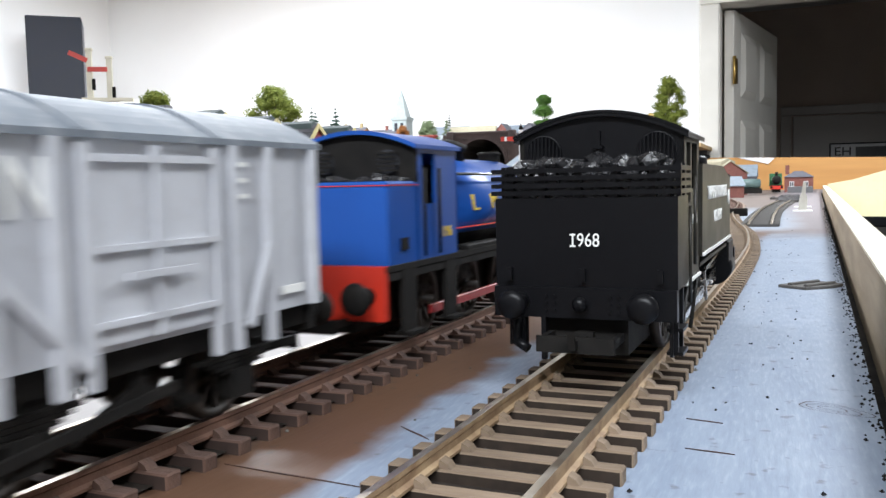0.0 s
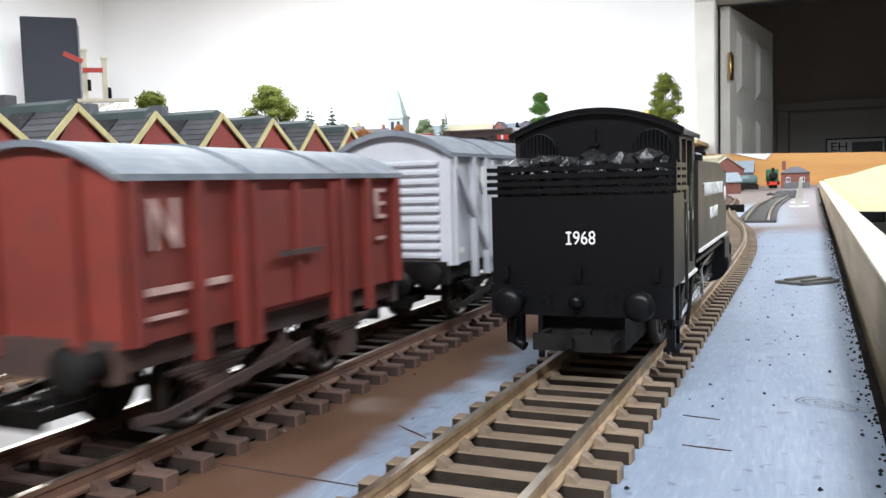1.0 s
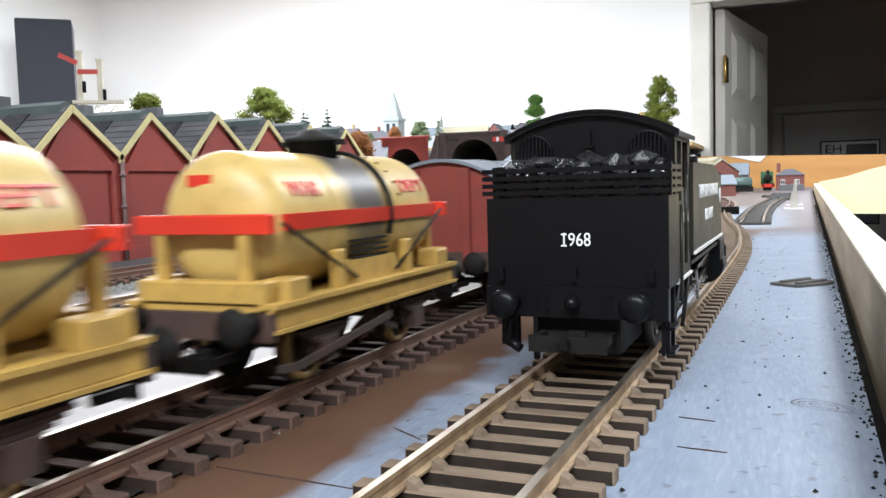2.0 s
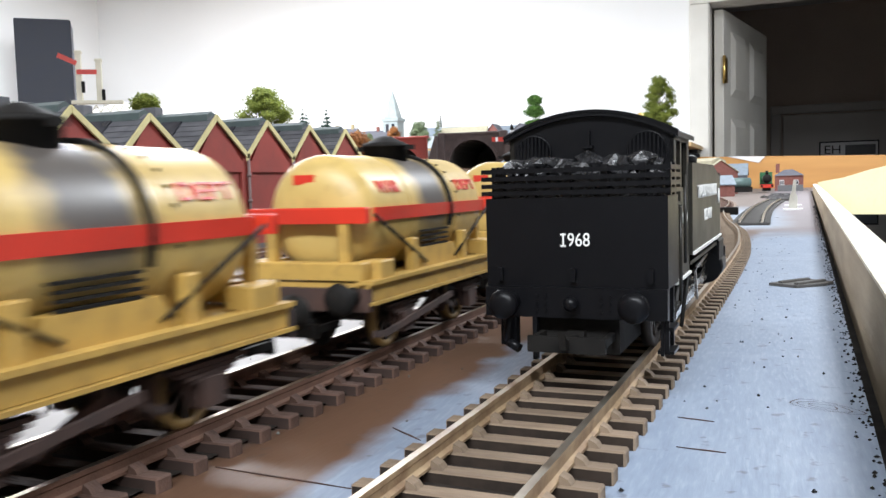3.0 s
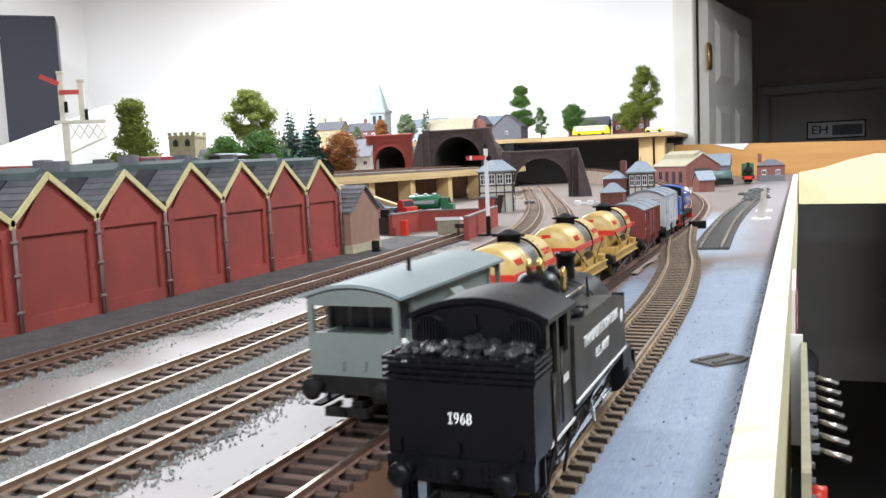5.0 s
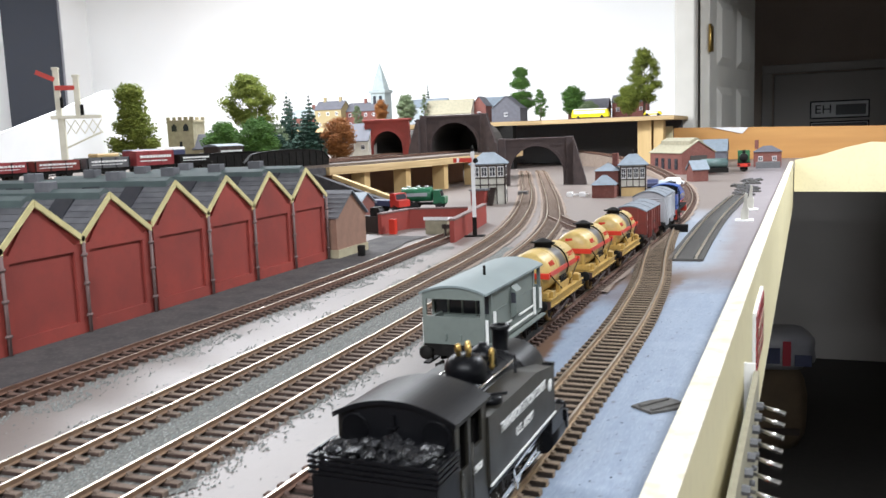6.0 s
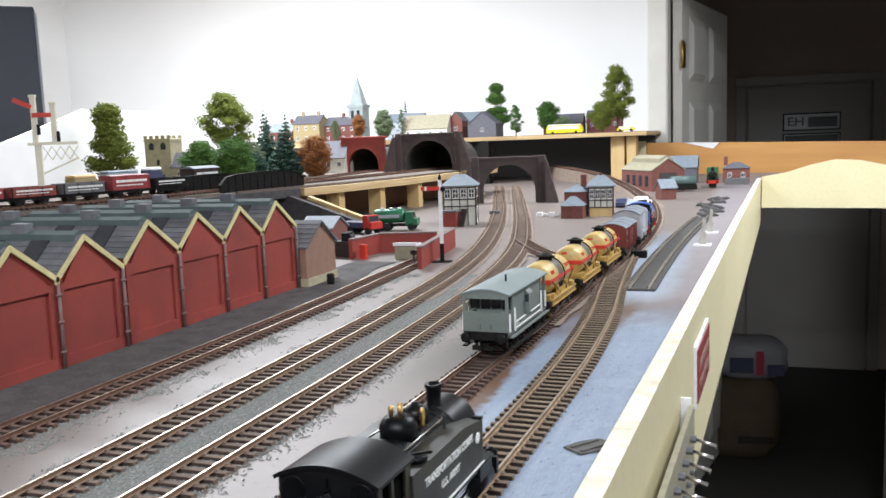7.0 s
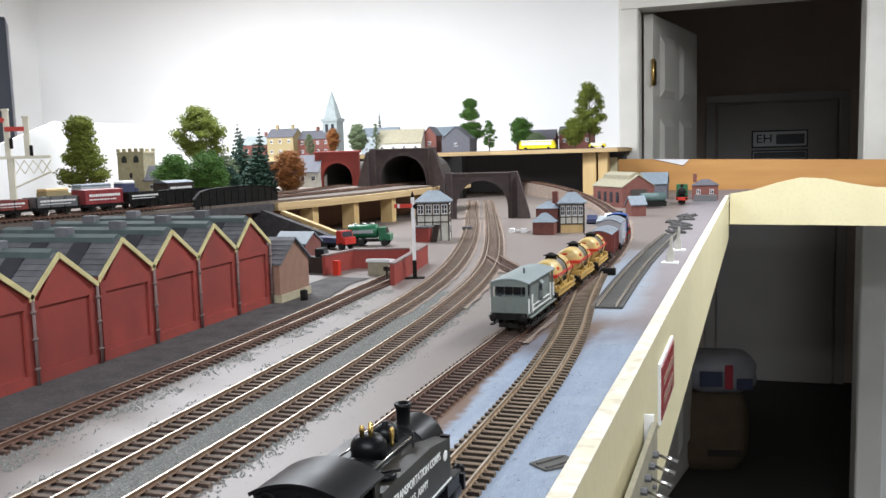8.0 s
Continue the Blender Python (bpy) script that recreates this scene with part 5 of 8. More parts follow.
    tree("fir_tree", "small fir tree behind the roofs", -1.12, 3.0, z, 0.16, 0.035, "leafdark", 31, "conifer")
    for x, y, ln, nm, lb in ((-0.455, 2.75, 0.12, "coach_bus", "yellow coach with a white roof and window band"), (-0.26, 2.77, 0.055, "car", "small yellow car parked on the town deck")):
        v = thing(nm, lb, "bus" if "bus" in nm else "car", pose(x, y, z))
        h = 0.028 if "bus" in nm else 0.014
        part("body", Mesh().prism([(-ln / 2, 0.004), (ln / 2, 0.004), (ln / 2, h * 0.5), (ln / 2 - 0.006, h), (-ln / 2 + 0.004, h), (-ln / 2, h * 0.6)], "y", -0.014, 0.014), "busyellow", v)
        part("roof", Mesh().box(-ln / 2 + 0.006, ln / 2 - 0.008, -0.0125, 0.0125, h, h + 0.003, c=0.001), "card", v)
        part("window_band", Mesh().box(-ln / 2 + 0.008, ln / 2 - 0.012, -0.0146, -0.0141, h * 0.55, h * 0.88), "card", v)
        for sx in (-0.32, 0.32):
            part("wheel", Mesh().cyl((sx * ln, -0.0148, 0.0045), (sx * ln, 0.0148, 0.0045), 0.0045, seg=12), "tyre", v)


def signal_box(name, label, x, y, rz, w, d, lower_h, upper_h, lower):
    o = thing(name, label, "signal box", pose(x, y, 0, 0, 0, rz))
    part("base", Mesh().box(-w / 2, w / 2, -d / 2, d / 2, 0, lower_h, c=0.0004), lower, o)
    part("cabin", Mesh().box(-w / 2, w / 2, -d / 2, d / 2, lower_h, lower_h + upper_h), "tudorwhite", o)
    e = 0.005
    z = lower_h + upper_h
    part("roof", Mesh().add([(-w / 2 - e, -d / 2 - e, z), (w / 2 + e, -d / 2 - e, z), (w / 2 + e, d / 2 + e, z), (-w / 2 - e, d / 2 + e, z), (-w * 0.18, 0, z + 0.018), (w * 0.18, 0, z + 0.018),
                            (-w / 2 - e, -d / 2 - e, z - 0.0015), (w / 2 + e, -d / 2 - e, z - 0.0015), (w / 2 + e, d / 2 + e, z - 0.0015), (-w / 2 - e, d / 2 + e, z - 0.0015)],
                           [(0, 1, 5, 4), (1, 2, 5), (2, 3, 4, 5), (3, 0, 4), (0, 6, 7, 1), (1, 7, 8, 2), (2, 8, 9, 3), (3, 9, 6, 0), (6, 9, 8, 7)]), "boxroof", o)
    part("finial", Mesh().cyl((0, 0, z + 0.017), (0, 0, z + 0.026), 0.0008, seg=6), "timber", o)
    for side in (0, 1):
        ln = w if side == 0 else d
        n = 4 if side == 0 else 3
        for k in range(n):
            c = -ln / 2 + ln * (k + 0.5) / n
            ww, z0, z1 = ln / n * 0.72, lower_h + upper_h * 0.38, lower_h + upper_h * 0.86
            if side == 0:
                win = part("window", Mesh().box(c - ww / 2, c + ww / 2, -d / 2 - 0.001, -d / 2, z0, z1), "card", o)
                for i in (-1, 1):
                    for j in (0, 1):
                        part("pane", Mesh().box(c + i * ww * 0.23 - ww * 0.17, c + i * ww * 0.23 + ww * 0.17, -d / 2 - 0.0014, -d / 2 - 0.001, z0 + (z1 - z0) * (0.1 + 0.43 * j), z0 + (z1 - z0) * (0.47 + 0.43 * j)), "glassdark", win)
            else:
                win = part("window", Mesh().box(w / 2, w / 2 + 0.001, c - ww / 2, c + ww / 2, z0, z1), "card", o)
                for i in (-1, 1):
                    part("pane", Mesh().box(w / 2 + 0.001, w / 2 + 0.0014, c + i * ww * 0.23 - ww * 0.17, c + i * ww * 0.23 + ww * 0.17, z0 + (z1 - z0) * 0.1, z1 - (z1 - z0) * 0.1), "glassdark", win)
    for sx in (-1, 1):
        for sy in (-1, 1):
            part("corner_post", Mesh().box(sx * w / 2 - 0.0012, sx * w / 2 + 0.0012, sy * d / 2 - 0.0012, sy * d / 2 + 0.0012, 0, z - 0.002), "timber", o)
    for k in range(1, 4):
        xx = -w / 2 + w * k / 4
        part("stud", Mesh().box(xx - 0.0008, xx + 0.0008, -d / 2 - 0.0007, -d / 2, lower_h, z - 0.004), "timber", o)
        if lower == "tudorwhite":
            part("stud", Mesh().box(xx - 0.0008, xx + 0.0008, -d / 2 - 0.0007, -d / 2, 0, lower_h - 0.001), "timber", o)
    for k in range(1, 3):
        yy = -d / 2 + d * k / 3
        part("stud", Mesh().box(w / 2, w / 2 + 0.0007, yy - 0.0008, yy + 0.0008, lower_h, z - 0.004), "timber", o)
    if lower == "tudorwhite":
        low = part("window", Mesh().box(w / 2 + 0.0002, w / 2 + 0.0012, -0.008, 0.008, lower_h * 0.3, lower_h * 0.8), "card", o)
        for i in (-1, 1):
            part("pane", Mesh().box(w / 2 + 0.0012, w / 2 + 0.0016, i * 0.0038 - 0.003, i * 0.0038 + 0.003, lower_h * 0.36, lower_h * 0.74), "glassdark", low)
    for zz in (lower_h, lower_h + upper_h * 0.33, z - 0.004):
        part("rail_band", Mesh().box(-w / 2 - 0.0009, w / 2 + 0.0009, -d / 2 - 0.0009, d / 2 + 0.0009, zz - 0.0009, zz + 0.0009), "timber", o)
    return o


def signal_post(name, label, x, y, z, h, rz, arms, white=True):
    o = thing(name, label, "signal", pose(x, y, z, 0, 0, rz))
    part("base", Mesh().box(-0.012, 0.012, -0.006, 0.006, 0, 0.0012), "blackmatt", o)
    m = Mesh()
    m.prism([(-0.0022, -0.0022), (0.0022, -0.0022), (0.0022, 0.0022), (-0.0022, 0.0022)], "z", 0.022, h)
    part("post", m, "card", o)
    part("post_foot", Mesh().box(-0.0024, 0.0024, -0.0024, 0.0024, 0, 0.022), "blackmatt", o)
    part("finial", Mesh().turned([(0.001, h), (0.0022, h + 0.002), (0.0004, h + 0.007)], seg=8), "blackmatt", o)
    for zz, ang in arms:
        a = part("arm", Mesh().box(-0.022, -0.001, -0.0038, -0.0030, -0.0024, 0.0024), "red", o, "red signal arm with a white stripe", m=pose(0, 0, zz, 0, ang, 0))
        part("stripe", Mesh().box(-0.018, -0.0155, -0.0041, -0.0039, -0.0024, 0.0024), "card", a)
        part("spectacle", Mesh().cyl((0.003, -0.0042, -0.001), (0.003, -0.003, -0.001), 0.003, seg=10), "blackmatt", a)
    part("ladder", Mesh().beam((0.0, 0.012, 0.001), (0.0, 0.003, h * 0.85), 0.004, 0.0008), "grey", o)
    return o


def yard():
    signal_box("signal_box", "half-timbered signal box with blue slate roof", -0.346, 1.335, 14, 0.054, 0.05, 0.032, 0.035, "tudorwhite")
    st = thing("box_stairs", "small brick porch and stairs by the signal box", "porch", pose(-0.352, 1.298, 0))
    part("porch", Mesh().box(-0.012, 0.012, -0.010, 0.008, 0, 0.024, c=0.0004), "brick", st)
    part("porch_roof", Mesh().box(-0.014, 0.014, -0.012, 0.009, 0.024, 0.0265), "slate", st)
    for i in range(7):
        part("step", Mesh().box(0.016, 0.026, -0.012 + 0.003 * i, -0.009 + 0.003 * i, 0.004 * i, 0.004 * i + 0.004), "timber", st)
    signal_box("signal_cabin", "small half-timbered signal cabin on a timber base", -0.130, 1.475, 8, 0.042, 0.036, 0.016, 0.038, "pine")
    h1 = house("lamp_hut", "small red brick hut with pyramid slate roof", -0.172, 1.435, 0, 0.038, 0.03, 0.022, 0.016, "brickbrown", "boxroof", axis="hip", windows=())
    house("brick_office", "red brick office with blue slate roof and chimney", -0.172, 1.475, 0, 0.04, 0.04, 0.044, 0.014, "brickbrown", "boxroof", axis="hip", windows=(), chimneys=(0.012,))
    signal_post("home_signal", "white lattice post signal with a red arm", -0.2205, 0.889, 0, 0.0965, 20, ((0.087, 0),))
    # bracket signal on the high level
    b = thing("bracket_signal", "cream bracket signal with two dolls and red arms", "signal", pose(-0.782, 0.858, 0.0717, 0, 0, 35))
    part("main_post", Mesh().box(-0.004, 0.004, -0.004, 0.004, 0, 0.086, c=0.0006), "postcream", b)
    part("platform", Mesh().box(-0.012, 0.05, -0.006, 0.006, 0.084, 0.088), "postcream", b)
    for k in range(4):
        part("lattice", Mesh().beam((0.006 + 0.011 * k, -0.003, 0.064), (0.017 + 0.011 * k, -0.003, 0.082), 0.0012, 0.0012), "postcream", b)
        part("lattice", Mesh().beam((0.017 + 0.011 * k, -0.003, 0.064), (0.006 + 0.011 * k, -0.003, 0.082), 0.0012, 0.0012), "postcream", b)
    part("bracket_chord", Mesh().beam((0.002, 0, 0.045), (0.05, 0, 0.066), 0.0024, 0.0024), "postcream", b)
    for x, h in ((-0.002, 0.148), (0.022, 0.138)):
        d = part("doll", Mesh().box(x - 0.0035, x + 0.0035, -0.0035, 0.0035, 0.088, h, c=0.0005), "postcream", b)
        part("cap", Mesh().box(x - 0.0045, x + 0.0045, -0.0045, 0.0045, h, h + 0.003, c=0.0008), "postcream", d)
        part("arm", Mesh().box(-0.026, -0.002, -0.0052, -0.0042, -0.003, 0.003), "red", d, m=pose(x, 0, h - 0.014, 0, 25 if x < 0 else 0, 0))
        part("lamp", Mesh().box(x + 0.003, x + 0.007, -0.006, -0.002, h - 0.05, h - 0.036, c=0.0005), "blackmatt", d)
    # goods yard walls
    for nm, pts in (("yard_wall_1", ((-0.227, 0.832), (-0.255, 1.03))), ("yard_wall_2", ((-0.262, 0.985), (-0.335, 0.965))), ("yard_wall_3", ((-0.335, 0.965), (-0.345, 0.90)))):
        (xa, ya), (xb, yb) = pts
        w = thing(nm, "low red brick yard wall with coping", "wall", kind="structure")
        a, c = Vector((xa, ya, 0.012)), Vector((xb, yb, 0.012))
        part("brickwork", Mesh().beam(a, c, 0.005, 0.024), "brick", w)
        part("coping", Mesh().beam(a + Vector((0, 0, 0.0128)), c + Vector((0, 0, 0.0128)), 0.0066, 0.0018), "pipe", w)
    w = thing("yard_fence", "dark timber yard fence", "fence", kind="structure")
    part("boards", Mesh().beam((-0.352, 0.915, 0.010), (-0.40, 0.93, 0.010), 0.003, 0.02), "timber", w)
    p = thing("gate_pier", "red painted gate pier", "pier", pose(-0.33, 0.905, 0))
    part("pier", Mesh().box(-0.004, 0.004, -0.004, 0.004, 0, 0.018, c=0.0006), "red", p)
    bx = thing("coal_bunker", "pale lidded bunker at the end of the siding", "bunker", pose(-0.275, 0.915, 0))
    part("box", Mesh().box(-0.014, 0.014, -0.008, 0.008, 0, 0.016, c=0.0004), "thatch", bx)
    part("lid", Mesh().prism([(-0.0095, 0.0165), (0.0095, 0.0165), (0.0095, 0.0185), (-0.0095, 0.0205)], "x", -0.0155, 0.0155), "card", bx)
    bf = thing("buffer_stop", "dark buffer stop at the end of the siding", "buffer stop", pose(-0.247, 0.885, 0))
    part("beam", Mesh().box(-0.012, 0.012, -0.001, 0.002, 0.009, 0.014), "timber", bf)
    for x in (-0.008, 0.008):
        part("upright", Mesh().box(x - 0.001, x + 0.001, -0.001, 0.001, 0.0, 0.0145), "timber", bf)
    house("yard_shed", "small red shed with a slate roof", -0.465, 1.06, 0, 0.05, 0.05, 0.024, 0.014, "brickbrown", "boxroof", axis="x", windows=())
    lf = thing("red_pot", "red chimney pot on the shed roof", "chimney pot", pose(-0.345, 0.735, 0.0625))
    part("pot", Mesh().turned([(0.003, 0), (0.003, 0.006), (0.0022, 0.007), (0.002, 0.010)], seg=10), "red", lf)

    # lorries
    def lorry(name, label, x, y, rz, cab, body, tanker):
        o = thing(name, label, "lorry", pose(x, y, 0.0, 0, 0, rz))
        part("chassis", Mesh().box(-0.034, 0.036, -0.009, 0.009, 0.007, 0.0105), "blackmatt", o)
        part("cab", Mesh().prism([(0.018, 0.009), (0.037, 0.009), (0.037, 0.019), (0.031, 0.020), (0.028, 0.030), (0.018, 0.030)], "y", -0.0125, 0.0125), cab, o)
        part("windscreen", Mesh().add([(0.0312, -0.011, 0.0205), (0.0312, 0.011, 0.0205), (0.0288, 0.011, 0.0285), (0.0288, -0.011, 0.0285)], [(0, 1, 2, 3)]), "glassdark", o)
        if tanker:
            t = part("tank", Mesh().turned([(0.004, -0.036), (0.0105, -0.0345), (0.0115, -0.033), (0.0115, 0.013), (0.0105, 0.0145), (0.004, 0.016)], a=(0, 0, 0.0235), axis="x", seg=20), body, o)
            part("band", Mesh().box(-0.026, 0.008, -0.0122, -0.0112, 0.021, 0.026), "houseblue", t)
            for xx in (-0.024, -0.008, 0.006):
                part("hatch", Mesh().cyl((xx, 0, 0.0348), (xx, 0, 0.037), 0.003, seg=10), "card", t)
        else:
            part("bed", Mesh().box(-0.036, 0.016, -0.0125, 0.0125, 0.0105, 0.019, c=0.0004), body, o)
        for xx in (-0.024, -0.013, 0.027):
            for s in (-1, 1):
                part("wheel", Mesh().cyl((xx, s * 0.0075, 0.006), (xx, s * 0.0125, 0.006), 0.006, seg=14), "tyre", o)
    lorry("tanker_lorry", "green tanker lorry with silver hatches", -0.425, 1.235, 10, "green", "green", True)
    lorry("red_lorry", "red tractor lorry with blue chassis", -0.466, 1.185, -20, "lorryred", "bagblue", False)
    lorry("dark_lorry", "dark maroon flat lorry behind the shed", -0.388, 0.93, 12, "blackmatt", "timber", False)

    # loose lever boxes and bits
    for x, y, nm, lb, mt in ((-0.335, 1.50, "relay_box", "small dark relay box", "grey"), (0.0, 0.945, "point_motor", "black point motor beside the junction", "blackmatt")):
        o = thing(nm, lb, "box", pose(x, y, 0))
        part("case", Mesh().box(-0.009, 0.009, -0.005, 0.005, 0, 0.008, c=0.0006), mt, o)
    o = thing("white_bar", "white plastic bar with two square ends on the ground", "bar", pose(-0.225, 1.46, 0))
    part("rod", Mesh().box(-0.02, 0.02, -0.002, 0.002, 0.002, 0.005), "card", o)
    for x in (-0.013, 0.009):
        part("block", Mesh().box(x - 0.005, x + 0.005, -0.004, 0.004, 0, 0.008, c=0.0005), "card", o)
    o = thing("white_rod", "thin grey rod lying near the train", "rod", pose(-0.07, 1.09, 0))
    part("rod", Mesh().box(-0.03, 0.01, -0.0008, 0.0008, 0, 0.002), "timber", o)
    for x, y in ((0.066, 1.06), (0.069, 1.2)):
        o = thing("stand_figure", "cream plastic bracket on a flat foot", "bracket", pose(x, y, 0), group="cream brackets by the edge")
        part("foot", Mesh().box(-0.012, 0.009, -0.012, 0.009, 0, 0.0016, c=0.0003), "card", o)
        part("upright", Mesh().prism([(-0.006, 0.0016), (0.003, 0.0016), (0.0035, 0.014), (0.0015, 0.018), (0.002, 0.032), (-0.001, 0.034), (-0.003, 0.019), (-0.0055, 0.012)], "y", -0.002, 0.002), "tudorwhite", o)
    # spare lengths of track
    sp = [(0.026, 0.728), (0.0265, 0.88), (0.0295, 1.06), (0.037, 1.25), (0.046, 1.42)]
    path = smooth_path(sp)
    o = thing("spare_track", "loose length of grey dusty track lying on the board", "track")
    sl = Mesh()
    vs = []
    ss = np.linspace(0, path[1][-1], 30)
    for s in ss:
        p, d = along(path, s)
        side = Vector((d.y, -d.x, 0)).normalized()
        for u, z in ((-0.0145, 0.0), (0.0145, 0.0), (0.0145, 0.002), (-0.0145, 0.002)):
            q = p + side * u
            vs.append((q.x, q.y, z))
    sl.add(vs, [(4 * k + i, 4 * k + (i + 1) % 4, 4 * k + 4 + (i + 1) % 4, 4 * k + 4 + i) for k in range(len(ss) - 1) for i in range(4)] + [(0, 1, 2, 3), tuple(4 * (len(ss) - 1) + i for i in (3, 2, 1, 0))])
    part("web", sl, "flexgrey", o)
    for off in (-0.00865, 0.00865):
        part("rail", rail_mesh(path, off), ("railtop", "railtop"), o)
    base = sleeper_mesh()
    shared = base.make("sleeper", "flexgrey", "flexgrey")
    s = 0.004
    while s < path[1][-1]:
        p, d = along(path, s)
        m = Matrix.Translation(p + Vector((0, 0, 0.0003))) @ pose(0, 0, 0, 0, 0, math.degrees(math.atan2(-d.x, d.y)))
        part("sleeper", shared, "flexgrey", o, m=m)
        s += 0.0077
    r = random.Random(5)
    for k in range(6):
        o = thing("track_scrap", "grey scrap of track in a loose heap", "track part", pose(0.048 + r.uniform(-0.012, 0.012), 1.47 + 0.07 * k, 0.0, 0, 0, r.uniform(-25, 25)), group="scrap track heap")
        for i in range(7):
            part("sleeper", Mesh().box(-0.014, 0.014, -0.026 + 0.0077 * i, -0.0225 + 0.0077 * i, 0.0, 0.003), "flexgrey", o)
        for x in (-0.0086, 0.0086):
            part("rail", Mesh().box(x - 0.0006, x + 0.0006, -0.028, 0.026, 0.003, 0.0055), "grey", o)
    # engine shed and far yard
    house("engine_shed", "red brick engine shed with clerestory roof and open doorway", -0.118, 2.20, 0, 0.088, 0.17, 0.052, 0.028, "brickbrown", "thatch", axis="y", rz=33, windows=())
    d = thing("shed_doorway", "dark panel standing in for the shaded shed doorway", "doorway", pose(-0.118, 2.20, 0, 0, 0, 33), kind="structure")
    # no hole in the gable: a dark panel paints the shade inside
    part("opening", Mesh().box(-0.022, 0.022, -0.0868, -0.0855, 0, 0.045), "tunnel", d)
    part("clerestory", Mesh().prism([(-0.018, 0.068), (0.018, 0.068), (0.018, 0.08), (0, 0.088), (-0.018, 0.08)], "y", -0.075, 0.075), "thatch", d)
    for k in range(4):
        part("side_window", Mesh().box(-0.0452, -0.0442, -0.065 + 0.035 * k, -0.05 + 0.035 * k, 0.012, 0.038), "glassdark", d)
    house("side_shed", "grey slate-roofed shed beside the engine shed", -0.06, 2.50, 0, 0.075, 0.1, 0.045, 0.03, "housegrey", "boxroof", axis="x", windows=())
    house("red_hut", "small red brick hut with a pale slate roof", -0.052, 1.85, 0, 0.034, 0.03, 0.026, 0.016, "brickbrown", "boxroof", axis="x", rz=30, windows=())
    house("far_office", "red brick office with a grey hipped roof at the far end", 0.083, 2.45, 0, 0.07, 0.05, 0.04, 0.016, "brickbrown", "housegrey", axis="hip", windows=((1, 2),), chimneys=(-0.028,))
    o = thing("grey_platform", "grey loading dock in the far yard", "platform", pose(0.085, 2.36, 0))
    part("dock", Mesh().box(-0.03, 0.03, -0.02, 0.02, 0, 0.016, c=0.0006), "grey", o)
    fl = thing("far_locomotive", "green tank locomotive with red buffer beam in the far yard", "locomotive", pose(0.03, 2.2, 0, 0, 0, 2))
    part("buffer_beam", Mesh().box(-0.015, 0.015, 0, 0.002, 0.012, 0.020), "red", fl)
    part("footplate", Mesh().box(-0.015, 0.015, 0.0015, 0.1, 0.0195, 0.021), "blackmatt", fl)
    part("boiler", Mesh().cyl((0, 0.006, 0.034), (0, 0.07, 0.034), 0.0105, seg=20), "locogreen", fl)
    part("smokebox_door", Mesh().turned([(0.0105, 0.006), (0.0098, 0.003), (0.004, 0.0015)], a=(0, 0, 0.034), axis="y"), "blackmatt", fl)
    part("chimney", Mesh().cyl((0, 0.014, 0.043), (0, 0.014, 0.053), 0.0032, 0.0037, seg=12), "blackmatt", fl)
    part("cab", Mesh().box(-0.0145, 0.0145, 0.07, 0.1, 0.021, 0.05, c=0.001), "locogreen", fl)
    part("frame", Mesh().box(-0.009, 0.009, 0.004, 0.1, 0.004, 0.0195), "blackmatt", fl)
    for s in (-1, 1):
        part("buffer", Mesh().cyl((s * 0.0114, -0.006, 0.0165), (s * 0.0114, 0, 0.0165), 0.0028, 0.0015, seg=12), "blackmatt", fl)
    wt = thing("green_water_tank", "grey-green cylindrical tank wagon in the far yard", "tank", pose(-0.035, 2.1, 0, 0, 0, 25))
    part("barrel", Mesh().cyl((-0.03, 0, 0.026), (0.03, 0, 0.026), 0.0115, seg=20), "dullgreen", wt)
    part("cradle", Mesh().box(-0.032, 0.032, -0.012, 0.012, 0.004, 0.016), "blackmatt", wt)
    for x, y, rz, mt in ((-0.09, 1.62, 80, "houseblue"), (-0.12, 1.66, 95, "bagblue"), (-0.085, 1.70, 70, "card")):
        o = thing("parked_car", "small pale blue model car parked by the cabin", "car", pose(x, y, 0, 0, 0, rz), group="parked cars")
        part("body", Mesh().prism([(-0.025, 0.003), (0.025, 0.003), (0.025, 0.009), (0.012, 0.011), (0.007, 0.017), (-0.012, 0.017), (-0.018, 0.011), (-0.025, 0.010)], "y", -0.01, 0.01), mt, o)
        for xx in (-0.015, 0.015):
            part("wheel", Mesh().cyl((xx, -0.0104, 0.004), (xx, 0.0104, 0.004), 0.004, seg=12), "tyre", o)


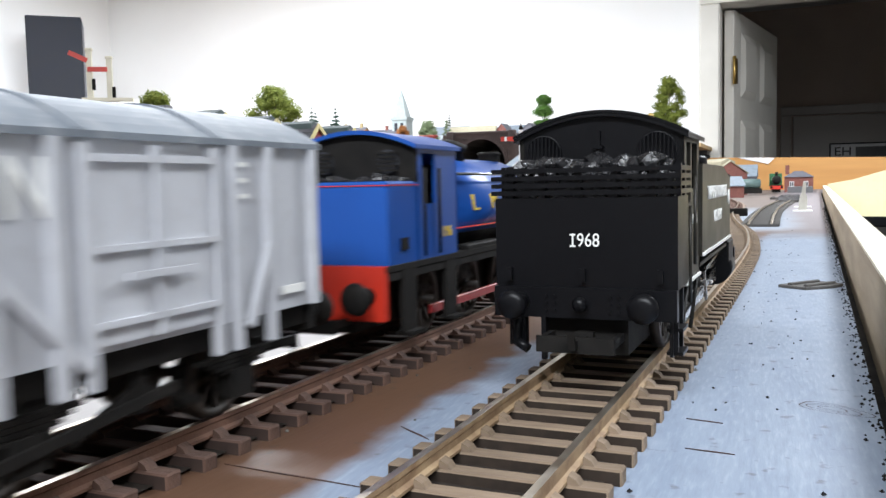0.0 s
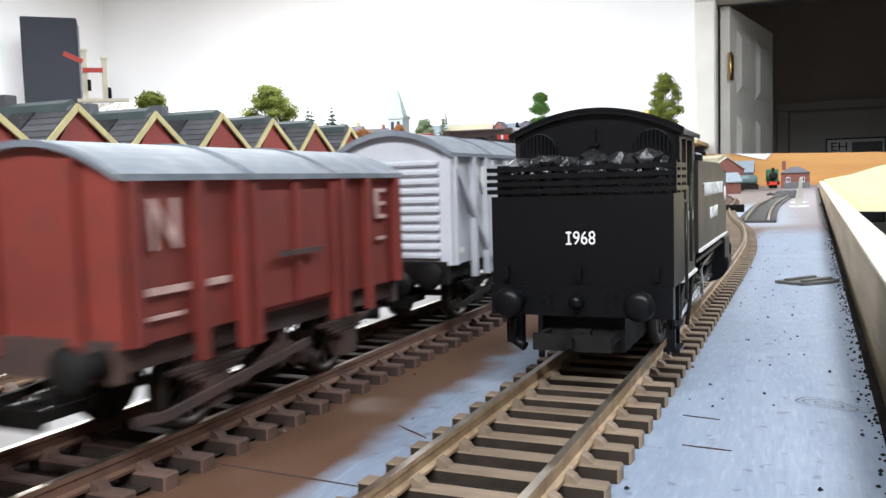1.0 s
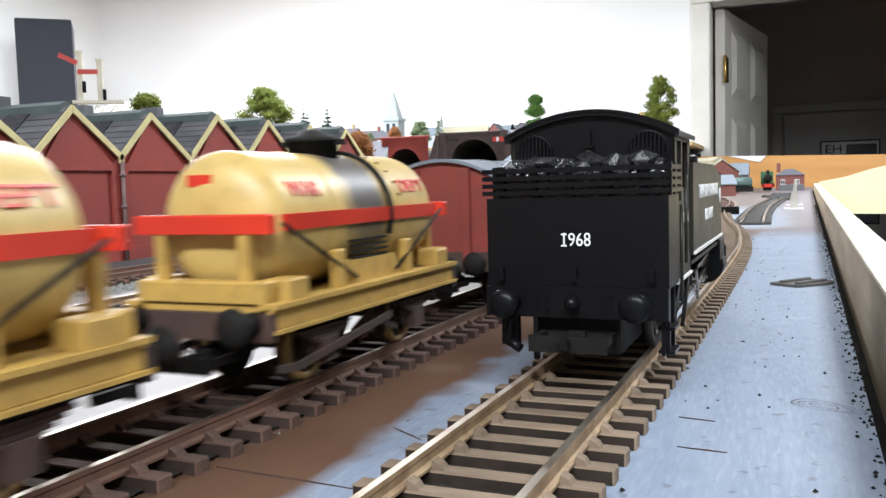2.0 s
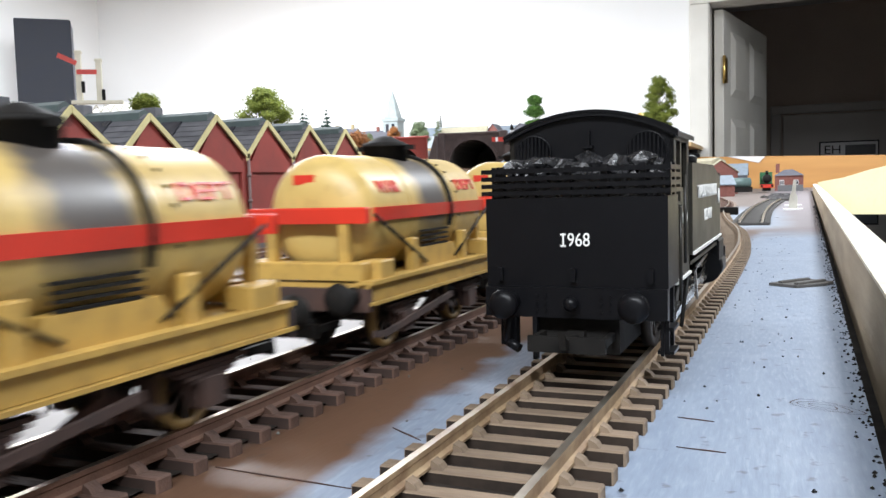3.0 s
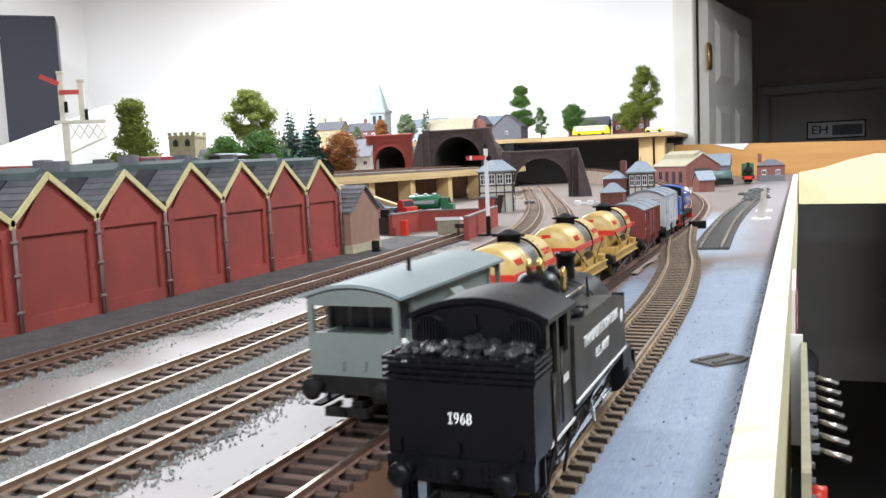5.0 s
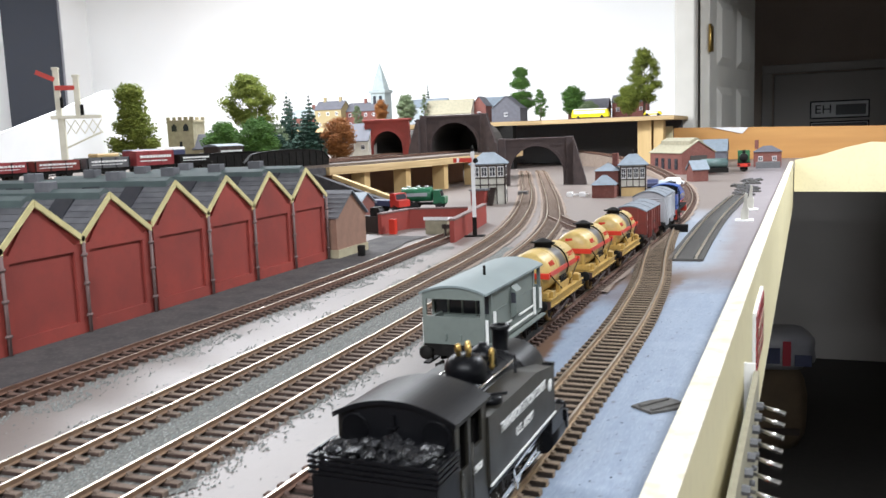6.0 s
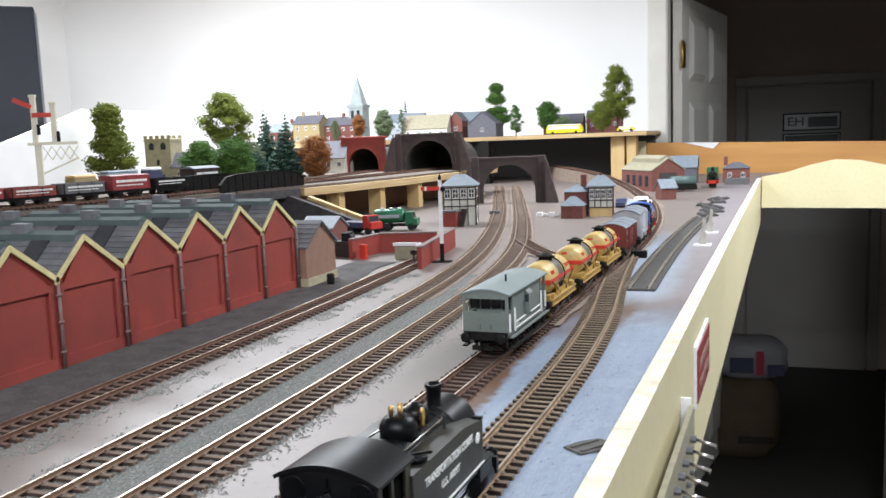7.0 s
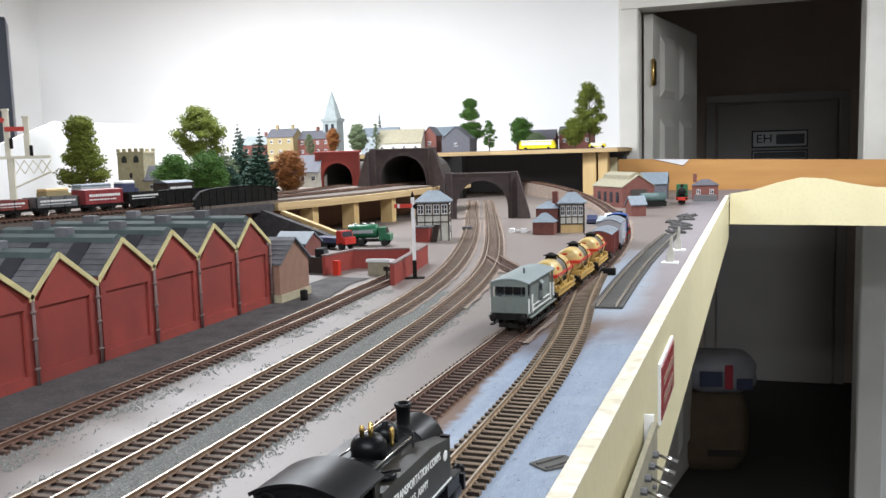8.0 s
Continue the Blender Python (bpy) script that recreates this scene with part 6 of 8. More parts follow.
def open_wagon(name, label, x, y, rz, mt, z, h=0.016, group="wagons on the high level", van=False, roof="vanroof"):
    o = thing(name, label, "wagon", pose(x, y, z, 0, 0, rz), group=group)
    L, w = 0.0315, 0.0155
    z0, z1 = 0.0165, 0.0175 + h
    if van:
        part("body", Mesh().box(-w, w, -L, L, z0, z1, c=0.0004), mt, o)
        rise = 0.0014 if roof == "slatered" else 0.0042
        part("roof", Mesh().prism([(-w - 0.001, z1 + 0.0003), (w + 0.001, z1 + 0.0003), (0.011, z1 + rise * 0.62), (0, z1 + rise), (-0.011, z1 + rise * 0.62)], "y", -L - 0.001, L + 0.001), roof, o)
        part("door", Mesh().box(w, w + 0.0006, -0.008, 0.008, z0 + 0.0008, z1 - 0.0012), mt, o)
    else:
        part("floor", Mesh().box(-w + 0.0012, w - 0.0012, -L + 0.0012, L - 0.0012, z0, z0 + 0.001), "timber", o)
        for s in (-1, 1):
            part("side", Mesh().box(s * w - 0.0006, s * w + 0.0006, -L, L, z0, z1), mt, o)
            part("end", Mesh().box(-w + 0.0007, w - 0.0007, s * L - 0.0006, s * L + 0.0006, z0, z1), mt, o)
        load = Mesh().box(-w + 0.0008, w - 0.0008, -L + 0.0008, L - 0.0008, z0 + 0.0012, z1 - 0.0022)
        r = random.Random(label)
        for k in range(40):
            lump(load, (r.uniform(-w + 0.003, w - 0.003), r.uniform(-L + 0.003, L - 0.003), z1 - 0.002), r.uniform(0.001, 0.0021), r)
        part("coal_load", load, "coal", o)
    for yy in (-L + 0.001, -0.0105, 0.0105, L - 0.001):
        part("strap", Mesh().box(w + 0.0006, w + 0.0012, yy - 0.0007, yy + 0.0007, z0, z1 - 0.0004), "blackmatt" if not van else mt, o)
    r = random.Random(name + label)
    for k in range(2):
        ya = -L * 0.8
        zz = z0 + (z1 - z0) * (0.62 - 0.30 * k)
        while ya < L * (0.78 if k == 0 else 0.5):
            ln = r.uniform(0.0025, 0.0055)
            part("lettering_bar", Mesh().box(w + 0.0006, w + 0.0014, ya, min(ya + ln, L * 0.85), zz - (z1 - z0) * (0.09 if k == 0 else 0.04), zz + (z1 - z0) * (0.09 if k == 0 else 0.04)), "white", o)
            ya += ln + 0.0012
    part("frame", Mesh().box(-0.012, 0.012, -L, L, 0.0122, 0.0164), "blackmatt", o)
    for s in (-1, 1):
        part("solebar", Mesh().box(s * 0.0128 - 0.0008, s * 0.0128 + 0.0008, -L, L, 0.0128, 0.0164), "blackmatt", o)
        for e in (-1, 1):
            part("buffer", Mesh().cyl((s * 0.0114, e * L, 0.0145), (s * 0.0114, e * (L + 0.0045), 0.0145), 0.0014, 0.0026, seg=10), "blackmatt", o)
    part("brake_lever", Mesh().beam((0.0148, 0.002, 0.012), (0.0148, -L + 0.004, 0.0085), 0.0007, 0.0012), "blackmatt", o)
    for yy in (-0.0165, 0.0165):
        part("axle_guard", Mesh().prism([(yy - 0.0055, 0.0140), (yy + 0.0055, 0.0140), (yy + 0.0022, 0.0080), (yy - 0.0022, 0.0080)], "x", 0.0118, 0.0132), "blackmatt", o)
        for s in (-1, 1):
            part("wheel", Mesh().turned([(0.0062, -0.0010), (0.0062, 0.0010), (0.0048, 0.0012), (0.0044, 0.0006), (0.0016, 0.0006), (0.0014, 0.0016)], a=(s * 0.0085, yy, 0.0110), axis="x", seg=18), "wheel", o)
    return o


def high_wagons():
    path = smooth_path(PATH_H)
    pitch = 0.0725
    s0 = float(np.interp(0.93, [q.y for q in path[0]], path[1])) - 3 * pitch + 0.039
    cars = [("open_wagon", "red open coal wagon with white lettering", "wagonred", 0.012, False, 0), ("open_wagon", "dark red open coal wagon", "bauxite", 0.012, False, 0), ("open_wagon", "slate grey open coal wagon with white lettering", "grey", 0.013, False, 0),
            ("salt_van", "red flat-topped van with white lettering", "wagonred", 0.019, True, 0), ("open_wagon", "black open coal wagon", "blackmatt", 0.012, False, 0), ("goods_van", "dark brown goods van with white roof", "timber", 0.021, True, 0.075)]
    for k, (nm, lb, mt, h, van, more) in enumerate(cars):
        lane = smooth_path(PATH_H2) if k == 5 else path
        p, d = along(lane, s0 + pitch * k + more)
        open_wagon(nm, lb, p.x, p.y, math.degrees(math.atan2(-d.x, d.y)), mt, p.z, h, van=van, roof="slatered" if nm == "salt_van" else "vanroof")
    # road vehicles and stores behind the wagons
    for x, y, ln, hh, mt, top, lb in ((-0.965, 1.135, 0.03, 0.030, "houseyellow", "pine", "yellow and orange parked lorry"), (-0.965, 1.235, 0.045, 0.034, "houseblue", "boxroof", "blue covered lorry by the trees"), (-0.97, 1.325, 0.02, 0.036, "bagblue", "card", "dark blue tank lorry with a white top")):
        o = thing("parked_lorry", lb, "lorry", pose(x, y, 0.0717, 0, 0, 82), group="vehicles on the high level")
        part("body", Mesh().box(-ln, ln * 0.55, -0.013, 0.013, 0.008, hh, c=0.0015), mt, o)
        part("tilt", Mesh().box(-ln, ln * 0.55, -0.0125, 0.0125, hh + 0.0002, hh + 0.005, c=0.002), top, o)
        part("cab", Mesh().prism([(ln * 0.57, 0.007), (ln, 0.007), (ln, 0.017), (ln * 0.9, 0.026), (ln * 0.57, 0.026)], "y", -0.0125, 0.0125), mt, o)
        for xx in (-ln * 0.6, ln * 0.7):
            for s in (-1, 1):
                part("wheel", Mesh().cyl((xx, s * 0.0095, 0.0055), (xx, s * 0.0132, 0.0055), 0.0055, seg=12), "tyre", o)


def front_details():
    """Things on the outside of the fascia and on the floor beyond."""
    def on(y):
        return edge_x(y) + 0.013
    o = thing("red_plaque", "red enamel plaque with a pale border on the fascia", "plaque", pose(on(0.60), 0.60, -0.028, 0, 0, -1.97))
    part("plate", Mesh().box(0.0, 0.002, -0.05, 0.05, -0.022, 0.022), "card", o)
    part("enamel", Mesh().box(0.002, 0.0028, -0.047, 0.047, -0.019, 0.019), "plaque", o)
    for k in range(2):
        part("lettering_bar", Mesh().box(0.0028, 0.0032, -0.036, 0.036, 0.003 - 0.014 * k, 0.009 - 0.014 * k), "buff", o)
    c = thing("switch_panel", "control panel with chrome toggle switches on the fascia", "control panel", pose(on(0.40) + 0.005, 0.40, -0.042, 0, 0, -1.97))
    part("panel", Mesh().box(0.0, 0.003, -0.13, 0.07, -0.05, 0.020), "thatch", c)
    for y in (-0.12, -0.03, 0.06):
        part("spacer", Mesh().box(-0.0055, 0.0, y - 0.004, y + 0.004, -0.045, -0.035), "timber", c)
    part("bracket", Mesh().box(-0.0055, 0.001, 0.0705, 0.0725, -0.05, 0.024), "card", c)
    for k in range(7):
        y = 0.045 - 0.019 * k
        for z in (0.008,):
            part("nut", Mesh().cyl((0.003, y, z), (0.0065, y, z), 0.0022, seg=6, smooth=False), "grey", c)
            part("toggle", Mesh().cyl((0.0065, y, z), (0.0175, y - 0.001, z - 0.003), 0.0008, 0.0014, seg=10), "steel", c)
            part("terminal", Mesh().cyl((0.003, y, -0.012), (0.0055, y, -0.012), 0.0015, seg=10), "grey", c)
    for k in range(3):
        part("push_button", Mesh().cyl((0.003, -0.04 - 0.014 * k, -0.022), (0.010, -0.04 - 0.014 * k, -0.022), 0.0045, seg=12), "red", c)
    # bulging bag of packets standing on a printed sack
    r = random.Random(9)

    def pillow(w, d, h, puff):
        m = Mesh()
        n, k = 14, 6
        vs = []
        for q in range(k + 1):
            f = q / k
            g = 1 - puff * (2 * f - 1) ** 4
            for i in range(n):
                a = 2 * math.pi * i / n
                ca, sa = math.cos(a), math.sin(a)
                e = (abs(ca) ** 4 + abs(sa) ** 4) ** -0.25
                b = 1 + r.uniform(-0.05, 0.05)
                vs.append((ca * e * w / 2 * g * b, sa * e * d / 2 * g * b, h * f + r.uniform(-0.006, 0.006) * (0 < q < k)))
        fs = [(q * n + i, q * n + (i + 1) % n, (q + 1) * n + (i + 1) % n, (q + 1) * n + i) for q in range(k) for i in range(n)]
        return m.add(vs, fs + [tuple(range(n - 1, -1, -1)), tuple(k * n + i for i in range(n))], True)
    sack = thing("printed_sack", "brown printed sack standing on the dark floor", "sack", pose(0.08, 4.0, FLOOR, 0, 0, 10))
    part("sack", pillow(0.34, 0.26, 0.36, 0.25), "cardboard", sack)
    part("lettering_bar", Mesh().box(-0.03, 0.12, -0.143, -0.137, 0.08, 0.11), "timber", sack)
    bag = thing("packet_bag", "white, blue and red plastic bag of packets on the sack", "bag", pose(0.12, 4.0, FLOOR + 0.362, 0, 0, 8))
    part("bag", pillow(0.32, 0.24, 0.17, 0.3), "bagwhite", bag)
    for x0, x1, z0, z1, mt in ((-0.10, 0.0, 0.04, 0.11, "bagblue"), (0.01, 0.045, 0.03, 0.14, "bagred"), (0.06, 0.13, 0.03, 0.08, "bagblue")):
        part("print_patch", Mesh().box(x0, x1, -0.131, -0.126, z0, z1, c=0.002), mt, bag)
    o = thing("low_cabinet", "pale cabinet in the dim hall", "cabinet", pose(1.25, 4.7, FLOOR))
    part("carcass", Mesh().box(-0.35, 0.35, -0.3, 0.3, 0, 0.85, c=0.006), "darkwall", o)
    part("top", Mesh().box(-0.36, 0.36, -0.31, 0.31, 0.85, 0.88, c=0.004), "gloss", o)


# ---- rolling stock: local y runs forward, origin under the rear headstock, z from the board ----
def arc_roof(w, z0, z1, t, n=16, over=0.0):
    """Outline of a curved roof shell in x, z."""
    top = [(-w / 2 - over + (w + 2 * over) * i / n, z0 + (z1 - z0) * (1 - (2 * i / n - 1) ** 2)) for i in range(n + 1)]
    return top + [(x, z - t) for x, z in reversed(top)]


def arc_end(w, zb, z0, z1, n=16):
    """Outline of a vehicle end under a curved roof."""
    return [(-w / 2, zb), (w / 2, zb)] + [(w / 2 - w * i / n, z0 + (z1 - z0) * (1 - (2 * i / n - 1) ** 2)) for i in range(n + 1)]


def wheelset(parent, y, r, rim="wheel", spokes=8, name="wheelset"):
    """Axle with two spoked wheels; turns about its own axis."""
    m = Mesh()
    m.cyl((-0.0125, 0, 0), (0.0125, 0, 0), 0.0009, seg=8)
    for s in (-1, 1):
        x = s * 0.0083
        m.turned([(r * 0.80, -0.0011), (r, -0.0011), (r, 0.0010), (r * 0.80, 0.0010), (r * 0.80, -0.0011)], a=(x, 0, 0), axis="x", seg=24, slot=1)
        m.cyl((x - s * 0.0015, 0, 0), (x - s * 0.0011, 0, 0), r + 0.0006, seg=24) if spokes < 10 else None
        m.cyl((x - 0.0012, 0, 0), (x + 0.0012, 0, 0), r * 0.2, seg=10)
        for k in range(spokes):
            a = 2 * math.pi * k / spokes
            m.beam((x, r * 0.15 * math.cos(a), r * 0.15 * math.sin(a)), (x, r * 0.83 * math.cos(a), r * 0.83 * math.sin(a)), 0.0009, 0.0009)
    o = part(name, m, ("wheel", rim), parent, m=pose(0, y, RAIL_Z + r))
    SPIN.append((o, parent, y, r))
    return o


SPIN = []


def buffers(o, L, z=0.018, metal="blackmatt", front=True, rear=True, spacing=0.0114, r=0.0033):
    for y, d in ([(0, -1)] if rear else []) + ([(L, 1)] if front else []):
        for s in (-1, 1):
            b = Mesh()
            b.cyl((s * spacing, y, z), (s * spacing, y + d * 0.0038, z), 0.0019, 0.0015, seg=12)
            prof = [(0.0011, 0.0035), (r, 0.0058), (r * 0.93, 0.0066), (r * 0.5, 0.0071)]
            b.turned([(p, d * h) for p, h in prof], a=(s * spacing, y, z), axis="y", seg=16)
            part("buffer", b, metal, o)


def coupling(o, y, d, z=0.0125):
    """Tension-lock coupling: a wide loop and a hook."""
    m = Mesh()
    m.box(-0.0016, 0.0016, min(y, y - d * 0.012), max(y, y - d * 0.012), z - 0.001, z + 0.0006)
    m.box(-0.0068, 0.0068, y + d * 0.0062 - 0.0005, y + d * 0.0062 + 0.0005, z - 0.002, z + 0.0008)
    for s in (-1, 1):
        m.box(s * 0.0063 - 0.0005, s * 0.0063 + 0.0005, min(y - d * 0.002, y + d * 0.0062), max(y - d * 0.002, y + d * 0.0062), z - 0.001, z + 0.0004)
    m.prism([(y, z), (y + d * 0.008, z + 0.0004), (y + d * 0.0095, z + 0.0022), (y + d * 0.0085, z - 0.0012), (y, z - 0.001)], "x", -0.0006, 0.0006)
    part("coupling", m, "blackmatt", o)


def underframe(o, L, w, solebar, iron, wheels=(0.018, 0.056), r=0.0062, lever=True, rim="wheel", solez=(0.0165, 0.0205)):
    for s in (-1, 1):
        sb = Mesh().box(s * (w / 2 - 0.0026) - 0.0012, s * (w / 2 - 0.0026) + 0.0012, 0, L, solez[0], solez[1])
        part("solebar", sb, solebar, o)
        for y in wheels:
            g = Mesh()
            x = s * 0.0122
            g.prism([(y - 0.0068, solez[0] + 0.001), (y + 0.0068, solez[0] + 0.001), (y + 0.0028, 0.0088), (y - 0.0028, 0.0088)], "x", x - 0.0004, x + 0.0004)
            g.box(x, x + s * 0.0022, y - 0.0024, y + 0.0024, 0.0086, 0.0128) if s > 0 else g.box(x - 0.0022, x, y - 0.0024, y + 0.0024, 0.0086, 0.0128)
            part("axle_guard", g, iron, o)
            sp = Mesh()
            for k in range(4):
                sp.box(min(x, x + s * 0.0016), max(x, x + s * 0.0016), y - 0.0085 + 0.0016 * k, y + 0.0085 - 0.0016 * k, 0.0150 - 0.0007 * k - 0.0006, 0.0150 - 0.0007 * k)
            part("leaf_spring", sp, iron, o)
        yc = (wheels[0] + wheels[1]) / 2
        br = Mesh()
        br.beam((s * 0.012, yc, 0.014), (s * 0.012, wheels[0] + 0.0075, 0.0095), 0.0008, 0.0012)
        br.beam((s * 0.012, yc, 0.014), (s * 0.012, wheels[1] - 0.0075, 0.0095), 0.0008, 0.0012)
        for yy in (wheels[0] + 0.0072, wheels[1] - 0.0072):
            br.box(s * 0.0083 - 0.0011, s * 0.0083 + 0.0011, yy - 0.0009, yy + 0.0009, 0.008, 0.0138)
        br.box(s * 0.012 - 0.0006, s * 0.012 + 0.0006, yc - 0.001, yc + 0.001, 0.0105, solez[0])
        part("brake_gear", br, iron, o)
        if lever:
            part("brake_lever", Mesh().beam((s * 0.0148, yc + 0.004, 0.0135), (s * 0.0148, 0.006, 0.0098), 0.0007, 0.0013).beam((s * 0.0148, 0.006, 0.0098), (s * 0.0148, 0.001, 0.0105), 0.0007, 0.0013), iron, o)
    part("floor_pan", Mesh().box(-w / 2 + 0.004, w / 2 - 0.004, 0.001, L - 0.001, solez[0] + 0.0012, solez[1]), iron, o)
    for y in (0, L):
        part("headstock", Mesh().box(-w / 2 + 0.0006, w / 2 - 0.0006, y - 0.0008, y + 0.0008, solez[0] - 0.001, solez[1] + 0.0003), iron, o)
    for y in wheels:
        wheelset(o, y, r, rim)
    buffers(o, L)
    coupling(o, 0, -1)
    coupling(o, L, 1)


def covered_van(name, label, body, roof, iron, corrugated):
    L, w, zb, ze, zt = (0.0755, 0.0295, 0.0200, 0.0460, 0.0512) if corrugated else (0.0755, 0.0295, 0.0200, 0.0412, 0.0458)
    o = thing(name, label, "wagon", group="vehicles of the train")
    part("body", Mesh().prism(arc_end(w, zb, ze, zt), "y", 0.0, L), body, o)
    rm = Mesh().prism(arc_roof(w, ze + 0.0004, zt + 0.0006, 0.0009, over=0.0012), "y", -0.0012, L + 0.0012, smooth=False)
    rp = part("roof", rm, roof, o)
    for y in (L * 0.34, L * 0.66):
        part("roof_strip", Mesh().prism(arc_roof(w, ze + 0.0007, zt + 0.0009, 0.0004, over=0.0012), "y", y - 0.0004, y + 0.0004), roof, rp)
    if corrugated:
        part("roof_rim", Mesh().prism(arc_roof(w, ze + 0.0006, zt + 0.0010, 0.0014, over=0.0014), "y", -0.0016, -0.0010), roof, rp)
    for y, d in ((0, -1), (L, 1)):
        e = Mesh()
        if corrugated:
            for k in range(11):
                z = zb + 0.0012 + 0.0022 * k
                e.prism([(y, z), (y + d * 0.0010, z + 0.0005), (y + d * 0.0010, z + 0.0011), (y, z + 0.0016)], "x", -w / 2 + 0.0025, w / 2 - 0.0025)
        else:
            for x in (-0.0075, 0.0075):
                e.box(x - 0.0011, x + 0.0011, min(y, y + d * 0.0012), max(y, y + d * 0.0012), zb - 0.002, zt - 0.002)
        for x in (-w / 2, w / 2):
            e.box(x - 0.0008, x + 0.0008, min(y, y + d * 0.0007), max(y, y + d * 0.0007), zb, ze)
        part("end_ribs", e, body, o)
    for s in (-1, 1):
        x = s * w / 2
        a, c = (x, x + s * 0.0008) if s > 0 else (x + s * 0.0008, x)
        dm = Mesh().box(a, c, L / 2 - 0.0115, L / 2 + 0.0115, zb + 0.001, ze - 0.0022)
        dr = part("door", dm, body, o)
        f = Mesh()
        a2, c2 = (x, x + s * 0.0015) if s > 0 else (x - 0.0015, x)
        f.box(a2, c2, L / 2 - 0.0122, L / 2 - 0.0110, zb - 0.004, ze - 0.001)
        f.box(a2, c2, L / 2 + 0.0110, L / 2 + 0.0122, zb - 0.004, ze - 0.001)
        f.box(a2, c2, L / 2 - 0.0005, L / 2 + 0.0005, zb + 0.001, ze - 0.001)
        if corrugated:
            for z in (zb + 0.0035, zb + 0.0125, ze - 0.0028):
                f.box(a2, c2, L / 2 - 0.0110, L / 2 + 0.0110, z - 0.0004, z + 0.0004)
        part("door_frame", f, body, dr)
        part("door_bar", Mesh().beam((x + s * 0.0018, L / 2 - 0.006, zb + 0.009), (x + s * 0.0018, L / 2 + 0.006, zb + 0.009), 0.0006, 0.0009), iron if not corrugated else body, dr)
        for y in ((0.0012, 0.0135, 0.022) if corrugated else (0.0012, 0.0135, 0.023)):
            for yy in (y, L - y):
                part("upright_strap", Mesh().box(a2, c2, yy - 0.0007, yy + 0.0007, zb - (0.004 if y > 0.01 else 0), ze - 0.0005), body, o)
        if corrugated:
            for y0, y1, zt0 in ((0.0015, L / 2 - 0.0125, ze - 0.003), (L - 0.0135, L / 2 + 0.0185, zb + 0.011)):
                part("diagonal_brace", Mesh().beam((x + s * 0.001, y0, zt0), (x + s * 0.001, y1, zb - 0.001), 0.0012, 0.0014), body, o)
        xx = x + s * 0.00035
        m = FACE_RIGHT if s > 0 else (lambda x, y, z: pose(x, y, z, 90, 0, -90))
        yn, ye = (0.0075, L - 0.0075) if s > 0 else (L - 0.0075, 0.0075)
        if corrugated:
            yn, ye = (0.0190, L / 2 + 0.0175) if s > 0 else (L - 0.0190, L / 2 - 0.0175)
        ink = "white" if corrugated else "faded"
        lettering("letter", "N", 0.0098, m(xx, yn, ze - 0.0065), ink, o, 0.0050, 0.00025)
        lettering("letter", "E", 0.0078 if corrugated else 0.0085, m(xx, ye, ze - 0.0058), ink, o, 0.0040, 0.00025)
        if not corrugated:
            part("lettering_bar", Mesh().box(min(xx, xx + s * 0.0003), max(xx, xx + s * 0.0003), 0.0035, 0.0115, ze - 0.0152, ze - 0.0142), "faded", o)
            part("lettering_bar", Mesh().box(min(xx, xx + s * 0.0003), max(xx, xx + s * 0.0003), 0.0145, 0.020, ze - 0.0152, ze - 0.0142), "faded", o)
            part("lettering_bar", Mesh().box(min(xx, xx + s * 0.0003), max(xx, xx + s * 0.0003), L - 0.009, L - 0.006, ze - 0.0125, ze - 0.0118), "faded", o)
            part("lettering_bar", Mesh().box(min(xx, xx + s * 0.0003), max(xx, xx + s * 0.0003), 0.0035, 0.010, zb + 0.0028, zb + 0.0034), "faded", o)
        else:
            part("lettering_bar", Mesh().box(min(xx, xx + s * 0.0003), max(xx, xx + s * 0.0003), L - 0.010, L - 0.004, zb + 0.0025, zb + 0.0038), "white", o)
            part("lettering_bar", Mesh().box(min(xx, xx + s * 0.0003), max(xx, xx + s * 0.0003), 0.004, 0.0065, zb + 0.0025, zb + 0.0038), "white", o)
    underframe(o, L, w, iron, iron)
    return o


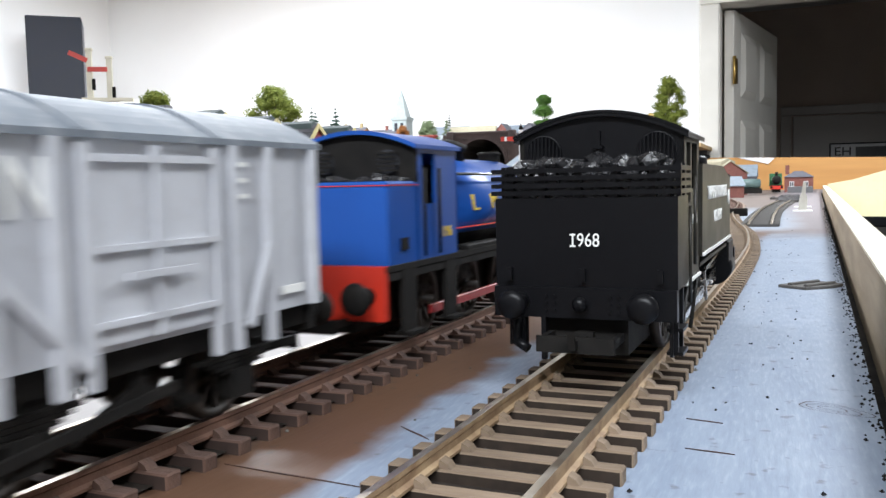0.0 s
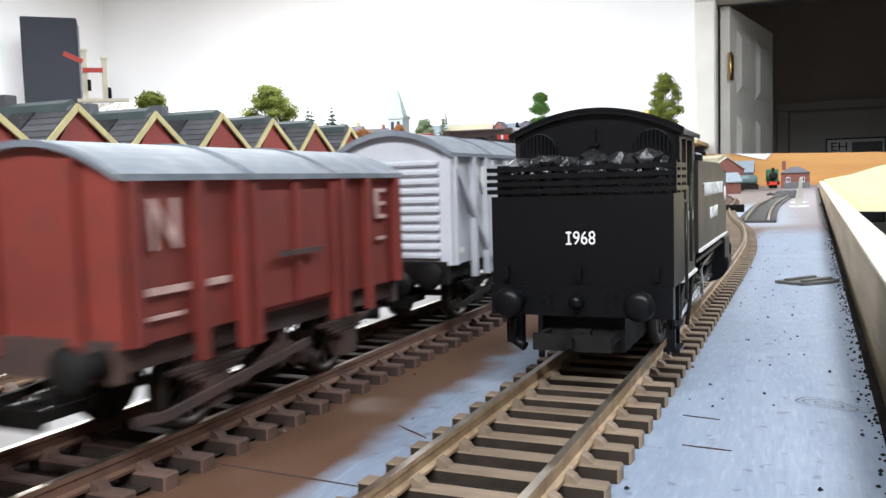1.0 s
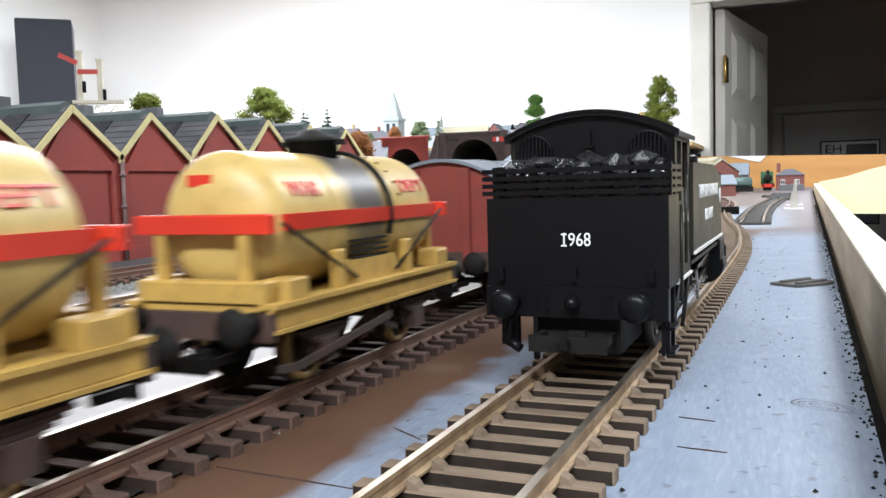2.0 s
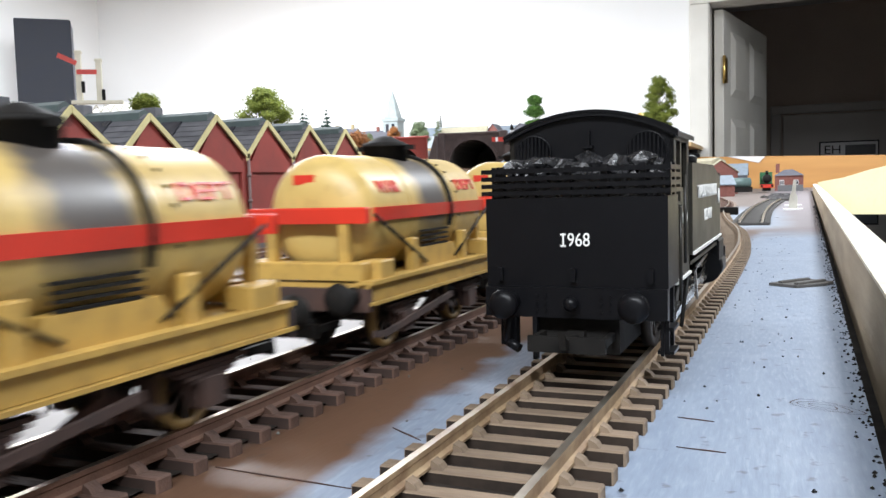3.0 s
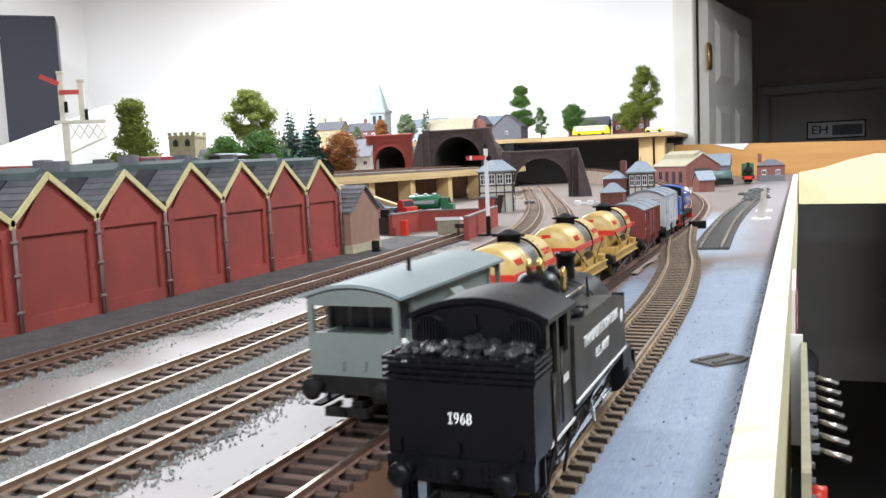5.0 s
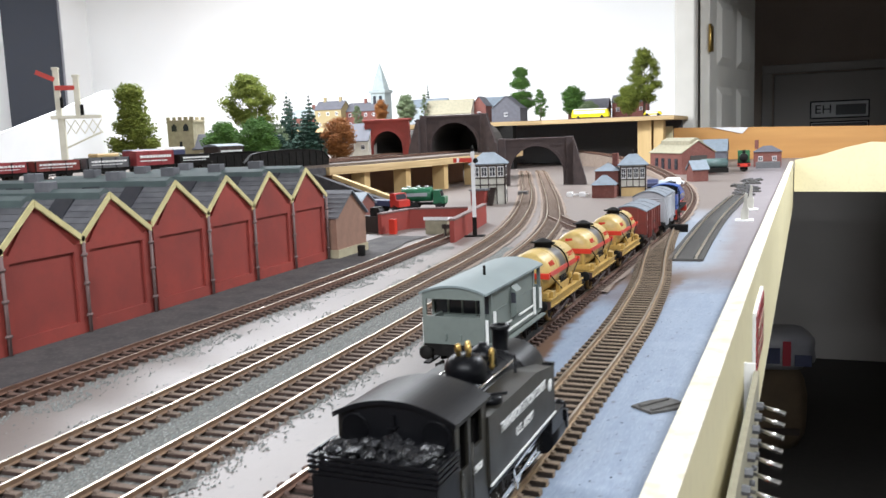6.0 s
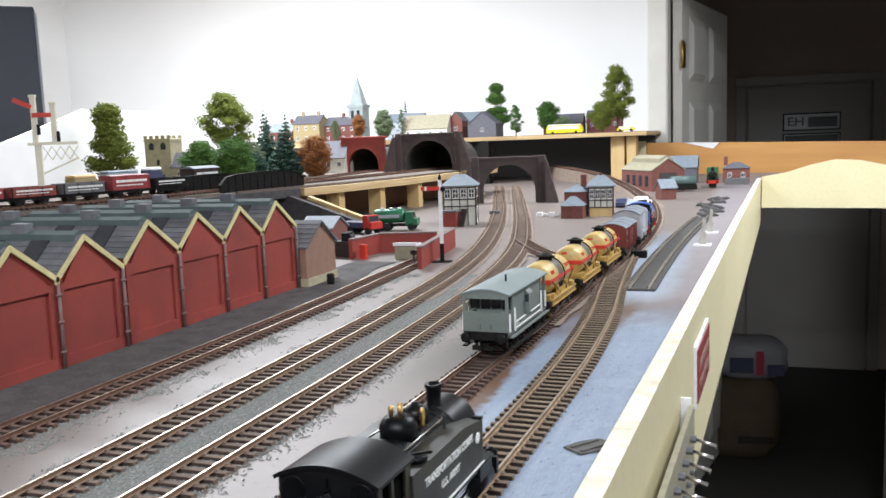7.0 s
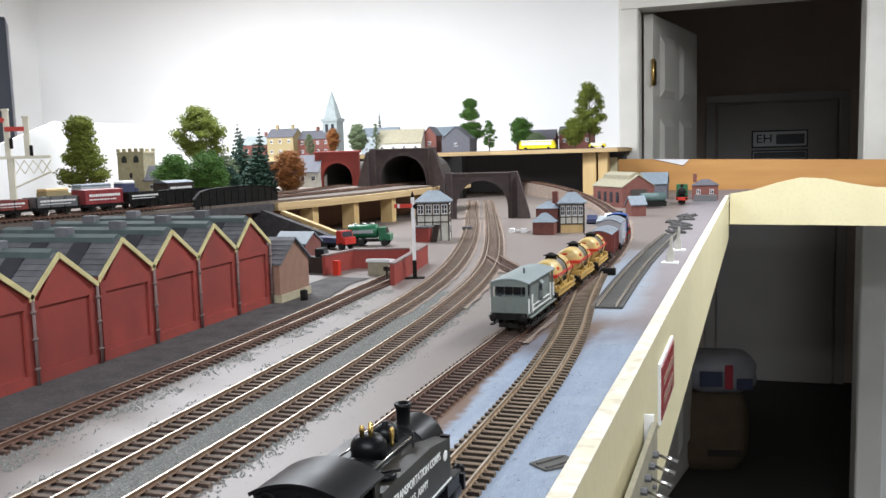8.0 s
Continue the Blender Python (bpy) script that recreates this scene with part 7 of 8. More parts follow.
def tank_paint():
    """Ochre tank paint with a red waist band and an oily spill down the middle."""
    m = mat("ochre_tank_paint", (0.6, 0.43, 0.15), 0.42, second=(0.5, 0.35, 0.11), scale=70, speck=(0.3, 0.2, 0.07), speck_scale=260, speck_amount=0.2)
    nt = m.node_tree
    n, link = nt.nodes, nt.links
    b = n["Principled BSDF"]
    src = b.inputs["Base Color"].links[0].from_socket
    tc = n.new("ShaderNodeTexCoord")
    sep = n.new("ShaderNodeSeparateXYZ")
    link.new(tc.outputs["Object"], sep.inputs[0])
    no = n.new("ShaderNodeTexNoise")
    no.inputs["Scale"].default_value, no.inputs["Detail"].default_value = 160, 5
    link.new(tc.outputs["Object"], no.inputs["Vector"])

    def op(o, a, c):
        k = n.new("ShaderNodeMath")
        k.operation = o
        for i, v in enumerate((a, c)):
            if isinstance(v, (int, float)):
                k.inputs[i].default_value = v
            else:
                link.new(v, k.inputs[i])
        return k.outputs[0]

    def ramp(v, lo, hi):
        r = n.new("ShaderNodeMapRange")
        r.inputs["From Min"].default_value, r.inputs["From Max"].default_value = lo, hi
        link.new(v, r.inputs["Value"])
        return r.outputs[0]

    dist = op("ADD", op("ABSOLUTE", op("SUBTRACT", sep.outputs[1], 0.0375), 0), op("MULTIPLY", op("SUBTRACT", no.outputs["Fac"], 0.5), 0.012))
    spill = op("MULTIPLY", ramp(dist, 0.0105, 0.0045), ramp(sep.outputs[2], 0.024, 0.033))
    mx = n.new("ShaderNodeMixRGB")
    link.new(op("MULTIPLY", spill, 0.93), mx.inputs[0])
    link.new(src, mx.inputs[1])
    mx.inputs[2].default_value = (0.045, 0.045, 0.055, 1)
    link.new(mx.outputs[0], b.inputs["Base Color"])
    return m


M["tankpaint"] = tank_paint()


def tank_wagon():
    L, w = 0.0755, 0.031
    o = thing("tank_wagon", "oil-stained ochre tank wagon with a red waist band", "tank wagon", group="vehicles of the train")
    r, zc, y0, y1 = 0.0127, 0.0336, 0.0068, L - 0.0068
    t = part("barrel", Mesh().turned([(0.003, y0 - 0.0030), (0.007, y0 - 0.0026), (0.010, y0 - 0.0016), (r - 0.0012, y0 - 0.0003), (r - 0.0003, y0 + 0.0010), (r, y0 + 0.0024), (r, y1 - 0.0024), (r - 0.0003, y1 - 0.0010), (r - 0.0012, y1 + 0.0003), (0.010, y1 + 0.0016), (0.007, y1 + 0.0026), (0.003, y1 + 0.0030)], a=(0, 0, zc), axis="y", seg=40), "tankpaint", o)
    for y in (0.0245, 0.0505):
        sm = Mesh()
        sm.turned([(r + 0.00012, y - 0.0004), (r + 0.00022, y), (r + 0.00012, y + 0.0004)], a=(0, 0, zc), axis="y", seg=40)
        part("seam", sm, "tankpaint", t)
    rv = Mesh()
    for k in range(15):
        a = radians(-8 + 13 * k)
        for y in (0.0505,):
            rv.box((r + 0.0001) * math.cos(a) - 0.00025, (r + 0.0001) * math.cos(a) + 0.00025, y + 0.0012, y + 0.0017, zc + (r + 0.0001) * math.sin(a) - 0.00025, zc + (r + 0.0001) * math.sin(a) + 0.00025)
    part("rivets", rv, "blackmatt", t)
    zb = zc + 0.0002
    for s in (-1, 1):
        part("waist_band", Mesh().box(s * (r + 0.0001) - 0.00035, s * (r + 0.0001) + 0.00035, y0, y1, zb - 0.0014, zb + 0.0014), "red", t)
    for y, d in ((y0 - 0.0046, -1), (y1 + 0.0046, 1)):
        part("end_beam", Mesh().box(-r - 0.0012, r + 0.0012, y - 0.0011, y + 0.0011, zb - 0.0016, zb + 0.0016, c=0.0003), "red", o)
        for x in (-0.0085, 0.0085):
            part("end_post", Mesh().box(x - 0.0011, x + 0.0011, y - 0.0009, y + 0.0009, 0.021, zb - 0.0015), "tan", o)
        part("end_plank", Mesh().box(-0.0130, 0.0130, y - 0.002, y + 0.002, 0.021, 0.0245, c=0.0003), "tan", o)
    part("number_bar", Mesh().box(-0.0045, 0.0005, y0 - 0.0026, y0 - 0.0020, zc + 0.0065, zc + 0.0085), "red", t)
    for s in (-1, 1):
        m = FACE_RIGHT if s > 0 else (lambda x, y, z: pose(x, y, z, 90, 0, -90))
        a = radians(26)
        x, z = (r + 0.0001) * math.cos(a), zc + (r + 0.0001) * math.sin(a)
        tilt = pose(0, 0, 0, -26, 0, 0)
        for txt, y, wd in (("WAR", 0.0155 if s > 0 else 0.0595, 0.010), ("DEPT", 0.0595 if s > 0 else 0.0155, 0.012)):
            lettering("letters", txt, 0.0042, m(s * x, y, z) @ tilt, "red", t, wd, 0.0002)
        for k in range(4):
            zz = zc - 0.0045 - 0.0011 * k
            part("lettering_bar", Mesh().box(min(s * 0.0130, s * (r - 0.0006)), max(s * 0.0130, s * (r - 0.0006)) + 0.0004 * 0, 0.030 if k else 0.0295, 0.0445, zz - 0.0002, zz + 0.0002), "blackmatt", t)
    f = Mesh()
    f.turned([(0.0052, zc + r - 0.0012), (0.0052, zc + r + 0.0022), (0.0058, zc + r + 0.0023), (0.0058, zc + r + 0.0029), (0.0046, zc + r + 0.0034), (0.0022, zc + r + 0.0046), (0.001, zc + r + 0.005)], a=(0, L / 2, 0), seg=20)
    part("filler_dome", f, "blackmatt", o, "black oily filler dome")
    part("dome_flange", Mesh().box(-0.0075, 0.0075, L / 2 - 0.0006, L / 2 + 0.0006, zc + r + 0.0016, zc + r + 0.0027), "blackmatt", o)
    for s in (-1, 1):
        sd = Mesh()
        n = 12
        pts = []
        for k in range(n + 1):
            a = radians(90 - 108 * k / n)
            pts.append(((r + 0.0004) * math.cos(a) * s, 0.0462, zc + (r + 0.0004) * math.sin(a)))
        for p, q in zip(pts, pts[1:]):
            sd.beam(p, q, 0.0009, 0.0009)
        part("hold_down_strap", sd, "blackmatt", o)
        st = Mesh()
        for ya, yb in ((y0 - 0.002, 0.030), (y1 + 0.002, 0.047)):
            st.cyl((s * (r + 0.0012), ya, zb), (s * 0.0135, yb, 0.0222), 0.00036, seg=6)
        part("stay_rod", st, "blackmatt", o)
        sd = Mesh().prism([(0.025, 0.021), (0.0505, 0.021), (0.0475, 0.0255), (0.028, 0.0255)], "x", s * 0.0118 - 0.0012, s * 0.0118 + 0.0012)
        part("saddle", sd, "tan", o)
        for y in (0.0045, 0.0650):
            part("corner_block", Mesh().box(s * 0.0125 - 0.0026, s * 0.0125 + 0.0026, y, y + 0.0060, 0.021, 0.0246, c=0.0003), "tan", o)
        for y in (0.024, 0.053):
            part("clamp", Mesh().box(s * 0.0128 - 0.001, s * 0.0128 + 0.001, y - 0.0016, y + 0.0016, 0.021, 0.028, c=0.0003), "tan", o)
        for z0, z1 in ((0.0202, 0.0210), (0.0162, 0.0168)):
            part("channel_flange", Mesh().box(s * 0.0138 - 0.0018, s * 0.0138 + 0.0018, 0, L, z0, z1), "tan", o)
        part("channel_web", Mesh().box(s * 0.0142 - 0.0005, s * 0.0142 + 0.0005, 0, L, 0.0169, 0.0201), "tan", o)
    part("deck", Mesh().box(-0.013, 0.013, 0.0008, L - 0.0008, 0.0193, 0.0205), "tan", o)
    underframe(o, L, w, "rustbrown", "rustbrown", rim="wheeltan", lever=True, solez=(0.0160, 0.0192))
    return o


def brake_van():
    L, w, zf, zw, ze, zt = 0.090, 0.0300, 0.0200, 0.0335, 0.0445, 0.0482
    o = thing("brake_van", "grey-green goods brake van with open verandas and white handrails", "brake van", group="vehicles of the train")
    v = 0.0125
    g = "bvgrey"
    part("floor", Mesh().box(-w / 2, w / 2, 0, L, zf - 0.0014, zf), g, o)
    part("cabin", Mesh().prism([(-w / 2 + 0.0008, zf), (w / 2 - 0.0008, zf), (w / 2 - 0.0008, ze), (-w / 2 + 0.0008, ze)], "y", v, L - v), g, o)
    part("roof", Mesh().prism(arc_roof(w, ze + 0.0002, zt, 0.0010, over=0.0013), "y", -0.0008, L + 0.0008), "bvroof", o)
    part("chimney", Mesh().cyl((0.004, 0.032, zt - 0.001), (0.004, 0.032, zt + 0.0042), 0.0007, seg=8), "blackmatt", o)
    for y, d in ((0.0, 1), (L, -1)):
        a, c = (y, y + d * 0.0012) if d > 0 else (y + d * 0.0012, y)
        part("end_panel", Mesh().box(-w / 2, w / 2, a, c, zf - 0.001, zw), g, o)
        hd = Mesh().prism(arc_end(w, ze - 0.0028, ze, zt - 0.0008), "y", a, c)
        part("end_header", hd, g, o)
        for x in (-w / 2 + 0.0009, w / 2 - 0.0009):
            part("corner_post", Mesh().box(x - 0.0009, x + 0.0009, a, c, zw, ze - 0.0028), g, o)
        for x in (-0.0036, 0.0036):
            part("lamp_bracket", Mesh().box(x - 0.0005, x + 0.0005, a - 0.0008, c + 0.0008, zf + 0.003, zf + 0.0055), g, o)
        # doorway half-doors at the sides of the veranda
        for s in (-1, 1):
            x = s * (w / 2 - 0.0008)
            xi = s * (w / 2 - 0.0045)
            part("side_sheet", Mesh().box(xi - 0.0005, xi + 0.0005, min(y + d * 0.0013, y + d * v), max(y + d * 0.0013, y + d * v), zf, zw), g, o)
            part("sheet_return", Mesh().box(min(xi, x), max(xi, x), min(y + d * 0.0013, y + d * 0.0020), max(y + d * 0.0013, y + d * 0.0020), zf, zw), g, o)
            part("veranda_post", Mesh().box(x - 0.0006, x + 0.0006, min(y + d * v, y + d * (v - 0.002)), max(y + d * v, y + d * (v - 0.002)), zf, ze), g, o)
            hr = Mesh()
            xh = s * (w / 2 + 0.0004)
            hr.beam((xh, y + d * 0.0022, zf + 0.0008), (xh, y + d * 0.0022, zw - 0.0012), 0.0013, 0.0007)
            hr.beam((xh, y + d * (v + 0.0008), zf - 0.0006), (xh, y + d * (v + 0.0008), zw + 0.0006), 0.0013, 0.0007)
            part("handrail", hr, "white", o, "white handrail")
        # cabin end with windows and door
        ye = y + d * v
        for k, x in enumerate((-0.0105, -0.0035, 0.0035, 0.0105)):
            win = part("window", Mesh().box(x - 0.0030, x + 0.0030, ye - d * 0.0002 - 0.0002, ye - d * 0.0002 + 0.0002, zw - 0.0005, ze - 0.0035), "glassdark", o)
            part("glazing_bar", Mesh().box(x + 0.003, x + 0.0038, ye - d * 0.0005 - 0.0003, ye - d * 0.0005 + 0.0003, zw - 0.001, ze - 0.003), g, win)
    for s in (-1, 1):
        x = s * (w / 2 - 0.0008)
        # ducket
        dk = Mesh()
        pts = [(x, 0.0250), (x + s * 0.0030, 0.0275), (x + s * 0.0030, 0.0385), (x, 0.0412)]
        dk.prism(pts if s > 0 else pts[::-1], "y", 0.0405, 0.0495)
        d2 = part("ducket", dk, g, o)
        part("ducket_window", Mesh().box(min(x + s * 0.0004, x + s * 0.0027), max(x + s * 0.0004, x + s * 0.0027), 0.0401, 0.0404, 0.0330, 0.0380), "glassdark", d2)
        h = Mesh()
        xr = x + s * 0.0015
        for a, c, z in ((v + 0.001, 0.039, zf + 0.0045), (0.051, L - v - 0.001, zf + 0.0045), (v + 0.0015, L - v - 0.0015, zf + 0.0006)):
            h.beam((xr - s * 0.0008, a, z), (xr - s * 0.0008, c, z), 0.0008, 0.0008)
        part("side_handrail", h, "white", o, "white horizontal handrail")
        part("plank_line", Mesh().box(min(x, x + s * 0.0003), max(x, x + s * 0.0003), v + 0.0005, L - v - 0.0005, zw - 0.0002, zw + 0.0002), g, o)
        part("number_bar", Mesh().box(min(x, x + s * 0.0003), max(x, x + s * 0.0003), 0.018, 0.026, zf + 0.0016, zf + 0.0029), "grey", o)
        part("number_dash", Mesh().box(min(x + s * 0.0003, x + s * 0.0005), max(x + s * 0.0003, x + s * 0.0005), 0.019, 0.025, zf + 0.0020, zf + 0.0025), "white", o)
        part("step_board", Mesh().box(s * 0.0158 - 0.0016, s * 0.0158 + 0.0016, 0.004, L - 0.004, 0.0098, 0.0106), "blackmatt", o)
        part("upper_step", Mesh().box(s * 0.0168 - 0.0012, s * 0.0168 + 0.0012, 0.001, L - 0.001, 0.0172, 0.0180), g, o)
        for y in (0.01, 0.03, 0.06, 0.08):
            part("step_hanger", Mesh().box(s * 0.0152 - 0.0005, s * 0.0152 + 0.0005, y - 0.0006, y + 0.0006, 0.0106, 0.0172), "blackmatt", o)
    underframe(o, L, w, g, "blackmatt", wheels=(0.02, 0.07), lever=False)
    return o


def blue_loco():
    o = thing("blue_locomotive", "lined blue saddle tank locomotive with red buffer beams", "locomotive", group="vehicles of the train")
    L, w, zf = 0.106, 0.030, 0.0232
    part("footplate", Mesh().box(-w / 2, w / 2, 0, L, zf - 0.0012, zf), "blackmatt", o)
    for y, d in ((0, -1), (L, 1)):
        part("buffer_beam", Mesh().box(-w / 2, w / 2, y - 0.001, y + 0.001, 0.0125, zf + 0.0002), "red", o, "red buffer beam")
    part("valance", Mesh().box(w / 2 - 0.001, w / 2 - 0.0002, 0.001, L - 0.001, zf - 0.003, zf - 0.0013), "blackmatt", o)
    bw = 0.0285
    part("bunker", Mesh().box(-bw / 2, bw / 2, 0.003, 0.017, zf, 0.0402, c=0.0005), "blue", o)
    part("bunker_line", Mesh().box(-bw / 2 - 0.0001, bw / 2 + 0.0001, 0.0028, 0.0172, 0.0393, 0.0395), "red", o)
    part("bunker_plate", Mesh().box(bw / 2, bw / 2 + 0.0005, 0.0085, 0.0115, 0.026, 0.0285), "blackmatt", o)
    cb = Mesh().prism(arc_end(bw, 0.0400, 0.0475, 0.0508), "y", 0.016, 0.0175)
    part("cab_back", cb, "blackmatt", o)
    for x in (-0.008, 0.008):
        sp = part("spectacle", Mesh().cyl((x, 0.0155, 0.0445), (x, 0.0161, 0.0445), 0.0026, seg=16), "glassdark", o)
        for k in range(5):
            part("bar", Mesh().box(x - 0.0024, x + 0.0024, 0.0148, 0.0154, 0.0424 + 0.00095 * k, 0.0428 + 0.00095 * k), "blackmatt", sp)
    for s in (-1, 1):
        x = s * bw / 2
        a, c = (x - 0.0007, x) if s > 0 else (x, x + 0.0007)
        sd = Mesh()
        sd.box(a, c, 0.0172, 0.0195, zf, 0.0480)
        sd.box(a, c, 0.0265, 0.0385, zf, 0.0480)
        sd.box(a, c, 0.0195, 0.0265, zf, 0.0352)
        sd.box(a, c, 0.0195, 0.0265, 0.0462, 0.0480)
        part("cab_side", sd, "blue", o)
        lettering("number", "196", 0.0036, (FACE_RIGHT if s > 0 else (lambda x, y, z: pose(x, y, z, 90, 0, -90)))(x + s * 0.0001, 0.0325, 0.0285), "yellow", o, 0.0048, 0.0001)
        hr = Mesh().cyl((x + s * 0.0008, 0.0190, 0.024), (x + s * 0.0008, 0.0190, 0.043), 0.0004, seg=6).cyl((x + s * 0.0008, 0.0268, 0.024), (x + s * 0.0008, 0.0268, 0.043), 0.0004, seg=6)
        part("cab_handrail", hr, "blackmatt", o)
    part("cab_front", Mesh().prism(arc_end(bw, zf, 0.0475, 0.0508), "y", 0.0375, 0.0385), "blue", o)
    part("cab_roof", Mesh().prism(arc_roof(bw, 0.0480, 0.0514, 0.0009, over=0.0009), "y", 0.0145, 0.0395), "blue", o)
    part("driver_bulkhead", Mesh().box(-bw / 2 + 0.001, bw / 2 - 0.001, 0.0345, 0.0370, zf, 0.044), "blackmatt", o)
    # saddle tank
    n = 18
    pts = [(-0.0125, 0.0275)] + [(0.0138 * math.cos(a), 0.0325 + 0.0138 * math.sin(a)) for a in np.linspace(math.pi * 1.0, 0, n)] + [(0.0125, 0.0275)]
    part("saddle_tank", Mesh().prism(pts, "y", 0.039, 0.098, smooth=True), "blue", o)
    part("smokebox", Mesh().cyl((0, 0.098, 0.0325), (0, 0.104, 0.0325), 0.0105, seg=24), "blackmatt", o)
    part("boiler_bottom", Mesh().cyl((0, 0.0385, 0.0295), (0, 0.099, 0.0295), 0.0085, seg=20), "blackmatt", o)
    part("chimney", Mesh().turned([(0.0042, 0.0), (0.0032, 0.0012), (0.0032, 0.0055), (0.0038, 0.006), (0.003, 0.0064)], a=(0, 0.099, 0.0425)), "blackmatt", o)
    part("dome", Mesh().turned([(0.0048, 0), (0.0046, 0.0025), (0.0056, 0.003), (0.0056, 0.0042), (0.003, 0.0055), (0.001, 0.006)], a=(0, 0.066, 0.0455)), "blackmatt", o)
    part("tank_filler", Mesh().turned([(0.0035, 0), (0.0035, 0.0025), (0.0028, 0.003)], a=(0, 0.052, 0.0458)), "blackmatt", o)
    for s in (-1, 1):
        m = FACE_RIGHT if s > 0 else (lambda x, y, z: pose(x, y, z, 90, 0, -90))
        for k, ch in enumerate("LMR" if s > 0 else "RML"):
            lettering("letter", ch, 0.0058, m(s * 0.0136, 0.052 + 0.014 * k, 0.0345) @ pose(0, 0, 0, -6, 0, 0), "yellow", o, 0.0042, 0.0004)
        part("tank_rail", Mesh().cyl((s * 0.0132, 0.041, 0.0428 - 0.001), (s * 0.0132, 0.097, 0.0418), 0.0004, seg=6), "steel", o)
        part("tank_line", Mesh().box(s * 0.0137 - 0.0003, s * 0.0137 + 0.0003, 0.0395, 0.0975, 0.0287, 0.0290), "red", o)
        part("splasher_box", Mesh().box(s * 0.0125 - 0.002, s * 0.0125 + 0.002, 0.045, 0.070, zf, 0.0245, c=0.0004), "blackmatt", o)
        part("coupling_rod", Mesh().box(s * 0.0112 - 0.0005, s * 0.0112 + 0.0005, 0.029, 0.083, 0.0098, 0.0118, c=0.0002), "rodred", o, "red coupling rod")
        for y in (0.008, 0.030):
            st = Mesh().box(s * 0.0145 - 0.0005, s * 0.0145 + 0.0005, y, y + 0.006, 0.0085, zf - 0.001).box(s * 0.0150 - 0.002, s * 0.0150 + 0.002, y, y + 0.006, 0.0085, 0.0092)
            part("step", st, "blackmatt", o)
    part("frame", Mesh().box(-0.0068, 0.0068, 0.001, L - 0.001, 0.0095, zf - 0.001), "blackmatt", o)
    for y in (0.029, 0.056, 0.083):
        wheelset(o, y, 0.0085, "wheel", 10, "driving_wheelset")
    coal_heap(o, 0.004, 0.0150, bw / 2 - 0.001, 0.0400, 0.0415, 20, 5)
    buffers(o, L, 0.0175)
    coupling(o, 0, -1)
    coupling(o, L, 1)
    return o


def lump(m, c, k, r):
    t = (1 + 5 ** 0.5) / 2
    ico = [Vector(v).normalized() for v in ((-1, t, 0), (1, t, 0), (-1, -t, 0), (1, -t, 0), (0, -1, t), (0, 1, t), (0, -1, -t), (0, 1, -t), (t, 0, -1), (t, 0, 1), (-t, 0, -1), (-t, 0, 1))]
    tri = [(0, 11, 5), (0, 5, 1), (0, 1, 7), (0, 7, 10), (0, 10, 11), (1, 5, 9), (5, 11, 4), (11, 10, 2), (10, 7, 6), (7, 1, 8), (3, 9, 4), (3, 4, 2), (3, 2, 6), (3, 6, 8), (3, 8, 9), (4, 9, 5), (2, 4, 11), (6, 2, 10), (8, 6, 7), (9, 8, 1)]
    m.add([(c[0] + v.x * k * r.uniform(0.65, 1.3), c[1] + v.y * k * r.uniform(0.65, 1.3), c[2] + v.z * k * r.uniform(0.5, 0.95)) for v in ico], tri)


def coal_heap(o, y0, y1, hw, z0, z1, count, seed):
    r = random.Random(seed)
    m = Mesh().box(-hw, hw, y0, y1, z0 - 0.003, z0)
    for k in range(count * 3):
        lump(m, (r.uniform(-hw, hw), r.uniform(y0, y1), z0 + 0.0003), r.uniform(0.0006, 0.0012), r)
    part("coal_bed", m, "coal", o)
    for k in range(count):
        q = Mesh()
        lump(q, (r.uniform(-hw, hw), r.uniform(y0, y1), z0 + r.uniform(0, z1 - z0) * 0.6), r.uniform(0.0011, 0.0024), r)
        part("coal_lump", q, "coal", o)


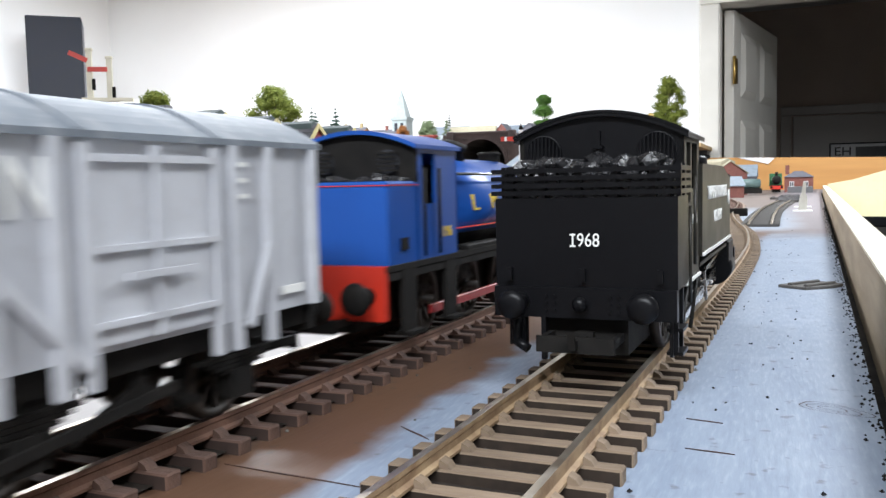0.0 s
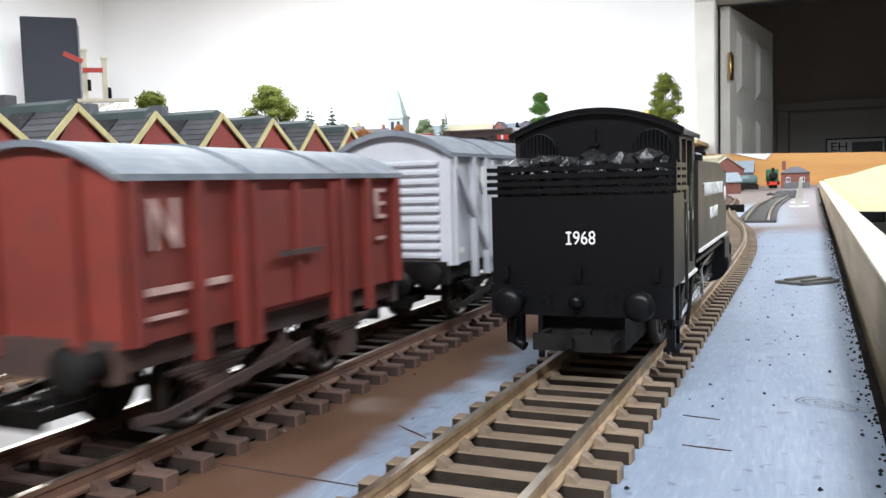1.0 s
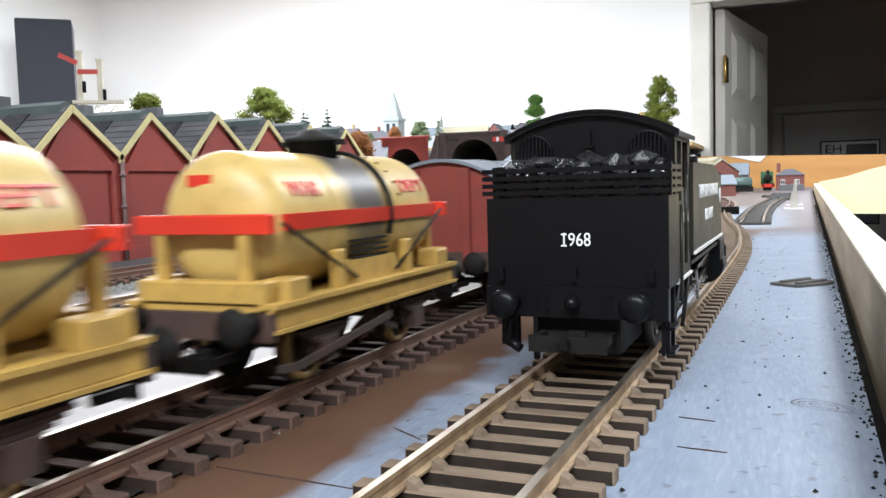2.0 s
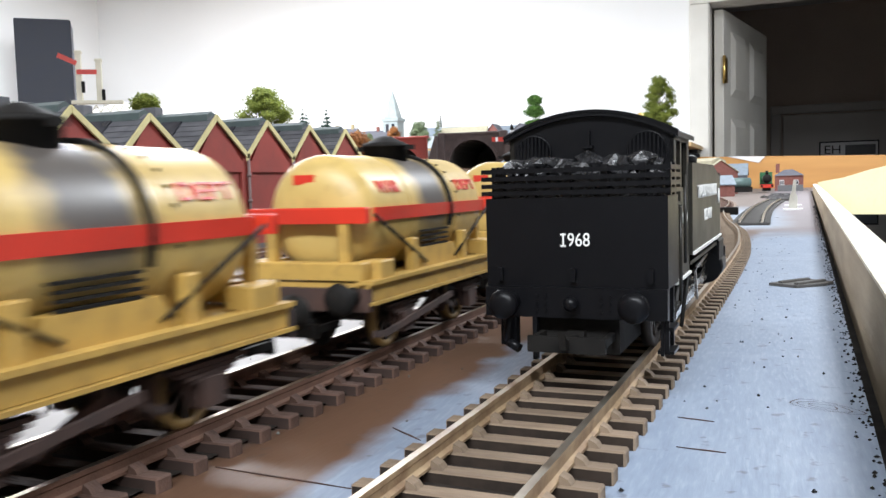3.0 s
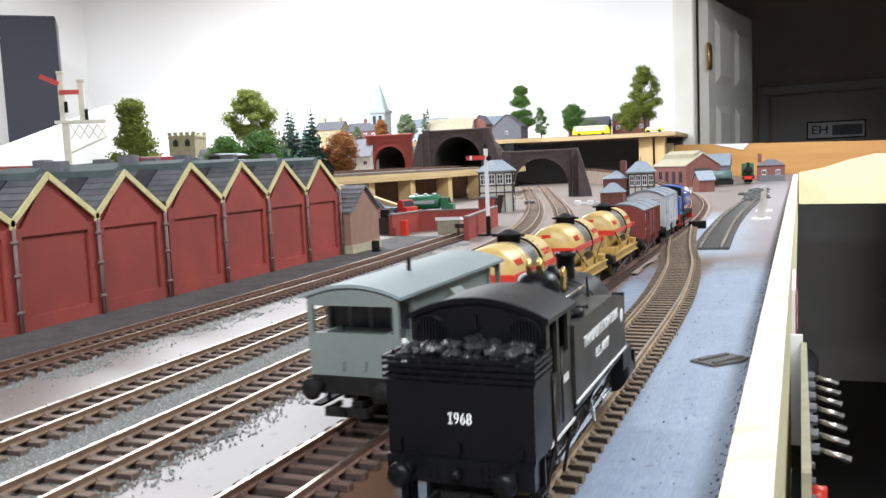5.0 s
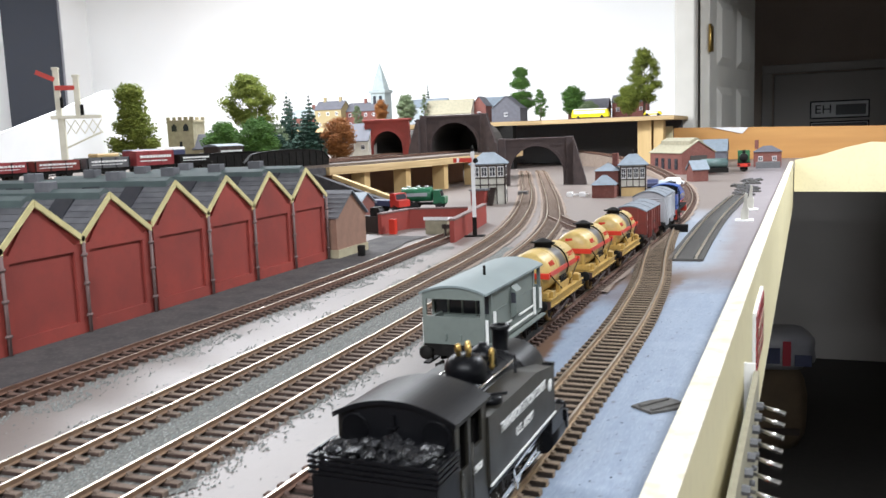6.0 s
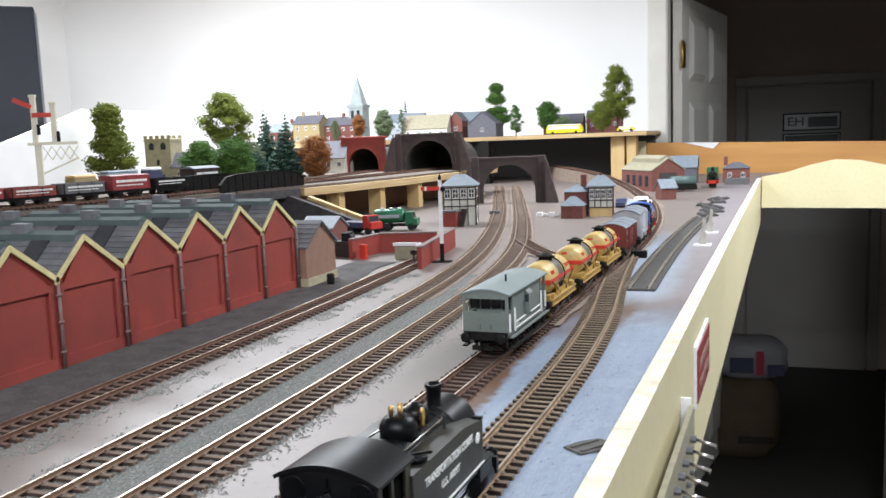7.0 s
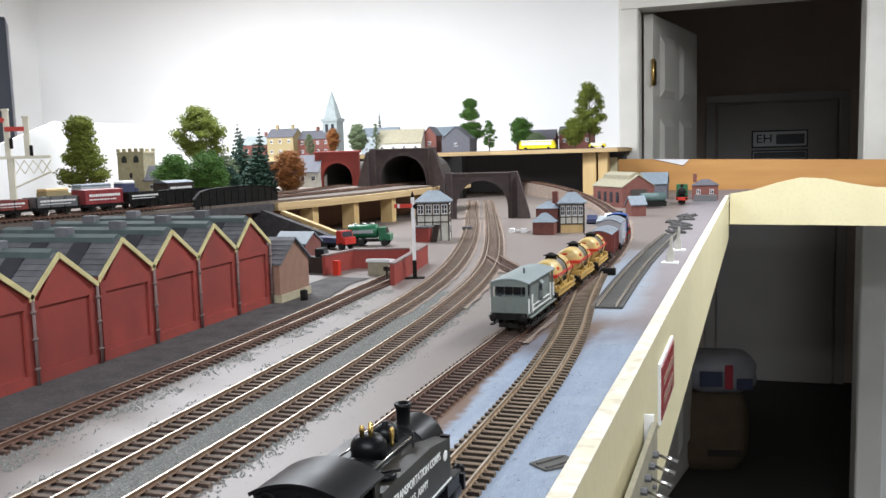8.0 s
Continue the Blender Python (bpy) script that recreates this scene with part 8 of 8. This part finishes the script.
def black_loco():
    """Side tank engine standing on the near track."""
    y = 0.1446
    p, d = along(smooth_path(PATH_D), y + 0.16)
    o = thing("black_locomotive", "satin black side tank locomotive with coal bunker standing on the track", "locomotive", pose(p.x, p.y, 0, 0, 0, math.degrees(math.atan2(-d.x, d.y))))
    hw, zf = 0.0163, 0.0205
    # bunker
    bk = Mesh()
    bk.box(-hw, hw, 0, 0.0010, zf, 0.0365)
    part("bunker_back", bk, "black", o)
    for s in (-1, 1):
        part("bunker_side", Mesh().box(s * hw - (0.001 if s > 0 else 0), s * hw + (0 if s > 0 else 0.001), 0.001, 0.0125, zf, 0.0365), "black", o)
    part("bunker_floor", Mesh().box(-hw + 0.001, hw - 0.001, 0.001, 0.0125, 0.034, 0.0355), "black", o)
    for k in range(4):
        z = 0.0374 + 0.00132 * k
        rl = Mesh()
        rl.box(-hw - 0.0006, hw + 0.0006, -0.0006, 0.0001, z - 0.0004, z + 0.0004)
        for s in (-1, 1):
            rl.box(s * (hw + 0.0003) - 0.0003, s * (hw + 0.0003) + 0.0003, 0.0001, 0.0125, z - 0.0004, z + 0.0004)
        part("bunker_rail", rl, "black", o)
    for x in (-0.0135, -0.0075, -0.001, 0.0055, 0.012):
        part("rail_upright", Mesh().box(x - 0.0006, x + 0.0006, 0.0001, 0.0009, 0.0362, 0.0422), "black", o)
    for s in (-1, 1):
        for yy in (0.004, 0.009):
            part("rail_upright", Mesh().box(s * (hw - 0.0004) - 0.0004, s * (hw - 0.0004) + 0.0004, yy - 0.0006, yy + 0.0006, 0.0362, 0.0422), "black", o)
    r = random.Random(2)
    cb = Mesh().box(-hw + 0.0012, hw - 0.0012, 0.0012, 0.0122, 0.0355, 0.0398)
    for k in range(130):
        lump(cb, (r.uniform(-hw + 0.002, hw - 0.002), r.uniform(0.002, 0.0118), 0.0402 + r.uniform(-0.0004, 0.0006)), r.uniform(0.0006, 0.0012), r)
    part("coal_bed", cb, "coal", o)
    for k in range(26):
        q = Mesh()
        lump(q, (-hw + 0.0028 + (2 * hw - 0.0056) * (k + r.random()) / 26, r.uniform(0.0025, 0.010), 0.0414 + r.uniform(0, 0.0014)), r.uniform(0.0014, 0.0029), r)
        part("coal_lump", q, "coal", o)
    # cab: back sheet with two barred spectacles, curved roof
    yb, yf = 0.0125, 0.0345
    cw = 0.0312
    def sheet(y0, y1, holes):
        m = Mesh()
        n = 24
        out = arc_end(cw, 0.0358, 0.0474, 0.0517, 20)
        m.prism(out, "y", y0, y1)
        return m
    part("cab_back", sheet(yb, yb + 0.0008, True), "black", o)
    for x in (-0.0108, 0.0108):
        ring = Mesh()
        pr = [(0.0034, -0.0005), (0.0037, -0.0005), (0.0037, 0.0001), (0.0034, 0.0001), (0.0034, -0.0005)]
        ring.turned(pr, a=(x, yb, 0.0446), axis="y", seg=28)
        sp = part("spectacle", ring, "black", o)
        part("glass", Mesh().cyl((x, yb - 0.00035, 0.0446), (x, yb - 0.0001, 0.0446), 0.0034, seg=28), "glasslight", sp)
        for k in range(9):
            xx = x - 0.0029 + 0.000725 * k
            hh = math.sqrt(max(1e-9, 0.0034 ** 2 - (xx - x) ** 2))
            part("bar", Mesh().box(xx - 0.00016, xx + 0.00016, yb - 0.0009, yb - 0.0004, 0.0446 - hh, 0.0446 + hh), "black", sp)
    lb = Mesh().box(-0.0004, 0.0004, yb - 0.001, yb, 0.0456, 0.0487).box(-0.0010, 0.0010, yb - 0.0016, yb, 0.0454, 0.0459)
    part("lamp_iron", lb, "black", o)
    part("cab_roof", Mesh().prism(arc_roof(cw, 0.0478, 0.0523, 0.0009, 24, over=0.0009), "y", yb - 0.0011, yf + 0.0018, smooth=False), "black", o)
    part("roof_rib", Mesh().prism(arc_roof(cw, 0.0482, 0.0526, 0.0005, 24, over=0.0010), "y", yb - 0.0013, yb - 0.0005), "black", o)
    for s in (-1, 1):
        x = s * cw / 2
        a, c = (x - 0.0008, x) if s > 0 else (x, x + 0.0008)
        m = Mesh()
        m.box(a, c, yb, yb + 0.0030, zf, 0.0478)           # rear pillar
        m.box(a, c, yb + 0.0030, yb + 0.0088, zf, 0.0345)  # door sheet
        m.box(a, c, yb + 0.0088, yb + 0.0105, zf, 0.0478)
        m.box(a, c, yb + 0.0105, yf - 0.0035, zf, 0.0375)
        m.box(a, c, yf - 0.0035, yf, zf, 0.0478)
        m.box(a, c, yb, yf, 0.0464, 0.0479)
        part("cab_side", m, "olive", o)
        part("cab_door", Mesh().box(x - 0.0002 if s > 0 else x - 0.0003, x + 0.0003 if s > 0 else x + 0.0002, yb + 0.0032, yb + 0.0086, zf + 0.0005, 0.0350), "olive", o)
        lettering("number", "1968", 0.0028, (FACE_RIGHT if s > 0 else (lambda x, y, z: pose(x, y, z, 90, 0, -90)))(x + s * 0.0001, yb + 0.0145, 0.0315), "white", o, 0.0062, 0.0001)
        hr = Mesh().cyl((x + s * 0.0008, yb + 0.0026, 0.0165), (x + s * 0.0008, yb + 0.0026, 0.0345), 0.00035, seg=6).cyl((x + s * 0.0008, yb + 0.0094, 0.023), (x + s * 0.0008, yb + 0.0094, 0.040), 0.00035, seg=6)
        part("cab_handrail", hr, "olive", o)
    part("cab_front", sheet(yf - 0.0008, yf, True), "black", o)
    part("cab_front_lower", Mesh().box(-cw / 2 + 0.001, cw / 2 - 0.001, yf - 0.0008, yf, zf, 0.0358), "black", o)
    part("firehole_bulkhead", Mesh().box(-0.013, 0.013, yf - 0.004, yf - 0.0009, zf, 0.043, c=0.0005), "blackmatt", o)
    # side tanks
    yt = 0.0975
    for s in (-1, 1):
        x0, x1 = s * 0.0075, s * hw
        pts = [(yf, 0.0235), (yt, 0.0235), (yt, 0.0395), (yt - 0.020, 0.0425), (yf, 0.0425)]
        tk = part("side_tank", Mesh().prism(pts, "x", min(x0, x1), max(x0, x1)), "olive", o)
        xr = s * (hw + 0.0002)
        part("white_line", Mesh().box(xr - 0.0002, xr + 0.0002, yf, yt, 0.0235, 0.0241), "white", tk)
        m = FACE_RIGHT if s > 0 else (lambda x, y, z: pose(x, y, z, 90, 0, -90))
        lettering("letters", "TRANSPORTATION CORPS", 0.0042, m(s * (hw + 0.0001), (yf + yt) / 2 - 0.001, 0.0362), "white", tk, 0.043, 0.0001)
        lettering("letters", "U.S. ARMY", 0.0038, m(s * (hw + 0.0001), (yf + yt) / 2 - 0.001, 0.0307), "white", tk, 0.0165, 0.0001)
        em = Mesh().turned([(0.0011, 0.0), (0.0020, 0.0), (0.0020, 0.0002), (0.0011, 0.0002)], a=(0, 0, 0), axis="x", seg=18)
        part("roundel", em, "white", tk, m=pose(s * (hw + 0.0001), yt - 0.006 if s > 0 else yt - 0.006, 0.0345))
        part("filler_lid", Mesh().turned([(0.0034, 0), (0.0034, 0.0014), (0.0026, 0.0019)], a=(s * 0.0125, yf + 0.012, 0.0425), seg=18), "black", tk)
        part("filler_lever", Mesh().beam((s * 0.009, yf + 0.0085, 0.0448), (s * 0.0158, yf + 0.016, 0.0442), 0.0009, 0.0009), "black", tk)
        part("tank_foot", Mesh().box(s * 0.0145 - 0.0018, s * 0.0145 + 0.0018, yt - 0.0012, yt + 0.0006, 0.0395, 0.0405), "black", tk)
        part("running_board", Mesh().box(min(s * 0.009, s * 0.0158), max(s * 0.009, s * 0.0158), yf, yt + 0.013, 0.0213, 0.0221), "black", o)
        part("edge_line", Mesh().box(xr - 0.0009, xr - 0.0004, 0.0125, yf, 0.0198, 0.0203), "white", o)
    # boiler, smokebox, domes, chimney
    part("boiler", Mesh().cyl((0, yf, 0.0345), (0, 0.088, 0.0345), 0.0108, seg=28), "black", o)
    part("smokebox", Mesh().turned([(0.0109, 0.0879), (0.0112, 0.088), (0.0112, 0.0883), (0.0112, 0.097), (0.0112, 0.1055), (0.0112, 0.106), (0.0106, 0.1066), (0.0085, 0.107), (0.003, 0.1085)], a=(0, 0, 0.0345), axis="y", seg=28), "black", o)
    for yy in (0.052, 0.068, 0.083):
        part("boiler_band", Mesh().turned([(0.01085, yy - 0.0005), (0.0110, yy), (0.01085, yy + 0.0005)], a=(0, 0, 0.0345), axis="y", seg=28), "black", o)
    part("steam_dome", Mesh().turned([(0.0064, -0.003), (0.0062, 0.003), (0.0065, 0.0034), (0.0062, 0.0055), (0.0047, 0.0078), (0.002, 0.0088), (0.0005, 0.009)], a=(0, 0.0605, 0.0430), seg=24), "black", o)
    part("sand_dome", Mesh().turned([(0.0048, -0.003), (0.0045, 0.0045), (0.0042, 0.006), (0.0024, 0.0074), (0.0014, 0.0076), (0.0014, 0.0084), (0.0004, 0.0086)], a=(0, 0.0750, 0.0430), seg=20), "black", o)
    part("chimney", Mesh().turned([(0.0042, -0.002), (0.0030, 0.0005), (0.0026, 0.0014), (0.0028, 0.0074), (0.0033, 0.0077), (0.0033, 0.0089), (0.0025, 0.0090), (0.0023, 0.003)], a=(0, 0.0915, 0.0445), seg=24), "black", o)
    for x, yy in ((-0.0015, 0.0600), (0.0016, 0.0605), (0.0, 0.0640)):
        part("safety_valve", Mesh().turned([(0.0009, 0), (0.0007, 0.0012), (0.0010, 0.0016), (0.0008, 0.0034), (0.0004, 0.0038)], a=(x, yy - 0.0015, 0.0513), seg=10), "brass", o, "brass safety valve")
    part("whistle", Mesh().turned([(0.0006, 0), (0.0009, 0.0012), (0.0006, 0.0022), (0.0009, 0.0030), (0.0009, 0.0060), (0.0004, 0.0068)], a=(0.0052, 0.0685, 0.0450), seg=10), "brass", o, "brass whistle")
    part("handrail", Mesh().cyl((0.0082, yf + 0.008, 0.0450), (0.0078, 0.082, 0.0448), 0.0004, seg=6), "steel", o)
    part("handrail", Mesh().cyl((-0.0082, yf + 0.008, 0.0450), (-0.0078, 0.082, 0.0448), 0.0004, seg=6), "steel", o)
    # rear beam, buffers, couplings
    part("rear_beam", Mesh().box(-hw, hw, -0.0012, 0.001, 0.0152, zf + 0.0001), "black", o)
    part("front_beam", Mesh().box(-hw, hw, 0.1125, 0.1145, 0.0130, 0.0195), "black", o)
    rv = Mesh()
    for x in (-0.0065, -0.0050, 0.0050, 0.0065):
        for z in (0.0165, 0.0178, 0.0191):
            rv.cyl((x, -0.0012, z), (x, -0.0016, z), 0.0003, seg=6)
    part("rivets", rv, "black", o)
    for x in (-0.0135, 0.0, 0.0135):
        part("lamp_iron", Mesh().box(x - 0.0005, x + 0.0005, -0.0012, -0.0004, zf + 0.0012, zf + 0.0035), "black", o)
    lettering("number", "1968", 0.0034, FACE_REAR(0.0002, -0.0001, 0.0289), "white", o, 0.0049, 0.0001)
    for z in (0.0278, 0.0298):
        part("serif", Mesh().box(-0.0024, -0.0014, -0.0002, 0.0, z, z + 0.0003), "white", o)
    buffers(o, 0.1145, 0.0180, "black", r=0.0027)
    coupling(o, 0, -1, 0.0120)
    part("coupling_hook", Mesh().turned([(0.0008, -0.003), (0.0014, -0.002), (0.0008, 0)], a=(0, -0.001, 0.0180), axis="y", seg=10), "black", o)
    part("brake_hose", Mesh().cyl((-0.0118, -0.0018, 0.0150), (-0.0118, -0.0022, 0.0108), 0.0009, seg=8).cyl((-0.0118, -0.0022, 0.0108), (-0.0095, -0.0026, 0.0096), 0.0009, seg=8), "black", o)
    part("hose_bracket", Mesh().box(-0.0135, -0.0105, -0.0014, 0.0012, 0.0100, 0.0152, c=0.0003), "black", o)
    part("guard_iron", Mesh().box(-0.0075, -0.0067, -0.0012, 0.0002, 0.0075, 0.0152), "black", o)
    part("bogie_frame", Mesh().box(-0.0075, 0.0075, 0.002, 0.108, 0.0085, zf - 0.001), "blackmatt", o)
    for s in (-1, 1):
        lad = Mesh()
        for yy in (0.0012, 0.0068):
            lad.box(s * 0.0158 - 0.0004, s * 0.0158 + 0.0004, yy, yy + 0.0007, 0.0092, zf)
        for z in (0.0094, 0.0135):
            lad.box(s * 0.0158 - 0.0016, s * 0.0158 + 0.0012, 0.0012, 0.0075, z - 0.0003, z + 0.0003)
        if s > 0:
            part("rear_step", lad, "black", o)
            part("step_plate", Mesh().box(0.0148, 0.0154, 0.0008, 0.0078, 0.0088, zf), "black", o)
            part("injector_pipe", Mesh().cyl((s * 0.0150, 0.0085, 0.0085), (s * 0.0152, 0.020, 0.0195), 0.0005, seg=8).cyl((s * 0.0150, 0.026, 0.0100), (s * 0.0152, 0.036, 0.0205), 0.0004, seg=8), "blackmatt", o)
        part("coupling_rod", Mesh().box(s * 0.0118 - 0.0005, s * 0.0118 + 0.0005, 0.030, 0.072, 0.0100, 0.0118, c=0.0002), "steel", o)
        part("connecting_rod", Mesh().beam((s * 0.0130, 0.030, 0.0110), (s * 0.0130, 0.092, 0.0150), 0.0007, 0.0014), "steel", o)
        part("cylinder", Mesh().cyl((s * 0.0128, 0.092, 0.0150), (s * 0.0128, 0.108, 0.0150), 0.0042, seg=18).box(s * 0.0128 - 0.0040, s * 0.0128 + 0.0036, 0.093, 0.107, 0.0150, 0.0225, c=0.0004), "black", o)
        part("slide_bar", Mesh().box(s * 0.0130 - 0.0006, s * 0.0130 + 0.0006, 0.076, 0.092, 0.0168, 0.0176).box(s * 0.0130 - 0.0006, s * 0.0130 + 0.0006, 0.076, 0.092, 0.0126, 0.0134), "steel", o)
        part("valve_link", Mesh().beam((s * 0.0138, 0.060, 0.0180), (s * 0.0138, 0.064, 0.0105), 0.0006, 0.0012).beam((s * 0.0138, 0.062, 0.0182), (s * 0.0138, 0.090, 0.0195), 0.0006, 0.0009), "steel", o)
        part("sand_pipe", Mesh().cyl((s * 0.0098, 0.0765, 0.048), (s * 0.0115, 0.073, 0.0225), 0.0005, seg=6), "black", o)
    for yy in (0.031, 0.051, 0.071):
        w = wheelset(o, yy, 0.0086, "wheel", 10, "driving_wheelset")
    del SPIN[-3:]
    return o


# ---- the moving train ----
V_REAR = [(0.0, -0.478), (0.5, -0.4095), (1.0, -0.341), (1.5, -0.2725), (2.5, -0.137), (3.2, -0.041), (3.5, 0.001), (4.0, 0.069), (4.5, 0.137), (5.0, 0.202), (5.5, 0.266), (6.0, 0.33), (6.5, 0.394), (7.0, 0.457), (7.5, 0.522), (8.0, 0.586)]


def rear_at(t):
    return float(np.interp(t, [a for a, _ in V_REAR], [b for _, b in V_REAR]))


def train():
    global TRAIN_SET
    van = brake_van()
    t3 = tank_wagon()
    t2, t1 = tank_wagon(), tank_wagon()
    red = covered_van("red_van", "weathered oxide red goods van with pale roof", "bauxite", "vanroof", "rustbrown", False)
    grey = covered_van("grey_van", "pale grey ventilated goods van with ribbed ends", "vangrey", "vanroof", "blackmatt", True)
    loco = blue_loco()
    TRAIN_SET = [(van, 0.0, 0.09), (t3, 0.110, 0.0755), (t2, 0.2133, 0.0755), (t1, 0.3166, 0.0755), (red, 0.42, 0.0755), (grey, 0.524, 0.0755), (loco, 0.6255, 0.106)]


def motions():
    """The train draws away along its track; its wheels roll."""
    s_zero = float(np.interp(0.0, [p.y for p in TRAIN[0]], TRAIN[1]))
    times = [0.25 * k for k in range(33)]
    for o, off, ln in TRAIN_SET:
        rows = []
        for t in times:
            s = s_zero + rear_at(t) + off
            a, _ = along(TRAIN, s + ln * 0.2)
            b, _ = along(TRAIN, s + ln * 0.8)
            d = (b - a).normalized()
            e = a - d * ln * 0.2
            rows.append((t, pose(e.x, e.y, e.z, math.degrees(math.asin(d.z)), 0, math.degrees(math.atan2(-d.x, d.y)))))
        walk(o, rows)
    fine = [k / 30 for k in range(241)]
    for w, o, y, r in SPIN:
        walk(w, [(t, pose(0, y, RAIL_Z + r, -math.degrees(rear_at(t) / r))) for t in fine])


room()
speaker()
baseboard()
high_level()
warehouse()
yard()
town()
high_wagons()
front_details()
black_loco()
train()
ground_cover()
tracks()
motions()
